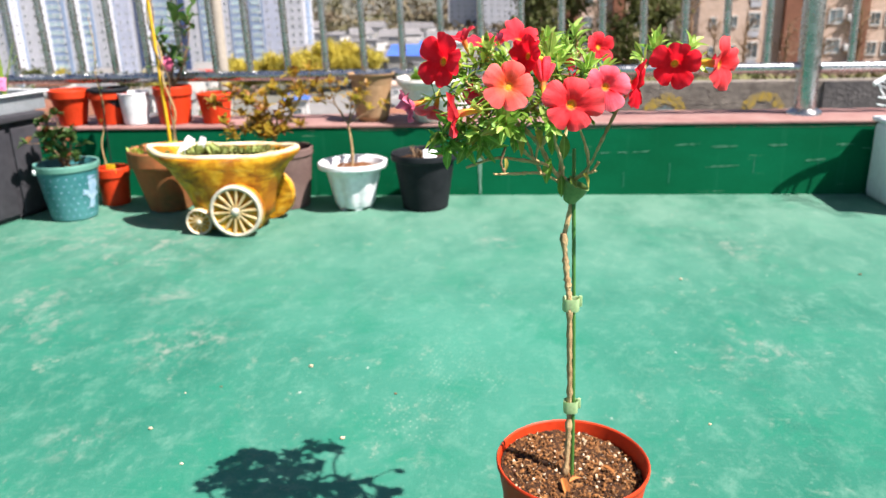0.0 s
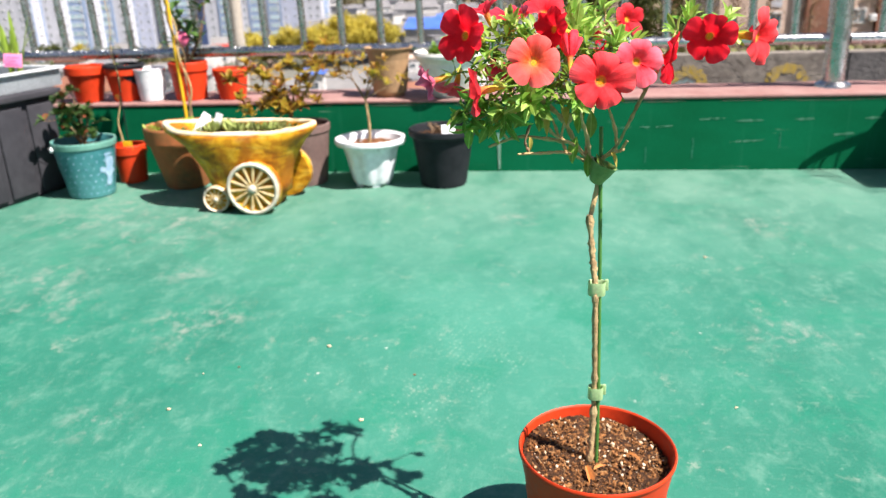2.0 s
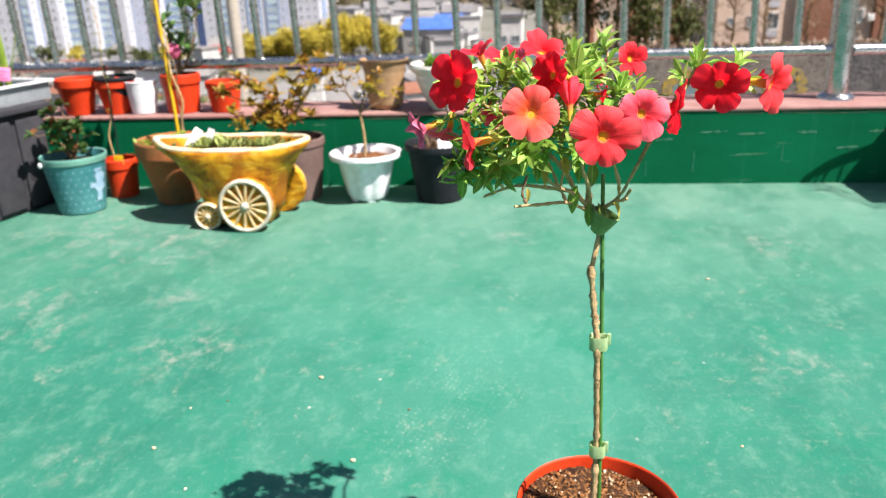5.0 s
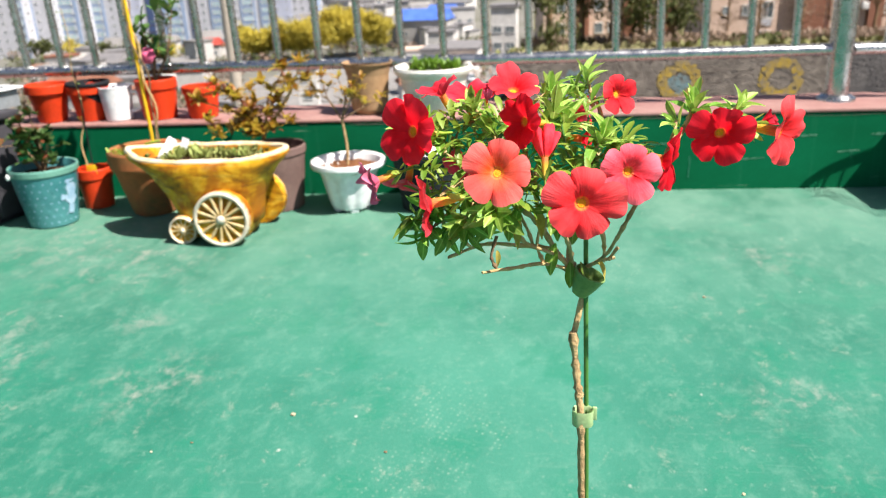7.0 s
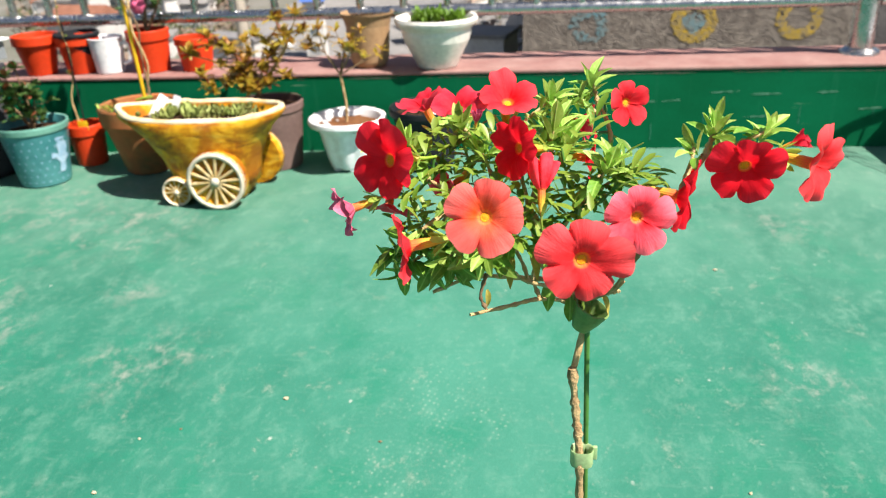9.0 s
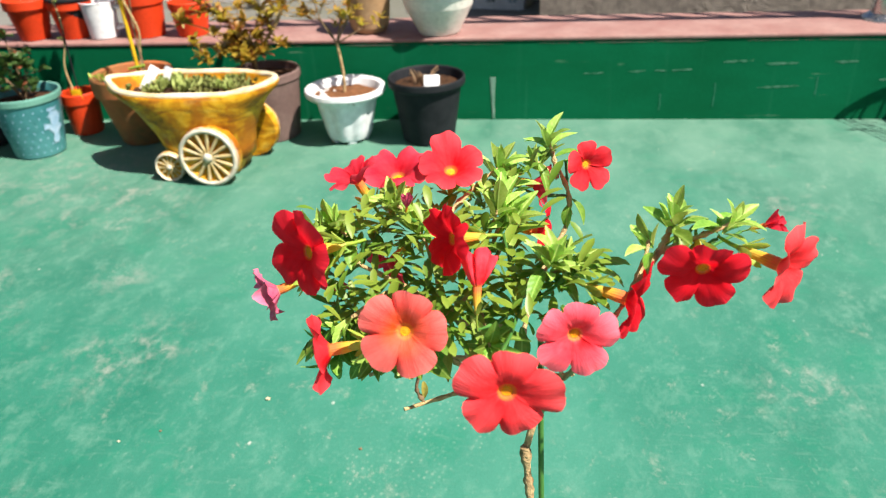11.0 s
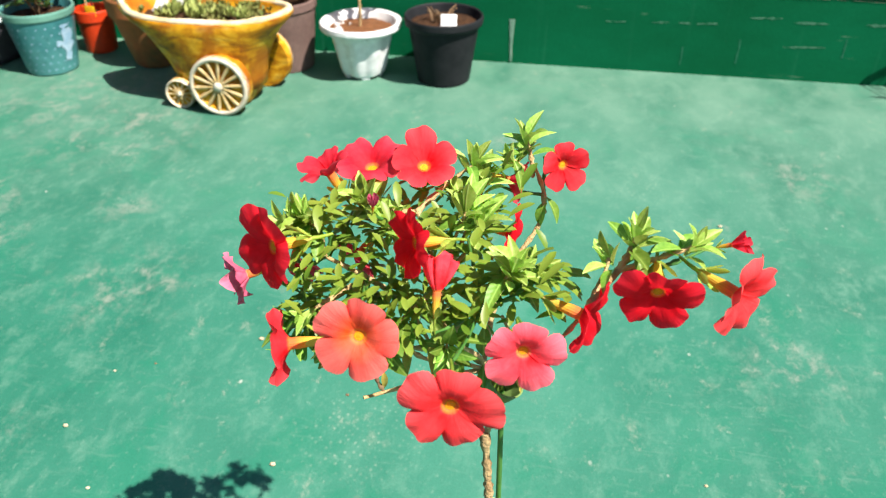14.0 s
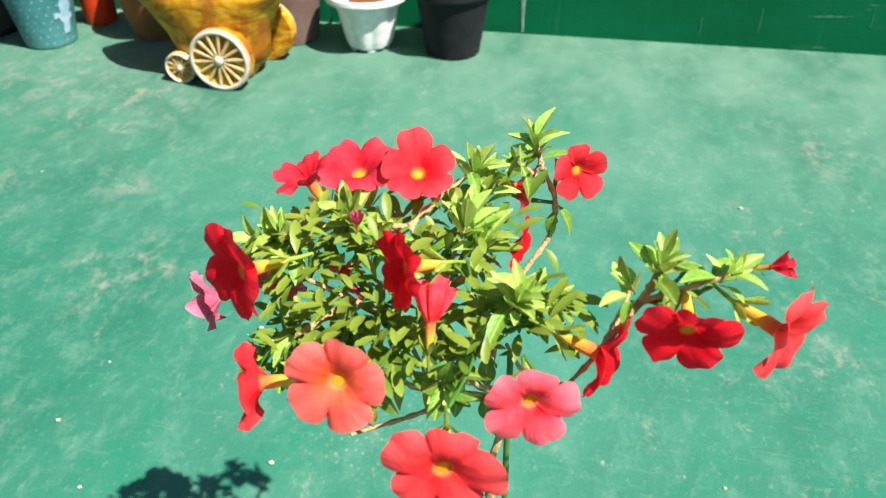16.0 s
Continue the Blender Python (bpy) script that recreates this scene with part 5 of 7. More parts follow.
part("rim", rimbm, RIMC, tub, "pale worn glazed rim")
part("soil", soil_disc(0.062, 0.164, 0.006, 14, 32), SOIL, cart).scale = (2.25, 1, 1)
part("foot", box((-0.075, -0.045, 0.0), (0.082, 0.05, 0.036), 0.012), OCHRE, tub)


TYREC = plain("worn_cream_glaze", (0.72, 0.69, 0.60), (0.56, 0.47, 0.33), 0.5, scale=80, relief=0.25)
SPOKEC = plain("stained_cream_glaze", (0.68, 0.57, 0.34), (0.52, 0.32, 0.09), 0.5, scale=90, relief=0.2)


def wheel(x, y, r, spokes, thick, flip=False):
    """A moulded wheel facing -y: pale tyre, hub and spokes on an ochre disc."""
    m = Matrix.Translation((x, y, r)) @ Matrix.Rotation(radians(-90 if flip else 90), 4, "X")
    w = part("wheel", lathe([(0, -thick), (r * 0.97, -thick), (r, -thick * 0.8), (r, 0.0), (r * 0.8, 0.0), (r * 0.8, -0.004), (0, -0.004)], 40, m), OCHRE, cart, "ochre wheel with pale spokes")
    part("tyre", lathe([(r * 0.84, -0.006), (r * 0.85, 0.002), (r * 0.92, 0.0045), (r * 0.99, 0.002), (r * 1.005, -0.006)], 40, m), TYREC, w)
    part("hub", lathe([(r * 0.16, -0.004), (r * 0.16, 0.003), (r * 0.10, 0.006), (0, 0.007)], 16, m), TYREC, w)
    for k in range(spokes):
        a = 2 * math.pi * k / spokes + 0.1
        bm = tube([(r * 0.17 * math.cos(a), r * 0.17 * math.sin(a), 0.0), (r * 0.84 * math.cos(a), r * 0.84 * math.sin(a), -0.0005)], r * 0.048, r * 0.062, 6, 1)
        bm.transform(m)
        part("spoke", bm, SPOKEC, w)


wheel(0.048, -0.098, 0.0590, 14, 0.030)
wheel(-0.046, -0.078, 0.0300, 12, 0.022)
wheel(0.078, 0.078, 0.0590, 14, 0.026, True)
succ = bmesh.new()
rs = random.Random(21)
for i in range(420):
    x, y = rs.uniform(-0.13, 0.14), rs.uniform(-0.055, 0.055)
    if (x / 0.145) ** 2 + (y / 0.06) ** 2 > 1 or noise.noise(Vector((x * 22, y * 22, 3))) < -0.02:
        continue
    for k in range(5):
        a = k * 1.256 + rs.random()
        add_leaf(succ, (x, y, 0.168), (math.cos(a), math.sin(a), rs.uniform(0.6, 1.8)), rs.uniform(0.009, 0.018), 0.34, -0.1)
tagged(part("succulent_mat", succ, LEAF_DULL, cart, "low green succulents"), kind="stuff")
tips = bmesh.new()
for i in range(150):
    x, y = rs.uniform(-0.12, 0.14), rs.uniform(-0.055, 0.055)
    if (x / 0.142) ** 2 + (y / 0.058) ** 2 > 1 or noise.noise(Vector((x * 14, y * 14, 8))) < 0.02:
        continue
    for k in range(6):
        a = k * 1.047 + rs.random()
        add_leaf(tips, (x, y, 0.172), (math.cos(a), math.sin(a), rs.uniform(0.5, 2.2)), rs.uniform(0.012, 0.026), 0.24, -0.1)
tagged(part("succulent_tuft", tips, LEAF_SUCC, cart, "yellow-green succulent tufts"), kind="stuff")
tag_m = [(-0.084, 0.010, 0.196, 25, 38), (-0.052, 0.008, 0.195, -25, 12)]
for x, y, z, a, lean in tag_m:
    b = box((-0.0095, -0.0008, -0.04), (0.0095, 0.0008, 0.012), 0.0006)
    part("plant_tag", b, WHITE, cart, "white plant tag").matrix_basis = pose(x, y, z, -20, lean, a)

# mauve pot with the bronze-leaved shrub
mauve = plain_pot("brown_clay_pot", -0.395, 1.850, 0, 0.062, 0.078, 0.150, MAUVE, "mauve-brown clay pot with a bronze-leaved azalea", "potted plant", rim=0.02)
part("trunk", tube([(-0.01, -0.01, 0.13), (-0.014, -0.012, 0.165), (-0.006, -0.012, 0.19)], 0.006, 0.005, 8, 4, 0.2), BARK_DARK, mauve)
bush(mauve, (-0.006, -0.012, 0.185), [(-0.155, -0.03, 0.262), (-0.125, -0.05, 0.215), (-0.105, -0.03, 0.295), (-0.065, -0.02, 0.275), (-0.08, -0.05, 0.235), (-0.03, -0.03, 0.24), (0.020, -0.02, 0.275), (0.055, -0.02, 0.325), (0.090, -0.01, 0.335), (0.065, 0.0, 0.285), (0.022, -0.04, 0.195), (-0.035, -0.05, 0.20)], LEAF_BRONZE, 84, 0.025, seed=5, spread=0.048, width=0.42, r0=0.0034, twig=BARK, red=LEAF_RED, label="bronze and yellow-green azalea leaves", knots=5)

# white ribbed pot with a young azalea
white = thing("white_plastic_pot", (-0.211, 1.826, 0), "white ribbed plastic pot with a small azalea", "potted plant")
rib = lambda a, z: 1 - 0.075 * abs(math.sin(4 * a)) ** 3 if z < 0.098 else 1.0
part("pot", lathe([(0, 0.006), (0.044, 0.006), (0.048, 0.010), (0.052, 0.022), (0.066, 0.085), (0.070, 0.097), (0.074, 0.101), (0.085, 0.104), (0.0875, 0.109), (0.0865, 0.117), (0.082, 0.119), (0.075, 0.116), (0.070, 0.102), (0.064, 0.08), (0, 0.08)], 80, None, rib), WHITE, white)
for k in range(5):
    a = 2 * math.pi * k / 5 - 1.2
    part("foot", box((-0.010, -0.006, 0), (0.010, 0.006, 0.012), 0.002), WHITE, white).matrix_basis = pose(0.036 * math.cos(a), 0.036 * math.sin(a), 0, 0, 0, math.degrees(a) + 90)
part("soil", soil_disc(0.071, 0.100, 0.005, 15, 28), plain("bark_mulch", (0.20, 0.085, 0.035), (0.12, 0.05, 0.02), 0.9, scale=90, relief=0.8), white, "reddish bark mulch")
wp = bmesh.new()
rw = random.Random(31)
for i in range(12):
    bmesh.ops.create_icosphere(wp, subdivisions=1, radius=rw.uniform(0.002, 0.0055), matrix=Matrix.Translation((rw.uniform(-0.055, -0.025), rw.uniform(-0.04, 0.02), 0.104)))
tagged(part("pebble_cluster", wp, WHITE, white, "white pebbles on the mulch"), kind="stuff")
part("trunk", tube([(-0.002, 0, 0.10), (0.0, 0, 0.15), (-0.006, 0, 0.205), (-0.008, 0, 0.215)], 0.0034, 0.0026, 8, 4, 0.2), STEM_BARK, white)
bush(white, (-0.007, 0, 0.21), [(-0.065, -0.005, 0.285), (-0.045, -0.01, 0.31), (-0.01, 0.01, 0.30), (0.015, -0.01, 0.275), (0.045, 0.0, 0.30), (0.075, 0.01, 0.25)], LEAF_BRONZE, 34, 0.019, seed=6, spread=0.032, knots=4, width=0.42, r0=0.0022, label="sparse bronze-green leaves")

# black nursery pot with a dry stump
black = thing("black_nursery_pot", (-0.033, 1.828, 0), "black plastic nursery pot with a dry stump and a white label", "potted plant")
part("pot", lathe([(0, 0.002), (0.052, 0.0), (0.056, 0.003), (0.0735, 0.118), (0.0765, 0.121), (0.0815, 0.123), (0.0825, 0.127), (0.0825, 0.137), (0.0805, 0.140), (0.0765, 0.138), (0.0725, 0.121), (0.07, 0.10), (0, 0.10)], 48), BLACK, black)
part("soil", soil_disc(0.074, 0.120, 0.006, 16, 28), SOIL, black)
rt_ = random.Random(41)
for i in range(20):
    a = rt_.uniform(0, 6.28)
    p = Vector((rt_.uniform(-0.03, 0.012), rt_.uniform(-0.015, 0.02), 0.118))
    q = p + Vector((0.020 * math.cos(a), 0.020 * math.sin(a), rt_.uniform(0.008, 0.036)))
    part("dry_twig", tube([p, (p + q) / 2 + Vector((rt_.uniform(-0.006, 0.006), 0, 0.006)), q], 0.0026, 0.0012, 6, 3, 0.4), BARK_DARK, black, "dry brown twig stub" if i == 0 else "")
part("label_card", box((-0.016, -0.0006, 0), (0.016, 0.0006, 0.024), 0.0004), WHITE, black, "white label card").matrix_basis = pose(0.020, -0.058, 0.134, -35, 0, 8)

# pots on the parapet
KT = 0.188
plain_pot("red_plastic_pot", -1.014, 2.000, KT, 0.034, 0.054, 0.096, TERRA, "orange-red plastic pot in a row on the parapet", "plant pot", "red pots on the parapet", 0.024)
plain_pot("red_plastic_pot", -0.912, 2.010, KT, 0.034, 0.051, 0.090, TERRA, "orange-red plastic pot with a black one stacked in it", "plant pot", "red pots on the parapet", 0.022)
plain_pot("black_stacked_pot", -0.910, 2.010, KT + 0.026, 0.036, 0.0535, 0.072, BLACK, "black plastic pot stacked in a red pot", "plant pot", "", 0.010, False)
cup = thing("white_cup", (-0.836, 2.004, KT), "white plastic cup with faint print on the parapet", "cup")
part("body", lathe([(0, 0), (0.031, 0), (0.033, 0.003), (0.040, 0.082), (0.0415, 0.084), (0.040, 0.086), (0.038, 0.083), (0.031, 0.006), (0, 0.006)], 36), WHITE, cup)
part("handle", tube([(0.036, 0, 0.070), (0.058, 0, 0.066), (0.060, 0, 0.030), (0.034, 0, 0.020)], 0.0045, 0.0045, 8, 5), WHITE, cup)
red_c = plain_pot("red_plastic_pot", -0.732, 2.016, KT, 0.041, 0.051, 0.100, TERRA, "orange-red plastic pot with a pink-flowered shrub", "potted plant", "red pots on the parapet", 0.026)
bush(red_c, (0.0, 0, 0.09), [(0.02, -0.02, 0.20), (0.055, 0.0, 0.235), (-0.01, 0.0, 0.24), (0.035, 0.01, 0.29), (0.075, -0.01, 0.265), (0.01, 0.0, 0.175)], LEAF_ROSE, 14, 0.036, seed=9, spread=0.045, width=0.5, r0=0.0028, label="green shrub leaves")
BRIGHT_PINK = plain("bright_pink_petal", (0.95, 0.12, 0.30), (0.95, 0.26, 0.44), 0.5, scale=40, through=0.3)
bloom = part("bloom", lathe([(0, -0.006), (0.010, -0.003), (0.012, 0.004), (0.007, 0.012), (0, 0.015)], 16), BRIGHT_PINK, red_c, "bright pink double bloom")
bloom.matrix_basis = aim((0.006, -0.034, 0.160), (-0.1, -0.95, 0.25))
for lay, (rr, zz) in enumerate(((0.020, 0.000), (0.017, 0.005), (0.012, 0.009))):
    for k in range(6):
        a = k * 1.047 + lay * 0.5
        m = aim((rr * 0.5 * math.cos(a), rr * 0.5 * math.sin(a), zz), (math.cos(a) * (0.2 + 0.2 * lay), math.sin(a) * (0.2 + 0.2 * lay), 1))
        bl = bmesh.new()
        bmesh.ops.create_uvsphere(bl, u_segments=8, v_segments=5, radius=rr * 0.6, matrix=m @ Matrix.Diagonal((1, 1, 0.35, 1)))
        part("petal", bl, BRIGHT_PINK, bloom)
plain_pot("red_plastic_pot", -0.617, 2.016, KT, 0.035, 0.047, 0.080, TERRA, "small orange-red plastic pot behind the azalea", "plant pot", "red pots on the parapet", 0.018)
tan = thing("tan_clay_pot", (-0.188, 2.020, KT), "tall tan clay pot with rounded foot", "plant pot")
part("pot", lathe([(0, 0), (0.030, 0), (0.038, 0.004), (0.044, 0.014), (0.0475, 0.035), (0.050, 0.07), (0.052, 0.095), (0.056, 0.112), (0.0625, 0.122), (0.0625, 0.126), (0.058, 0.125), (0.050, 0.10), (0, 0.10)], 44), TAN, tan)
part("soil", soil_disc(0.050, 0.104, 0.003, 17, 28), SOIL, tan)
bowl = thing("white_bowl_pot", (-0.023, 2.000, KT), "cream glazed bowl-shaped pot with small green plants", "potted plant")
part("pot", lathe([(0, 0), (0.043, 0), (0.047, 0.004), (0.060, 0.030), (0.076, 0.062), (0.081, 0.080), (0.080, 0.088), (0.085, 0.092), (0.094, 0.100), (0.097, 0.108), (0.094, 0.115), (0.087, 0.114), (0.082, 0.106), (0.075, 0.09), (0, 0.09)], 52), CREAM, bowl)
part("soil", soil_disc(0.082, 0.098, 0.004, 18, 28), SOIL, bowl)
gr = bmesh.new()
rg = random.Random(51)
for i in range(190):
    c = rg.choice(((-0.035, 0.01), (0.038, -0.01), (-0.01, 0.02)))
    p = Vector((c[0] + rg.gauss(0, 0.013), c[1] + rg.gauss(0, 0.012), 0.100))
    add_leaf(gr, p, (rg.uniform(-0.8, 0.8), rg.uniform(-0.8, 0.8), 1.2), rg.uniform(0.018, 0.042), 0.18, 0.2)
tagged(part("foliage", gr, LEAF_DEEP, bowl, "short green shoots"), kind="stuff")

# charcoal planter box with a tray on it
chest = thing("charcoal_planter_box", (-1.30, 1.60, 0), "charcoal grey planter box with grooved sides", "planter box", turn=-14)
add = box((-0.26, -0.30, 0.0), (0.235, 0.28, 0.235), 0.006)
cb = part("body", add, GREY, chest)
for y in (-0.22, -0.13, -0.04, 0.05, 0.14, 0.23):
    part("batten", box((0.2345, y - 0.037, 0.012), (0.2425, y + 0.037, 0.222), 0.003), GREY, cb)
part("lid", box((-0.275, -0.315, 0.235), (0.252, 0.295, 0.252), 0.004), GREY, chest)
tray = thing("clear_plastic_tray", (-1.13, 1.80, 0.252), "translucent white plastic tray on the planter box", "tray", turn=-14)
tb = bmesh.new()
for lo, hi in (((-0.14, -0.36, 0), (0.10, 0.10, 0.004)), ((-0.14, -0.36, 0.004), (-0.135, 0.10, 0.042)), ((0.095, -0.36, 0.004), (0.10, 0.10, 0.042)), ((-0.135, -0.36, 0.004), (0.095, -0.355, 0.042)), ((-0.135, 0.095, 0.004), (0.095, 0.10, 0.042))):
    add_box(tb, lo, hi)
part("tray_body", tb, plain("milky_plastic", (0.42, 0.47, 0.50), (0.52, 0.57, 0.60), 0.25, scale=30, through=0.5), tray, smooth=False)
lipb = bmesh.new()
for lo, hi in (((-0.15, -0.37, 0.0415), (0.11, -0.355, 0.046)), ((-0.15, 0.095, 0.0415), (0.11, 0.11, 0.046)), ((-0.15, -0.3545, 0.0415), (-0.135, 0.0945, 0.046)), ((0.095, -0.3545, 0.0415), (0.11, 0.0945, 0.046))):
    add_box(lipb, lo, hi)
part("tray_lip", lipb, WHITE, tray, smooth=False)
card = thing("pink_plant_label", (-1.062, 1.780, 0.2565), "bright pink plant label card on a stick in the tray", "plant label", turn=12)
part("stick", tube([(0, 0, 0), (0, 0, 0.058)], 0.0018, 0.0018, 6, 1), WHITE, card)
cardbm = box((-0.022, -0.0012, -0.016), (0.020, 0.0012, 0.016), 0.0006)
part("card", cardbm, plain("pink_card", (0.86, 0.28, 0.50), (0.80, 0.22, 0.44), 0.8, scale=60), card).matrix_basis = pose(0, -0.003, 0.066, -8, 6, 0)
for k in range(3):
    part("printed_bar", box((-0.016, -0.0019, 0.006 - 0.008 * k), (0.013 - 0.006 * (k % 2), -0.0013, 0.0078 - 0.008 * k)), plain("red_print", (0.62, 0.10, 0.25), None, 0.8), card).matrix_basis = pose(0, -0.003, 0.066, -8, 6, 0)
onion = thing("green_shoot_plant", (-1.080, 1.812, 0.2565), "upright narrow green shoots growing in the tray", "plant")
ob_ = bmesh.new()
ro = random.Random(61)
for i in range(22):
    add_leaf(ob_, (ro.gauss(0, 0.010), ro.gauss(0, 0.008), 0), (ro.uniform(-0.28, 0.28), ro.uniform(-0.2, 0.2), 1), ro.uniform(0.10, 0.185), 0.055, ro.uniform(-0.15, 0.3))
tagged(part("shoot", ob_, LEAF, onion, "narrow green blades"), kind="stuff")
part("root_clump", lathe([(0, 0), (0.020, 0), (0.022, 0.012), (0.014, 0.022), (0, 0.024)], 14), SOIL, onion, "dark soil clump")

# white foam box with a wire rack on it at the roof's corner
bin_ = thing("white_foam_box", (1.275, 1.828, 0), "white moulded foam box standing against the parapet", "box")
fb_ = box((-0.210, -0.108, 0.0), (0.210, 0.104, 0.188), 0.018)
part("body", fb_, plain("white_foam", (0.84, 0.86, 0.86), (0.76, 0.78, 0.77), 0.7, scale=40, relief=0.2), bin_)
part("lid", box((-0.214, -0.112, 0.188), (0.214, 0.108, 0.200), 0.005), WHITE, bin_, "white foam lid")
rack = thing("white_wire_rack", (1.200, 1.770, 0.200), "white wire dish rack lying tilted on the foam box", "rack")
RK = Vector((1.200, 1.770, 0.200))
R_ = lambda pts: [Vector(p) - RK for p in pts]
part("handle_bar", tube(R_([(1.019, 1.861, 0.284), (1.060, 1.866, 0.304), (1.157, 1.873, 0.327), (1.300, 1.880, 0.362)]), 0.0055, 0.0055, 10, 3), WHITE, rack)
for k in range(4):
    o = 0.016 * k
    part("wire", tube(R_([(1.019 + o, 1.861 + 0.3 * o, 0.286 + 0.3 * o), (1.055 + o, 1.760, 0.268 + 0.2 * o), (1.095 + o, 1.645, 0.262 + 0.3 * o)]), 0.0016, 0.0016, 6, 3), WHITE, rack)
for k in range(6):
    a_ = Vector((1.030 + 0.034 * k, 1.862 + 0.002 * k, 0.290 + 0.0085 * k))
    part("prong", tube(R_([a_, a_ + Vector((0.010, -0.012, -0.030)), a_ + Vector((0.035, -0.045, -0.050))]), 0.0018, 0.0018, 6, 3), WHITE, rack)
for z in (0.262, 0.246):
    part("prong", tube(R_([(1.006, 1.802, z), (1.030, 1.806, z - 0.004), (1.075, 1.790, 0.258)]), 0.002, 0.002, 6, 3), WHITE, rack)
for p, q in (((1.120, 1.735, 0.258), (1.130, 1.740, 0.200)), ((1.157, 1.873, 0.327), (1.100, 1.915, 0.200))):
    part("leg", tube(R_([p, q]), 0.0025, 0.0025, 6, 1), WHITE, rack)

# crumbs of grit on the floor
for x, y, r in ((-0.112, 0.948, 0.0028), (-0.029, 0.763, 0.0026), (-0.271, 0.775, 0.0024), (0.411, 0.812, 0.0016), (-0.202, 0.703, 0.0018), (-0.263, 0.864, 0.0015), (0.484, 1.314, 0.0026)):
    g = bmesh.new()
    bmesh.ops.create_icosphere(g, subdivisions=2, radius=r, matrix=Matrix.Translation((x, y, r * 0.55)) @ Matrix.Diagonal((1.2, 0.9, 0.6, 1)))
    for v in g.verts:
        v.co += noise.noise_vector(v.co * 900) * r * 0.3
    tagged(new("pebble", finish("pebble", g, PERLITE)), "tiny pale chip of grit lying on the floor", "pebble", "grit on the floor")
for x, y, r in ((-0.221, 0.884, 0.0014), (0.020, 0.873, 0.0018), (0.810, 1.343, 0.0026)):
    g = bmesh.new()
    bmesh.ops.create_icosphere(g, subdivisions=2, radius=r, matrix=Matrix.Translation((x, y, r * 0.55)) @ Matrix.Diagonal((1.2, 0.9, 0.6, 1)))
    tagged(new("pebble", finish("pebble", g, BARK_DARK)), "tiny dark crumb lying on the floor", "pebble", "grit on the floor")

# ---------------------------------------------------------------- town beyond the railing
GRASS = plain("dry_grass", (0.18, 0.1755, 0.1575), (0.1215, 0.126, 0.0945), 0.95, scale=0.06, relief=0.3, dist=0.2, fine=20)
ASPHALT = plain("pale_road", (0.255, 0.2465, 0.238), (0.187, 0.1827, 0.1785), 0.9, scale=0.3, relief=0.1)
TOWER = plain("white_tower_render", (0.54, 0.549, 0.594), (0.477, 0.495, 0.54), 0.8, scale=0.15, relief=0.1)
HOUSEW = plain("grey_white_house_wall", (0.616, 0.6072, 0.5896), (0.4928, 0.484, 0.4664), 0.85, scale=0.3, relief=0.1, vary=0.3)
TOWER_BLUE = plain("blue_grey_tower_render", (0.24, 0.33, 0.49), (0.30, 0.39, 0.53), 0.8, scale=0.15, relief=0.1)
GLASS = plain("tinted_window_glass", (0.10, 0.13, 0.15), (0.18, 0.23, 0.25), 0.15, scale=0.8, relief=0.02, vary=0.4)
FRAMEW = plain("white_window_frame", (0.72, 0.72, 0.70), (0.6, 0.6, 0.6), 0.6, scale=2, relief=0.02)
BEIGE = plain("pinkish_beige_render", (0.594, 0.441, 0.351), (0.666, 0.513, 0.423), 0.85, scale=0.5, relief=0.2)
BROWN = plain("brown_brick_render", (0.22, 0.095, 0.060), (0.28, 0.13, 0.085), 0.85, scale=0.6, relief=0.3)
STONE = plain("grey_stone_wall", (0.19, 0.1634, 0.1406), (0.323, 0.285, 0.2422), 0.95, scale=14.0, relief=0.9, dist=0.015, fine=5, vary=0.2)
MEADOW = plain("spring_grass_bank", (0.15, 0.17, 0.055), (0.20, 0.165, 0.095), 0.95, scale=0.8, relief=0.4, dist=0.1, fine=12)
TWIGGY = plain("bare_grey_twigs", (0.30, 0.22, 0.17), (0.20, 0.145, 0.11), 0.95, scale=0.6, relief=0.1, vary=0.3, through=0.15)
SHRUB = plain("dark_green_shrub", (0.060, 0.085, 0.030), (0.115, 0.12, 0.045), 0.9, scale=0.5, relief=0.1, vary=0.3, through=0.2)
ROOFB = plain("blue_roof_sheet", (0.055, 0.13, 0.48), (0.09, 0.19, 0.55), 0.5, scale=0.4, relief=0.1)
ROOFG = plain("grey_roof_tile", (0.153, 0.153, 0.162), (0.243, 0.234, 0.234), 0.8, scale=0.6, relief=0.4)
ROOFR = plain("red_roof_sheet", (0.42, 0.06, 0.04), (0.34, 0.05, 0.04), 0.6, scale=0.4)
WILLOW = plain("spring_willow_leaf", (0.56, 0.45, 0.060), (0.45, 0.40, 0.070), 0.7, scale=0.12, vary=0.1, through=0.3)
PINE = plain("dark_pine_needle", (0.075, 0.095, 0.030), (0.135, 0.145, 0.050), 0.8, scale=0.5, through=0.25)
BLOSSOM = plain("pale_blossom", (0.50, 0.36, 0.33), (0.36, 0.26, 0.24), 0.8, scale=0.5, through=0.2)
WOODS = plain("bare_hillside_woods", (0.17, 0.125, 0.090), (0.11, 0.12, 0.055), 0.95, scale=0.03, relief=0.15, dist=0.5, fine=12)
YPAINT = plain("yellow_wall_paint", (0.52, 0.35, 0.03), (0.25, 0.215, 0.165), 0.9, scale=26.0, relief=0.6, dist=0.01, fine=4)
BPAINT = plain("pale_blue_wall_paint", (0.16, 0.30, 0.33), (0.22, 0.235, 0.22), 0.9, scale=16.0, relief=0.6, dist=0.01, fine=4)
rb = random.Random(77)


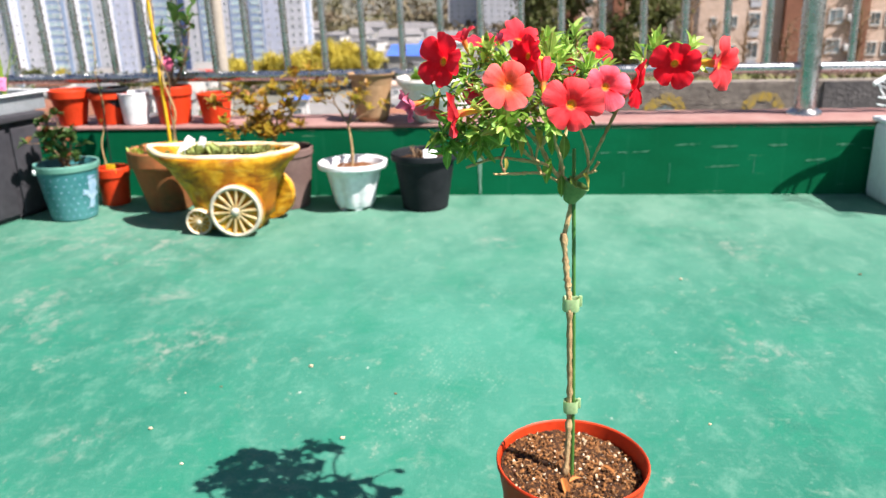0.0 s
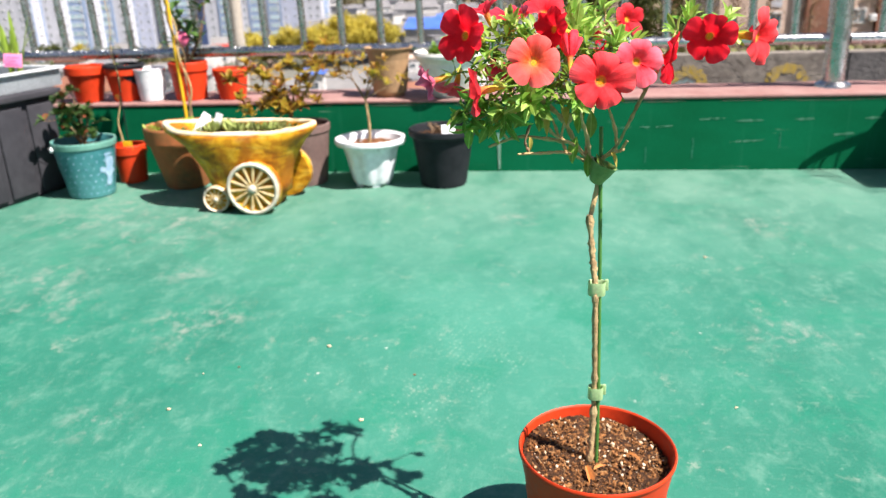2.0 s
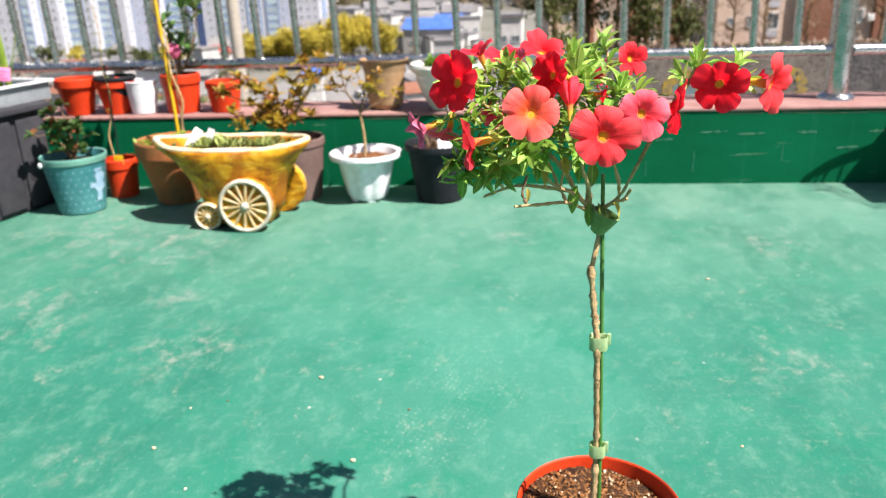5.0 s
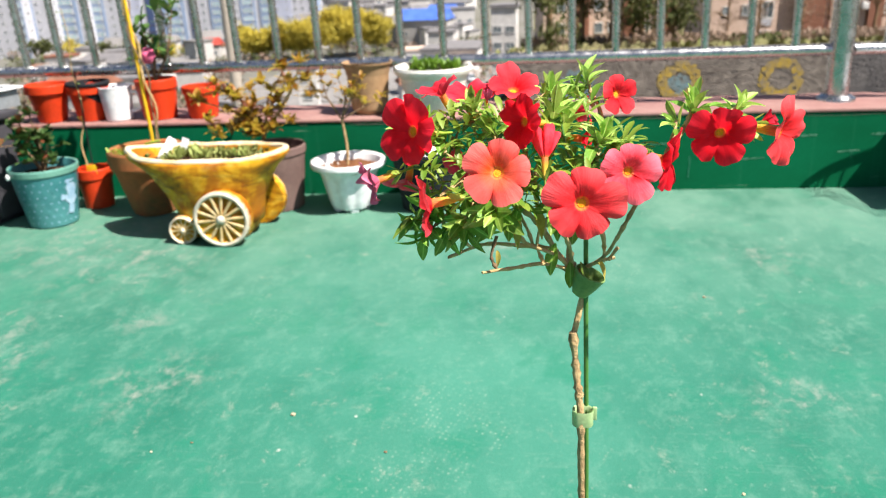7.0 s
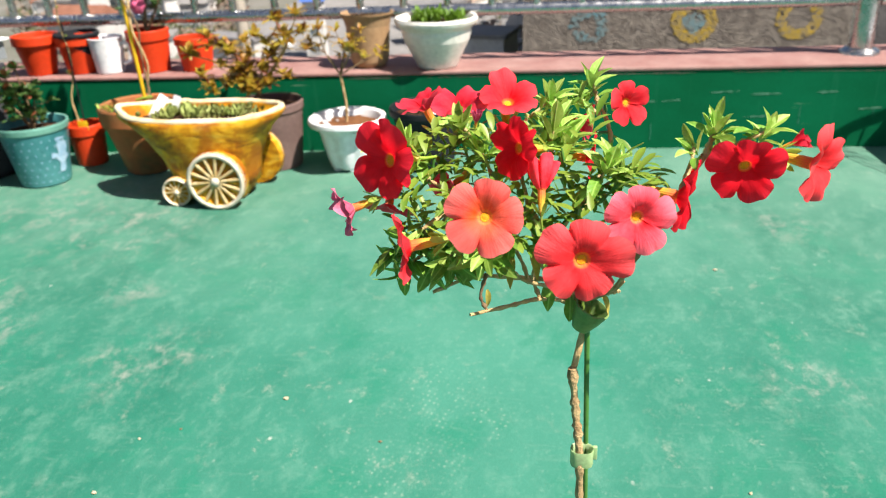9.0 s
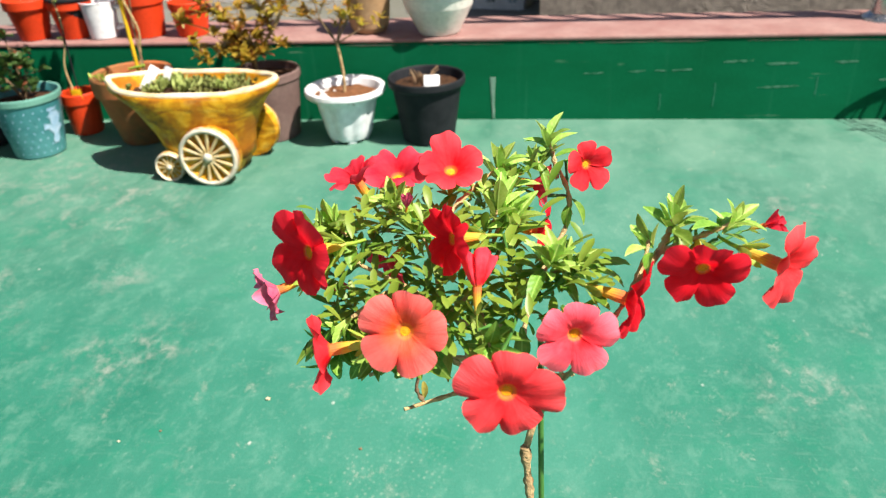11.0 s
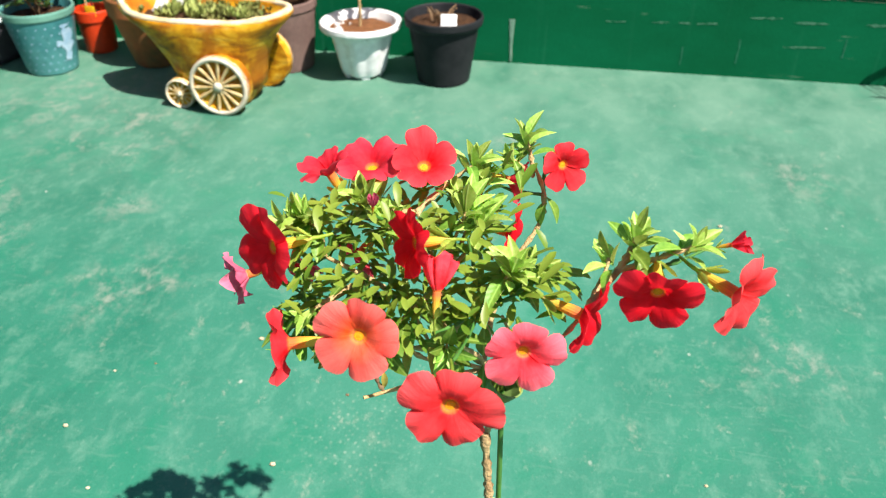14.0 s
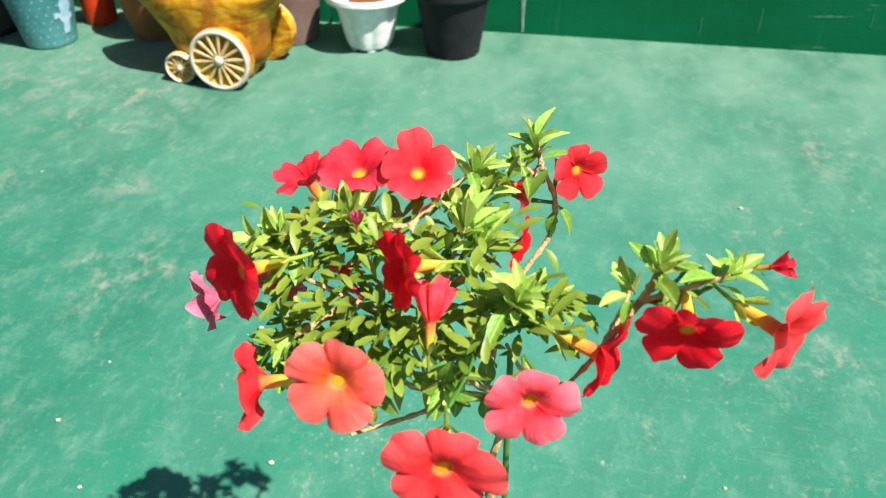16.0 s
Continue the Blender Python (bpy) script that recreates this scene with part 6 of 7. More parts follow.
def land(x, y):
    """Height of the ground: a valley floor that rises to wooded hills."""
    h = -25.0
    if y > 280:
        h += (min(y, 520) - 280) * 0.055
    if y > 520:
        h += (y - 520) * 0.17
    h += 6 * noise.noise(Vector((x * 0.006, y * 0.006, 0))) * min(1, max(0, (y - 300) / 300))
    return h


g = bmesh.new()
xs = [-3000, -1500, -800] + [-600 + 40 * i for i in range(31)] + [800, 1500, 3000]
ys = [-3000, -800, -200, 0, 60, 120, 180, 240, 280] + [320 + 40 * i for i in range(24)] + [1500, 3000]
vs = [[g.verts.new((x, y, land(x, min(y, 1300)))) for x in xs] for y in ys]
for a, b in zip(vs, vs[1:]):
    for i in range(len(xs) - 1):
        g.faces.new((a[i], a[i + 1], b[i + 1], b[i]))
structure("ground", g, GRASS, "valley ground rising to hills", "ground", True)
hill = bmesh.new()
hv = []
for j in range(14):
    y = 560 + 45 * j
    hv.append([hill.verts.new((-700 + 35 * i, y, land(-700 + 35 * i, y) + min(5, 3 * j) - 2 + min(1, 0.4 * j) * 6 * noise.noise(Vector((i * 0.7, j * 0.9, 2))))) for i in range(44)])
for a, b in zip(hv, hv[1:]):
    for i in range(43):
        hill.faces.new((a[i], a[i + 1], b[i + 1], b[i]))
structure("backdrop_hill_woods", hill, WOODS, "brown wooded hillside in early spring", "hillside", True)
scrub = bmesh.new()
for i in range(2600):
    y = rb.uniform(395, 760)
    x = y * rb.uniform(-0.34, 0.10)
    z = land(x, y) + (4 if y > 575 else 0)
    for k in range(5):
        add_leaf(scrub, (x + rb.uniform(-2, 2), y + rb.uniform(-2, 2), z + rb.uniform(0, 3.5)), (rb.uniform(-1, 1), rb.uniform(-1, 1), rb.uniform(-0.2, 1)), rb.uniform(1.6, 4.0), 0.7, 0.2)
tagged(new("hillside_scrub", finish("hillside_scrub", scrub, plain("bare_brown_scrub", (0.20, 0.145, 0.105), (0.13, 0.135, 0.060), 0.95, scale=0.02, relief=0.1, through=0.15))), "brown bare scrub and trees on the hillside", "scrub", kind="stuff")
structure("road", box((-60, 130, -25.4), (120, 215, -24.88)), ASPHALT, "pale road and yard in the valley", "road")
road2 = bmesh.new()
add_box(road2, (-4, -90, -0.3), (4, 90, 0.15), 0, Matrix.Translation((4, 230, -24.85)) @ Matrix.Rotation(radians(-28), 4, "Z"))
structure("road_side_street", road2, ASPHALT, "pale side street running into town", "road")

TEAL_PANE = plain("pale_teal_glazing", (0.30, 0.46, 0.50), (0.42, 0.56, 0.60), 0.3, scale=0.5, relief=0.02, vary=0.2)
TOWER_NAVY = plain("navy_tower_render", (0.045, 0.075, 0.17), (0.065, 0.10, 0.21), 0.8, scale=0.15, relief=0.1)
TOWER_GREY = plain("lavender_grey_tower_render", (0.50, 0.53, 0.64), (0.43, 0.47, 0.58), 0.8, scale=0.15, relief=0.1)
window_small = box((-0.8, -0.06, -0.6), (0.8, 0.0, 0.6))
W_GLASS = finish("window_pane", window_small, GLASS, False)
fb = bmesh.new()
for lo, hi in (((-0.95, -0.10, -0.75), (0.95, 0, -0.6)), ((-0.95, -0.10, 0.6), (0.95, 0, 0.75)), ((-0.95, -0.10, -0.6), (-0.8, 0, 0.6)), ((0.8, -0.10, -0.6), (0.95, 0, 0.6)), ((-0.04, -0.09, -0.6), (0.04, -0.061, 0.6))):
    add_box(fb, lo, hi)
W_FRAME = finish("window", fb, FRAMEW, False)


W_TEAL = finish("window_pane", box((-0.8, -0.06, -0.6), (0.8, 0.0, 0.6)), TEAL_PANE, False)


def window(parent, x, z, y, s=1.0, sz=1.0):
    w = part("window", W_FRAME, None, parent)
    w.matrix_basis = Matrix.Translation((x, y, z)) @ Matrix.Diagonal((s, 1, sz, 1))
    part("pane", W_GLASS, None, w)


def tower(dist, base, top, turn, floors, bands, label):
    """A slab block of flats: white, blue-grey, lavender and navy bays side by side, with windows storey by storey, also round its end."""
    x0, x1 = px(dist, bands[0][0]), px(dist, bands[-1][1])
    w = x1 - x0
    e = thing("apartment_tower", ((x0 + x1) / 2, dist, base), label, "apartment building", "apartment towers", turn)
    part("wall", box((-w / 2, 0, 0), (w / 2, 14, top - base)), TOWER, e, smooth=False)
    part("roof", box((-w / 2 - 0.3, -0.3, top - base), (w / 2 + 0.3, 14.3, top - base + 1.2)), TOWER_BLUE, e, smooth=False)
    for a, b, kind in bands:
        p, q = px(dist, a) - (x0 + x1) / 2, px(dist, b) - (x0 + x1) / 2
        cx, out = (p + q) / 2, 0.005
        if kind != "w":
            part("strip", box((p + 0.05, -0.35, 0), (q - 0.05, -0.01, top - base - 1)), {"b": TOWER_BLUE, "g": TOWER_GREY, "n": TOWER_NAVY}[kind], e, smooth=False)
            out = 0.36
        if kind == "n" or q - p < 1.8:
            continue
        for f in range(floors):
            z = 3.0 + 2.8 * f
            if kind == "b":
                pane = part("window", W_FRAME, None, e)
                pane.matrix_basis = Matrix.Translation((cx, -out, z)) @ Matrix.Diagonal(((q - p) / 2.9, 1, 0.95, 1))
                part("pane", W_TEAL, None, pane)
                window(e, cx + (q - p) * 0.30, z - 1.15, -out, 0.45, 0.45)
            else:
                n = max(1, int((q - p) / 2.6))
                for k in range(n):
                    window(e, p + (q - p) * (k + 0.5) / n, z, -out, 0.52 if kind == "w" else 0.36, 0.72 if kind == "w" else 0.5)
    part("strip", box((w / 2 + 0.01, 4.6, 0), (w / 2 + 0.35, 9.4, top - base - 1)), TOWER_BLUE, e, smooth=False)
    for f in range(floors):
        for y, out in ((2.3, 0.005), (7.0, 0.36), (11.7, 0.005)):
            wi = part("window", W_FRAME, None, e)
            wi.matrix_basis = Matrix.Translation((w / 2 + out, y, 3.0 + 2.8 * f)) @ Matrix.Rotation(radians(90), 4, "Z") @ Matrix.Diagonal((0.6, 1, 0.66, 1))
            part("pane", W_GLASS, None, wi)
    return e


def px(dist, ratio):
    return 0.16 + ratio * dist


for dist, bands in (
    (252, ((-0.711, -0.680, "w"), (-0.680, -0.6547, "w"), (-0.6547, -0.643, "b"))),
    (257, ((-0.6313, -0.6157, "w"), (-0.6157, -0.6040, "w"))),
    (262, ((-0.5987, -0.5678, "b"), (-0.5678, -0.5575, "w"))),
    (267, ((-0.5555, -0.5309, "b"), (-0.5309, -0.5120, "w"))),
    (272, ((-0.5094, -0.5003, "b"), (-0.5003, -0.4805, "g"), (-0.4805, -0.4744, "w"), (-0.4744, -0.4652, "n"))),
    (277, ((-0.4546, -0.4229, "b"), (-0.4229, -0.4168, "w"), (-0.4168, -0.4078, "n"), (-0.4078, -0.3897, "w"), (-0.3897, -0.3702, "b"))),
    (282, ((-0.3598, -0.3493, "w"), (-0.3493, -0.3299, "b"), (-0.3299, -0.3240, "w"), (-0.3240, -0.3061, "b"), (-0.3061, -0.2824, "g"), (-0.2824, -0.2544, "w"))),
):
    tower(dist, -25, 34, 0, 13, bands, "white and blue-grey apartment tower across the valley")
tower(430, -18, 40, 0, 14, ((-0.070, -0.0525, "w"), (-0.0525, -0.035, "w")), "far white apartment tower")
tower(420, -18, 40, -6, 14, ((-0.028, -0.011, "w"), (-0.011, 0.006, "w"), (0.006, 0.022, "w")), "far white apartment tower")


def house(x, y, w, d, h, roof, label, turn=0.0, flat=False, rows=2, cols=3):
    z = land(x, y)
    e = thing("house", (x, y, z), label, "house", "houses on the slope", turn)
    part("wall", box((-w / 2, -d / 2, -1), (w / 2, d / 2, h)), HOUSEW, e, smooth=False)
    rbm = bmesh.new()
    if flat:
        add_box(rbm, (-w / 2 - 0.3, -d / 2 - 0.3, h), (w / 2 + 0.3, d / 2 + 0.3, h + 0.6))
    else:
        p = [rbm.verts.new(c) for c in ((-w / 2 - 0.5, -d / 2 - 0.5, h), (w / 2 + 0.5, -d / 2 - 0.5, h), (w / 2 + 0.5, d / 2 + 0.5, h), (-w / 2 - 0.5, d / 2 + 0.5, h), (-w / 2, 0, h + d * 0.32), (w / 2, 0, h + d * 0.32))]
        for f in ((0, 1, 5, 4), (2, 3, 4, 5), (0, 4, 3), (1, 2, 5), (0, 3, 2, 1)):
            rbm.faces.new([p[i] for i in f])
    part("roof", rbm, roof, e, smooth=False)
    for r in range(rows):
        for c in range(cols):
            window(e, -w / 2 + w * (c + 0.5) / cols, 1.6 + r * 2.9, -d / 2 - 0.005, 0.9, 0.9)


for i in range(54):
    y = 262 + (i // 9) * 21 + rb.uniform(-8, 8)
    ratio = -0.262 + (i % 9) * 0.024 + rb.uniform(-0.008, 0.008)
    w = rb.uniform(7, 12)
    house(px(y, ratio), y, w, rb.uniform(7, 10), rb.choice((5.5, 6, 8.5)), rb.choice((ROOFG, ROOFG, ROOFG, ROOFB if i % 5 == 0 else ROOFG)), "small white house with a dark roof on the far slope", rb.uniform(-25, 25), rb.random() < 0.7)
house(px(250, -0.112), 250, 16, 10, 8.5, ROOFB, "long white house with a bright blue roof", -8)
house(px(238, -0.395), 238, 6, 6, 4, ROOFR, "low house with a dull red roof", 10, rows=1, cols=2)
house(px(185, -0.08), 185, 13, 9, 6, ROOFG, "low white building with a flat roof", -6, True, 2, 3)
house(px(132, -0.270), 132, 3.2, 3, 9.5, ROOFB, "narrow building with a small blue roof among willows", 5, rows=3, cols=1)
house(px(150, -0.012), 150, 4.6, 6, 17, ROOFG, "cream five-storey corner building", -4, True, 5, 2)
for i in range(34):
    y = 128 + 4.2 * i + rb.uniform(-3, 3)
    ratio = rb.uniform(-0.66, -0.37) if i % 4 else rb.uniform(-0.13, -0.05)
    house(px(y, ratio), y, rb.uniform(5, 12), rb.uniform(5, 9), rb.choice((2.8, 3.2, 4.5, 6)), rb.choice((ROOFG, ROOFG, BROWN, ASPHALT, BEIGE)), "low flat-roofed building in the valley", rb.uniform(-30, 30), rb.random() < 0.7, 1, 3)

# grassy bank behind a painted stone wall, and the apartment blocks beyond it
def bank(y):
    return -0.46 - 0.1100 * (min(y, 100) - 8.0)


tb_ = bmesh.new()
rows_ = []
for y in (8.12, 10, 12, 15, 17, 19, 22, 26, 30, 36, 42, 50, 58, 66, 75, 85, 100, 175):
    x0 = 0.19 + (y - 8) * 0.025
    rows_.append([tb_.verts.new((x0 + (x1 - x0) * k / 14, y, bank(y) + (0.12 * noise.noise(Vector((k * 1.7, y * 0.4, 1))) if k else 0))) for k in range(15) for x1 in (26 + y,)])
for p_, q_ in zip(rows_, rows_[1:]):
    for k in range(14):
        tb_.faces.new((p_[k], p_[k + 1], q_[k + 1], q_[k]))
ext_ = bmesh.ops.extrude_edge_only(tb_, edges=[e_ for e_ in tb_.edges if e_.is_boundary])
for v in [g_ for g_ in ext_["geom"] if isinstance(g_, bmesh.types.BMVert)]:
    v.co.z = -25.5
structure("ground_bank", tb_, MEADOW, "grassy bank falling away behind the stone wall", "ground", False)
structure("wall_terrace", box((0.16, 7.9, -25.5), (30, 8.11, -0.36)), STONE, "rough grey-brown stone retaining wall with painted rings", "retaining wall")


# shade over the wall's right part, painted as a sheet of darker stone colour
part("dark_section", box((px(7.88, 0.398), 7.878, -25.4), (29.9, 7.899, -0.365)), plain("shaded_stone", (0.075, 0.072, 0.074), (0.14, 0.132, 0.128), 0.95, scale=5.0, relief=0.9, dist=0.015, fine=6), bpy.data.objects["wall_terrace"], "section of the wall darkened to stand for shade", False)


def stones():
    """Small uneven stones proud of the wall."""
    bm = bmesh.new()
    for i in range(2400):
        x, z = rb.uniform(0.2, 3.2), rb.uniform(-1.1, -0.39)
        w, h = rb.uniform(0.014, 0.042), rb.uniform(0.012, 0.026)
        add_box(bm, (-w / 2, -rb.uniform(0.001, 0.004), -h / 2), (w / 2, 0.01, h / 2), 0, Matrix.Translation((x, 7.9, z)) @ Matrix.Rotation(rb.uniform(-0.6, 0.6), 4, "Y"))
    return bm


tagged(part("stone_facing", stones(), STONE, bpy.data.objects["wall_terrace"], "uneven small stones", False), kind="stuff")


def painted_patch(x, z, rx, rz, n, material, name, label, hollow=0.0, seed=1):
    """Worn paint left on the faces of single stones, thinning towards its ragged edge."""
    bm = bmesh.new()
    rp = random.Random(seed)
    for _ in range(n):
        a, r = rp.uniform(0, 2 * math.pi), rp.uniform(hollow, 1.0) ** 0.6
        if noise.noise(Vector((math.cos(a) * r * 3, math.sin(a) * r * 3, seed))) < -0.30:
            continue
        cx, cz, s_ = x + rx * r * math.cos(a), z + rz * r * math.sin(a), rp.uniform(0.008, 0.024)
        k = rp.randrange(5, 8)
        ring_ = [(cx + s_ * rp.uniform(0.6, 1.3) * math.cos(2 * math.pi * i / k), cz + s_ * rp.uniform(0.5, 1.0) * math.sin(2 * math.pi * i / k)) for i in range(k)]
        y = 7.8945 - rp.uniform(0.0, 0.002)
        bm.faces.new([bm.verts.new((u, y, w)) for u, w in ring_])
    tagged(part(name, bm, material, bpy.data.objects["wall_terrace"], label, False), kind="stuff")


painted_patch(px(7.9, 0.326), -0.655, 0.205, 0.195, 520, YPAINT, "painted_patch", "worn yellow painted ring on the stones", 0.42, 3)
painted_patch(px(7.9, 0.205), -0.665, 0.205, 0.200, 560, YPAINT, "painted_patch", "worn yellow painted ring on the stones", 0.36, 5)
painted_patch(px(7.9, 0.205), -0.690, 0.045, 0.110, 70, BPAINT, "painted_patch", "worn pale blue painted motif on the stones", 0.0, 7)
for side in (-1, 1):
    painted_patch(px(7.9, 0.205) + 0.065 * side, -0.665, 0.045, 0.055, 46, BPAINT, "painted_patch", "worn pale blue painted motif on the stones", 0.0, 8 + side)
painted_patch(px(7.9, 0.080), -0.680, 0.18, 0.17, 170, BPAINT, "painted_patch", "faint pale blue painted ring on the stones", 0.30, 9)

BB = bank(80)
block = thing("apartment_block", (0, 80, BB), "pinkish-beige apartment block with brown bays", "apartment building")
part("wall", box((19.2, 0, -0.5), (46, 12, 24)), BEIGE, block, smooth=False)
part("roof", box((18.9, -0.3, 24), (46.3, 12.3, 25)), BROWN, block, smooth=False)
for x0, x1 in ((27.1, 29.6), (33.6, 34.9), (38.5, 40)):
    part("bay", box((x0, -0.8, -0.4), (x1, -0.01, 23.5)), BROWN, block, smooth=False)
part("stair_bay", box((30.3, -0.4, -0.4), (33.5, -0.01, 23.5)), BEIGE, block, smooth=False)
for f in range(8):
    zf = -5.1 - BB + 2.78 * (f - 1)
    for x, s_, sz in ((24.5, 0.62, 1.15), (22.5, 0.40, 0.75), (20.6, 0.32, 0.6), (35.8, 0.55, 0.9), (37.2, 0.5, 0.9)):
        window(block, x, zf, -0.005, s_, sz)
    window(block, 32.0, zf + 0.3, -0.405, 0.75, 0.95)
    part("sill_panel", box((24.0, -0.08, zf - 1.5), (25.0, -0.005, zf - 0.9)), TOWER, block, "pale panel under the window", False)
    part("air_conditioner", box((32.9, -0.95, zf - 0.2), (33.5, -0.42, zf + 0.45), 0.05), FRAMEW, block, "white air conditioner box")
BC = bank(110)
block2 = thing("apartment_block", (px(108, 0.10), 108, BC), "pinkish-beige apartment block behind pines", "apartment building", turn=4)
part("wall", box((-7, 0, -0.5), (11, 12, 26)), BEIGE, block2, smooth=False)
part("roof", box((-7.3, -0.3, 26), (11.3, 12.3, 27)), BROWN, block2, smooth=False)
for x0 in (-2.6, 3.6, 8.6):
    part("bay", box((x0, -0.7, 0), (x0 + 1.6, -0.01, 25.5)), BROWN, block2, smooth=False)
for f in range(8):
    for x in (-4.6, 0.4, 2.2, 6.6):
        window(block2, x, 1.9 + 2.85 * f, -0.005, 0.6, 0.95)


def tree_at(name, x, y, z, h, crown_r, crown_h, n, leaf, material, label, seed, lift=0.35, cone=False, limbs=9):
    """A tapered trunk, limbs, and a crown of many small leaf clumps with an uneven outline."""
    r = random.Random(seed)
    e = thing(name, (x, y, z), label, "tree")
    wood = bmesh.new()
    add_tube(wood, [(0, 0, -0.5), (0.1, 0, h * 0.4), (0, 0.1, h * 0.9)], h * 0.022, h * 0.004, 8, 4, 0.15)
    ends = []
    for i in range(limbs):
        a, zz = r.uniform(0, 6.28), h * r.uniform(lift, 0.85)
        reach = crown_r * (1.05 - (zz / h) * (0.9 if cone else 0.35)) * r.uniform(0.7, 1.1)
        end = Vector((reach * math.cos(a), reach * math.sin(a), zz + (0.1 if cone else 0.25) * reach))
        add_tube(wood, [(0, 0, zz * 0.85), end * 0.5 + Vector((0, 0, zz * 0.48)), end], h * 0.007, h * 0.002, 5, 3)
        ends.append(end)
    part("trunk", wood, BARK_DARK, e)
    crown = bmesh.new()
    for i in range(n):
        end = r.choice(ends)
        f = r.uniform(0.25, 1.1)
        c = Vector((end.x * f, end.y * f, end.z * (0.8 + 0.2 * f))) + Vector((r.gauss(0, 1), r.gauss(0, 1), r.gauss(0, 0.8))) * crown_r * 0.2
        add_leaf(crown, c, (r.uniform(-1, 1), r.uniform(-1, 1), r.uniform(-1, 0.8) - (0 if cone else 0.4)), leaf * r.uniform(0.5, 1.4), 0.6, 0.3)
    tagged(part("crown", crown, material, e), kind="stuff")


for i, (ratio, d, h, rr, n) in enumerate(((0.042, 66, 15, 2.9, 5200), (0.082, 71, 16, 2.6, 4200), (0.155, 68, 15, 2.8, 5200), (0.192, 72, 13.5, 2.5, 3600))):
    tree_at("pine_tree", px(d, ratio), d, bank(d), h, rr, 9, n, 0.34, PINE, "dark green pine behind the stone wall", i + 1, 0.10, True, 30)
for i, (ratio, d, h, rr) in enumerate(((0.228, 73, 9.5, 2.0), (0.118, 69, 9.0, 1.6), (0.295, 74, 7.5, 1.7), (0.345, 75, 7.0, 1.6), (0.385, 72, 8.0, 1.9), (0.430, 74, 8.5, 1.9), (0.258, 70, 6.5, 1.4))):
    tree_at("bare_tree", px(d, ratio), d, bank(d), h, rr, 5, 260, 0.16, BLOSSOM if i == 0 else TWIGGY, "pale blossoming tree by the apartment block" if i == 0 else "bare grey-brown tree by the apartment block", 11 + i, 0.2, False, 26)
for name, material, n, y0, y1, tall, words in (("bank_brush", TWIGGY, 2200, 66, 79, 1.1, "bare brown brushwood on the bank"), ("bank_shrub", SHRUB, 900, 68, 79, 0.9, "dark green low shrubs on the bank"), ("bank_grass", MEADOW, 2600, 10, 60, 0.3, "rough spring grass on the bank")):
    bm = bmesh.new()
    for i in range(n):
        y = rb.uniform(y0, y1)
        x = px(y, rb.uniform(0.012, 0.50))
        gap = noise.noise(Vector((x * 0.22, y * 0.22, n * 0.01)))
        if gap < -0.05 and name != "bank_grass":
            continue
        for k in range(6):
            add_leaf(bm, (x + rb.uniform(-0.4, 0.4), y + rb.uniform(-0.4, 0.4), bank(y) + (rb.uniform(0, 0.7 * tall) if tall > 0.5 else 0)), (rb.uniform(-0.6, 0.6), rb.uniform(-0.6, 0.6), 1), tall * rb.uniform(0.3, 0.7), 0.22 if name == "bank_brush" else 0.45, 0.2)
    tagged(new(name, finish(name, bm, material)), words, "scrub", kind="stuff")
for i, (ratio, d, h) in enumerate(((-0.335, 226, 9.0), (-0.310, 230, 9.5), (-0.283, 224, 11.0), (-0.258, 222, 13.0), (-0.236, 226, 14.5), (-0.216, 228, 15.0), (-0.196, 230, 14.0), (-0.176, 234, 11.5))):
    tree_at("willow_tree", px(d, ratio), d, -25, h, 5.8, 9, 7000, 0.62, WILLOW, "yellow-green spring willow in the valley", 30 + i)
for i, (ratio, d, h) in enumerate(((-0.63, 240, 8), (-0.585, 235, 7), (-0.50, 230, 6), (-0.46, 228, 7), (-0.55, 233, 6))):
    tree_at("valley_tree", px(d, ratio), d, -25, h, 4.0, 5, 700, 0.8, PINE if i % 2 == 0 else WILLOW, "rounded green tree at the towers' foot", 50 + i)
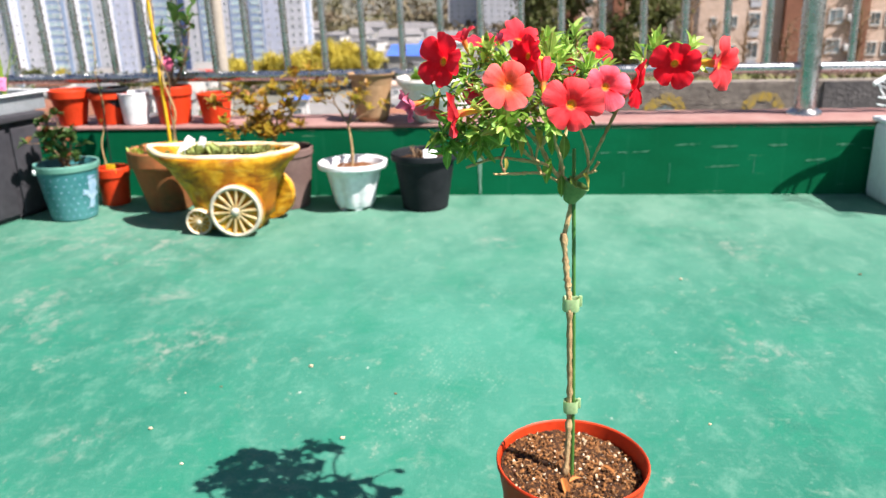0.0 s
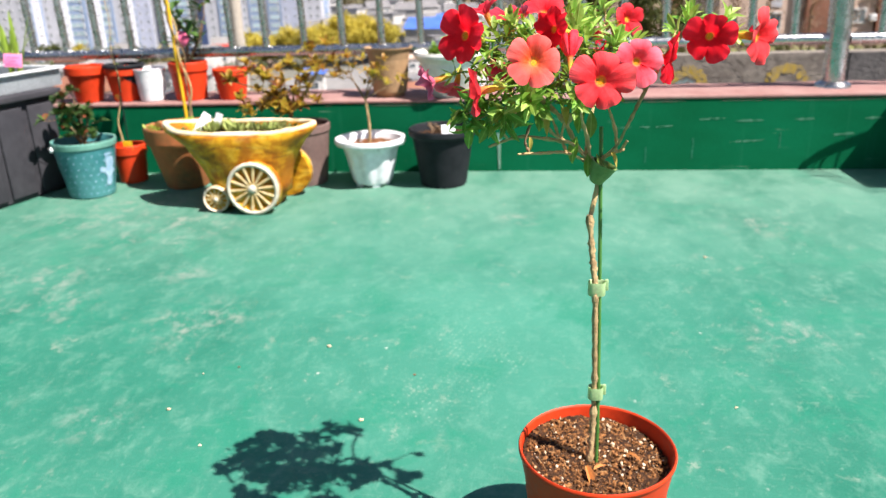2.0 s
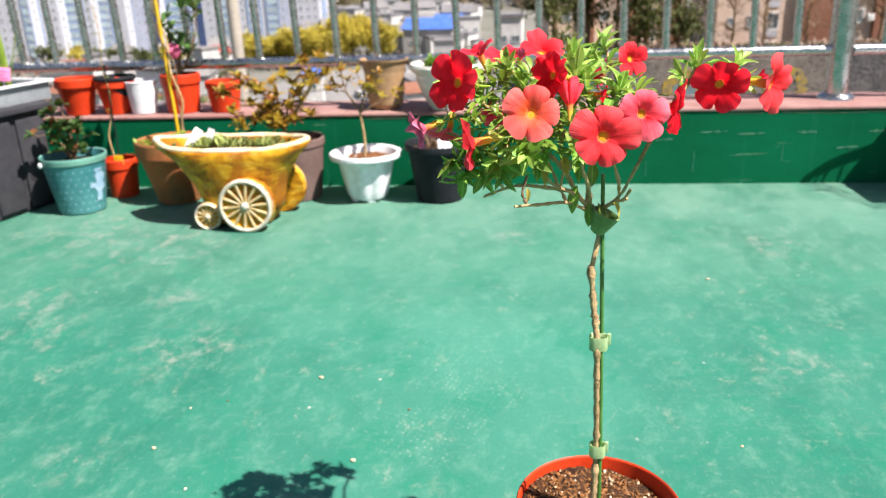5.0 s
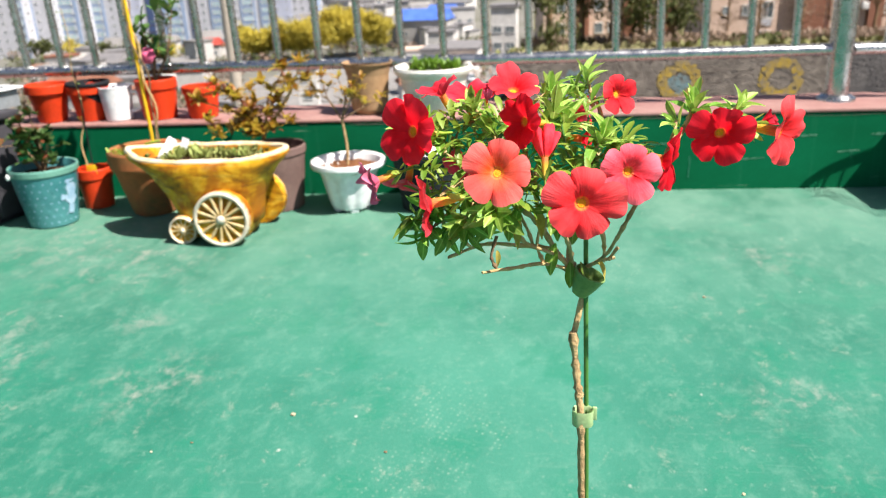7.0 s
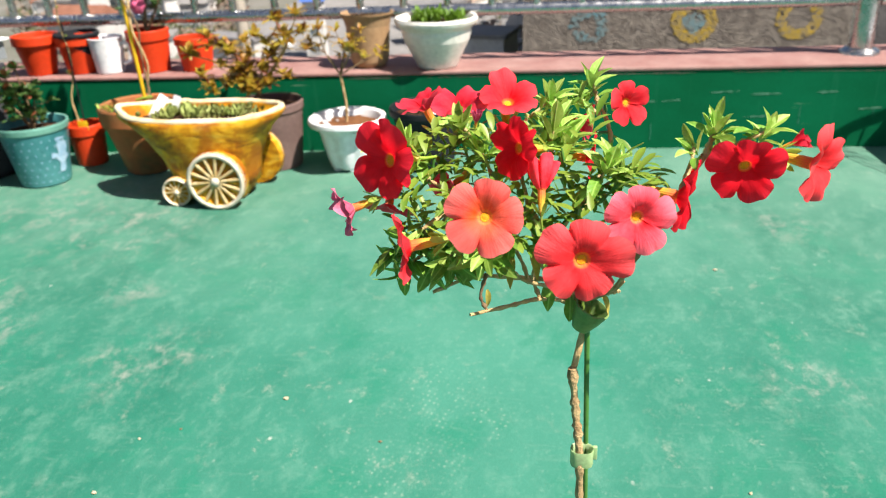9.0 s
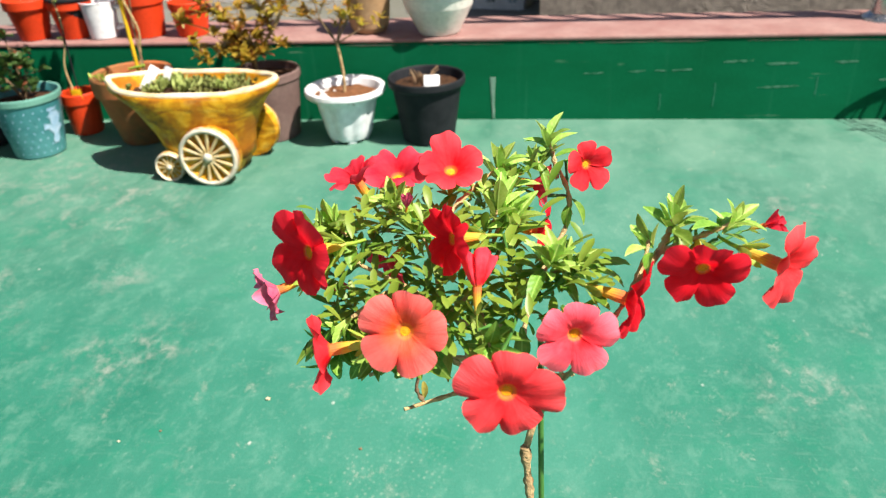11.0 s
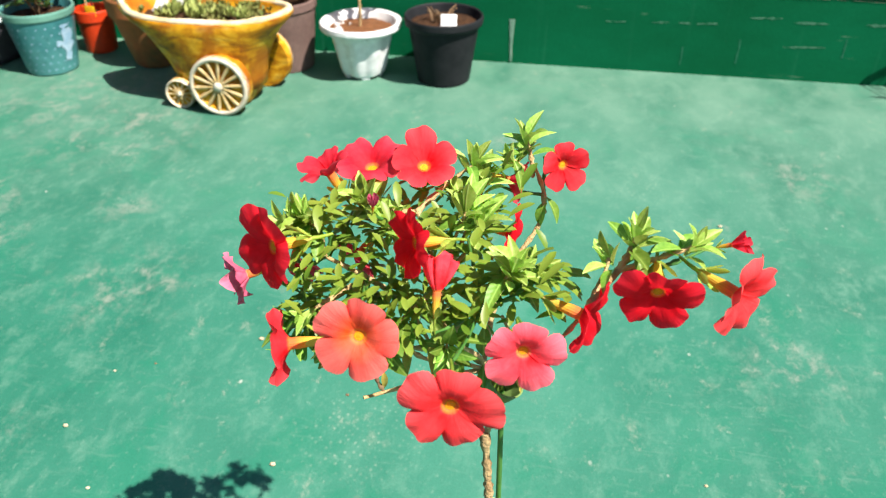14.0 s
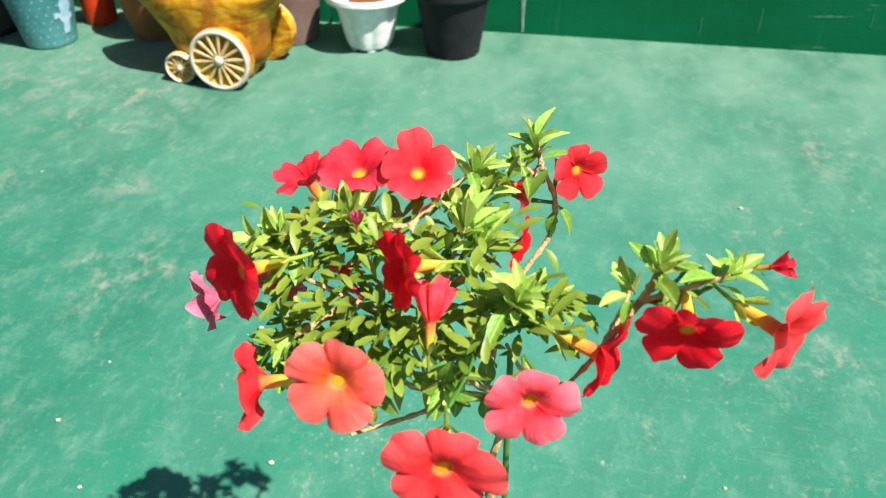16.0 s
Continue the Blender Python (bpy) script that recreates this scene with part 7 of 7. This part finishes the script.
# brush between the valley houses
for name, material, n, words in (("valley_brush", TWIGGY, 1500, "bare brown brush in the valley"), ("valley_shrub", SHRUB, 1300, "dark green bushes in the valley")):
    bm = bmesh.new()
    for i in range(n):
        y = rb.uniform(125, 268)
        x = px(y, rb.uniform(-0.68, 0.0))
        if noise.noise(Vector((x * 0.05, y * 0.05, n * 0.01))) < 0.0 or (-0.36 < x / y < -0.06 and y < 216):
            continue
        for k in range(7):
            add_leaf(bm, (x + rb.uniform(-1.5, 1.5), y + rb.uniform(-1.5, 1.5), -25 + rb.uniform(0, 2.2)), (rb.uniform(-1, 1), rb.uniform(-1, 1), 0.6), rb.uniform(0.7, 1.7), 0.6, 0.3)
    tagged(new(name, finish(name, bm, material)), words, "scrub", kind="stuff")


def parked_car(x, y, turn, material, words):
    """A saloon: lower body, glazed cabin and four wheels."""
    e = thing("parked_car", (x, y, -24.7), words, "car", "cars parked in the valley", turn)
    part("body", box((-0.88, -2.2, 0.25), (0.88, 2.2, 0.85), 0.18), material, e)
    cab = box((-0.78, -1.1, 0.82), (0.78, 1.4, 1.45), 0.05)
    for v in cab.verts:
        if v.co.z > 1.2:
            v.co.x *= 0.82
            v.co.y = 0.15 + (v.co.y - 0.15) * 0.68
    part("cabin", cab, GLASS, e, "dark glazed cabin")
    part("roof", box((-0.6, -0.65, 1.452), (0.6, 0.95, 1.50), 0.02), material, e)
    for wx in (-0.80, 0.80):
        for wy in (-1.35, 1.35):
            part("wheel", lathe([(0, -0.1), (0.31, -0.1), (0.33, -0.06), (0.33, 0.06), (0.31, 0.1), (0, 0.1)], 16, Matrix.Translation((wx, wy, 0.33)) @ Matrix.Rotation(radians(90), 4, "Y")), BLACK, e)


NAVY = plain("dark_blue_car_paint", (0.02, 0.035, 0.09), (0.03, 0.045, 0.11), 0.3, scale=0.5)
for x, y, turn, material, words in ((-7.8, 155, 20, NAVY, "dark blue saloon car parked in the valley"), (-1.9, 157, 80, WHITE, "white saloon car parked in the valley"), (-2.6, 139, 75, WHITE, "white saloon car parked in the valley"), (-9.5, 172, 10, TOWER, "pale silver saloon car parked in the valley"), (-20, 160, 60, WHITE, "white saloon car parked in the valley"), (-30, 150, 70, NAVY, "dark blue saloon car parked in the valley"), (-34, 163, 30, TOWER, "pale silver saloon car parked in the valley"), (-44, 140, 60, WHITE, "white saloon car parked in the valley")):
    parked_car(x, y, turn, material, words)
pole = thing("utility_pole", (px(60, -0.367), 60, -25), "cream-coloured street pole standing in the valley", "pole")
part("shaft", tube([(0, 0, 0), (0, 0, 32)], 0.5, 0.42, 14, 1), plain("cream_paint", (0.47, 0.42, 0.35), (0.41, 0.37, 0.31), 0.7, scale=0.6), pole)
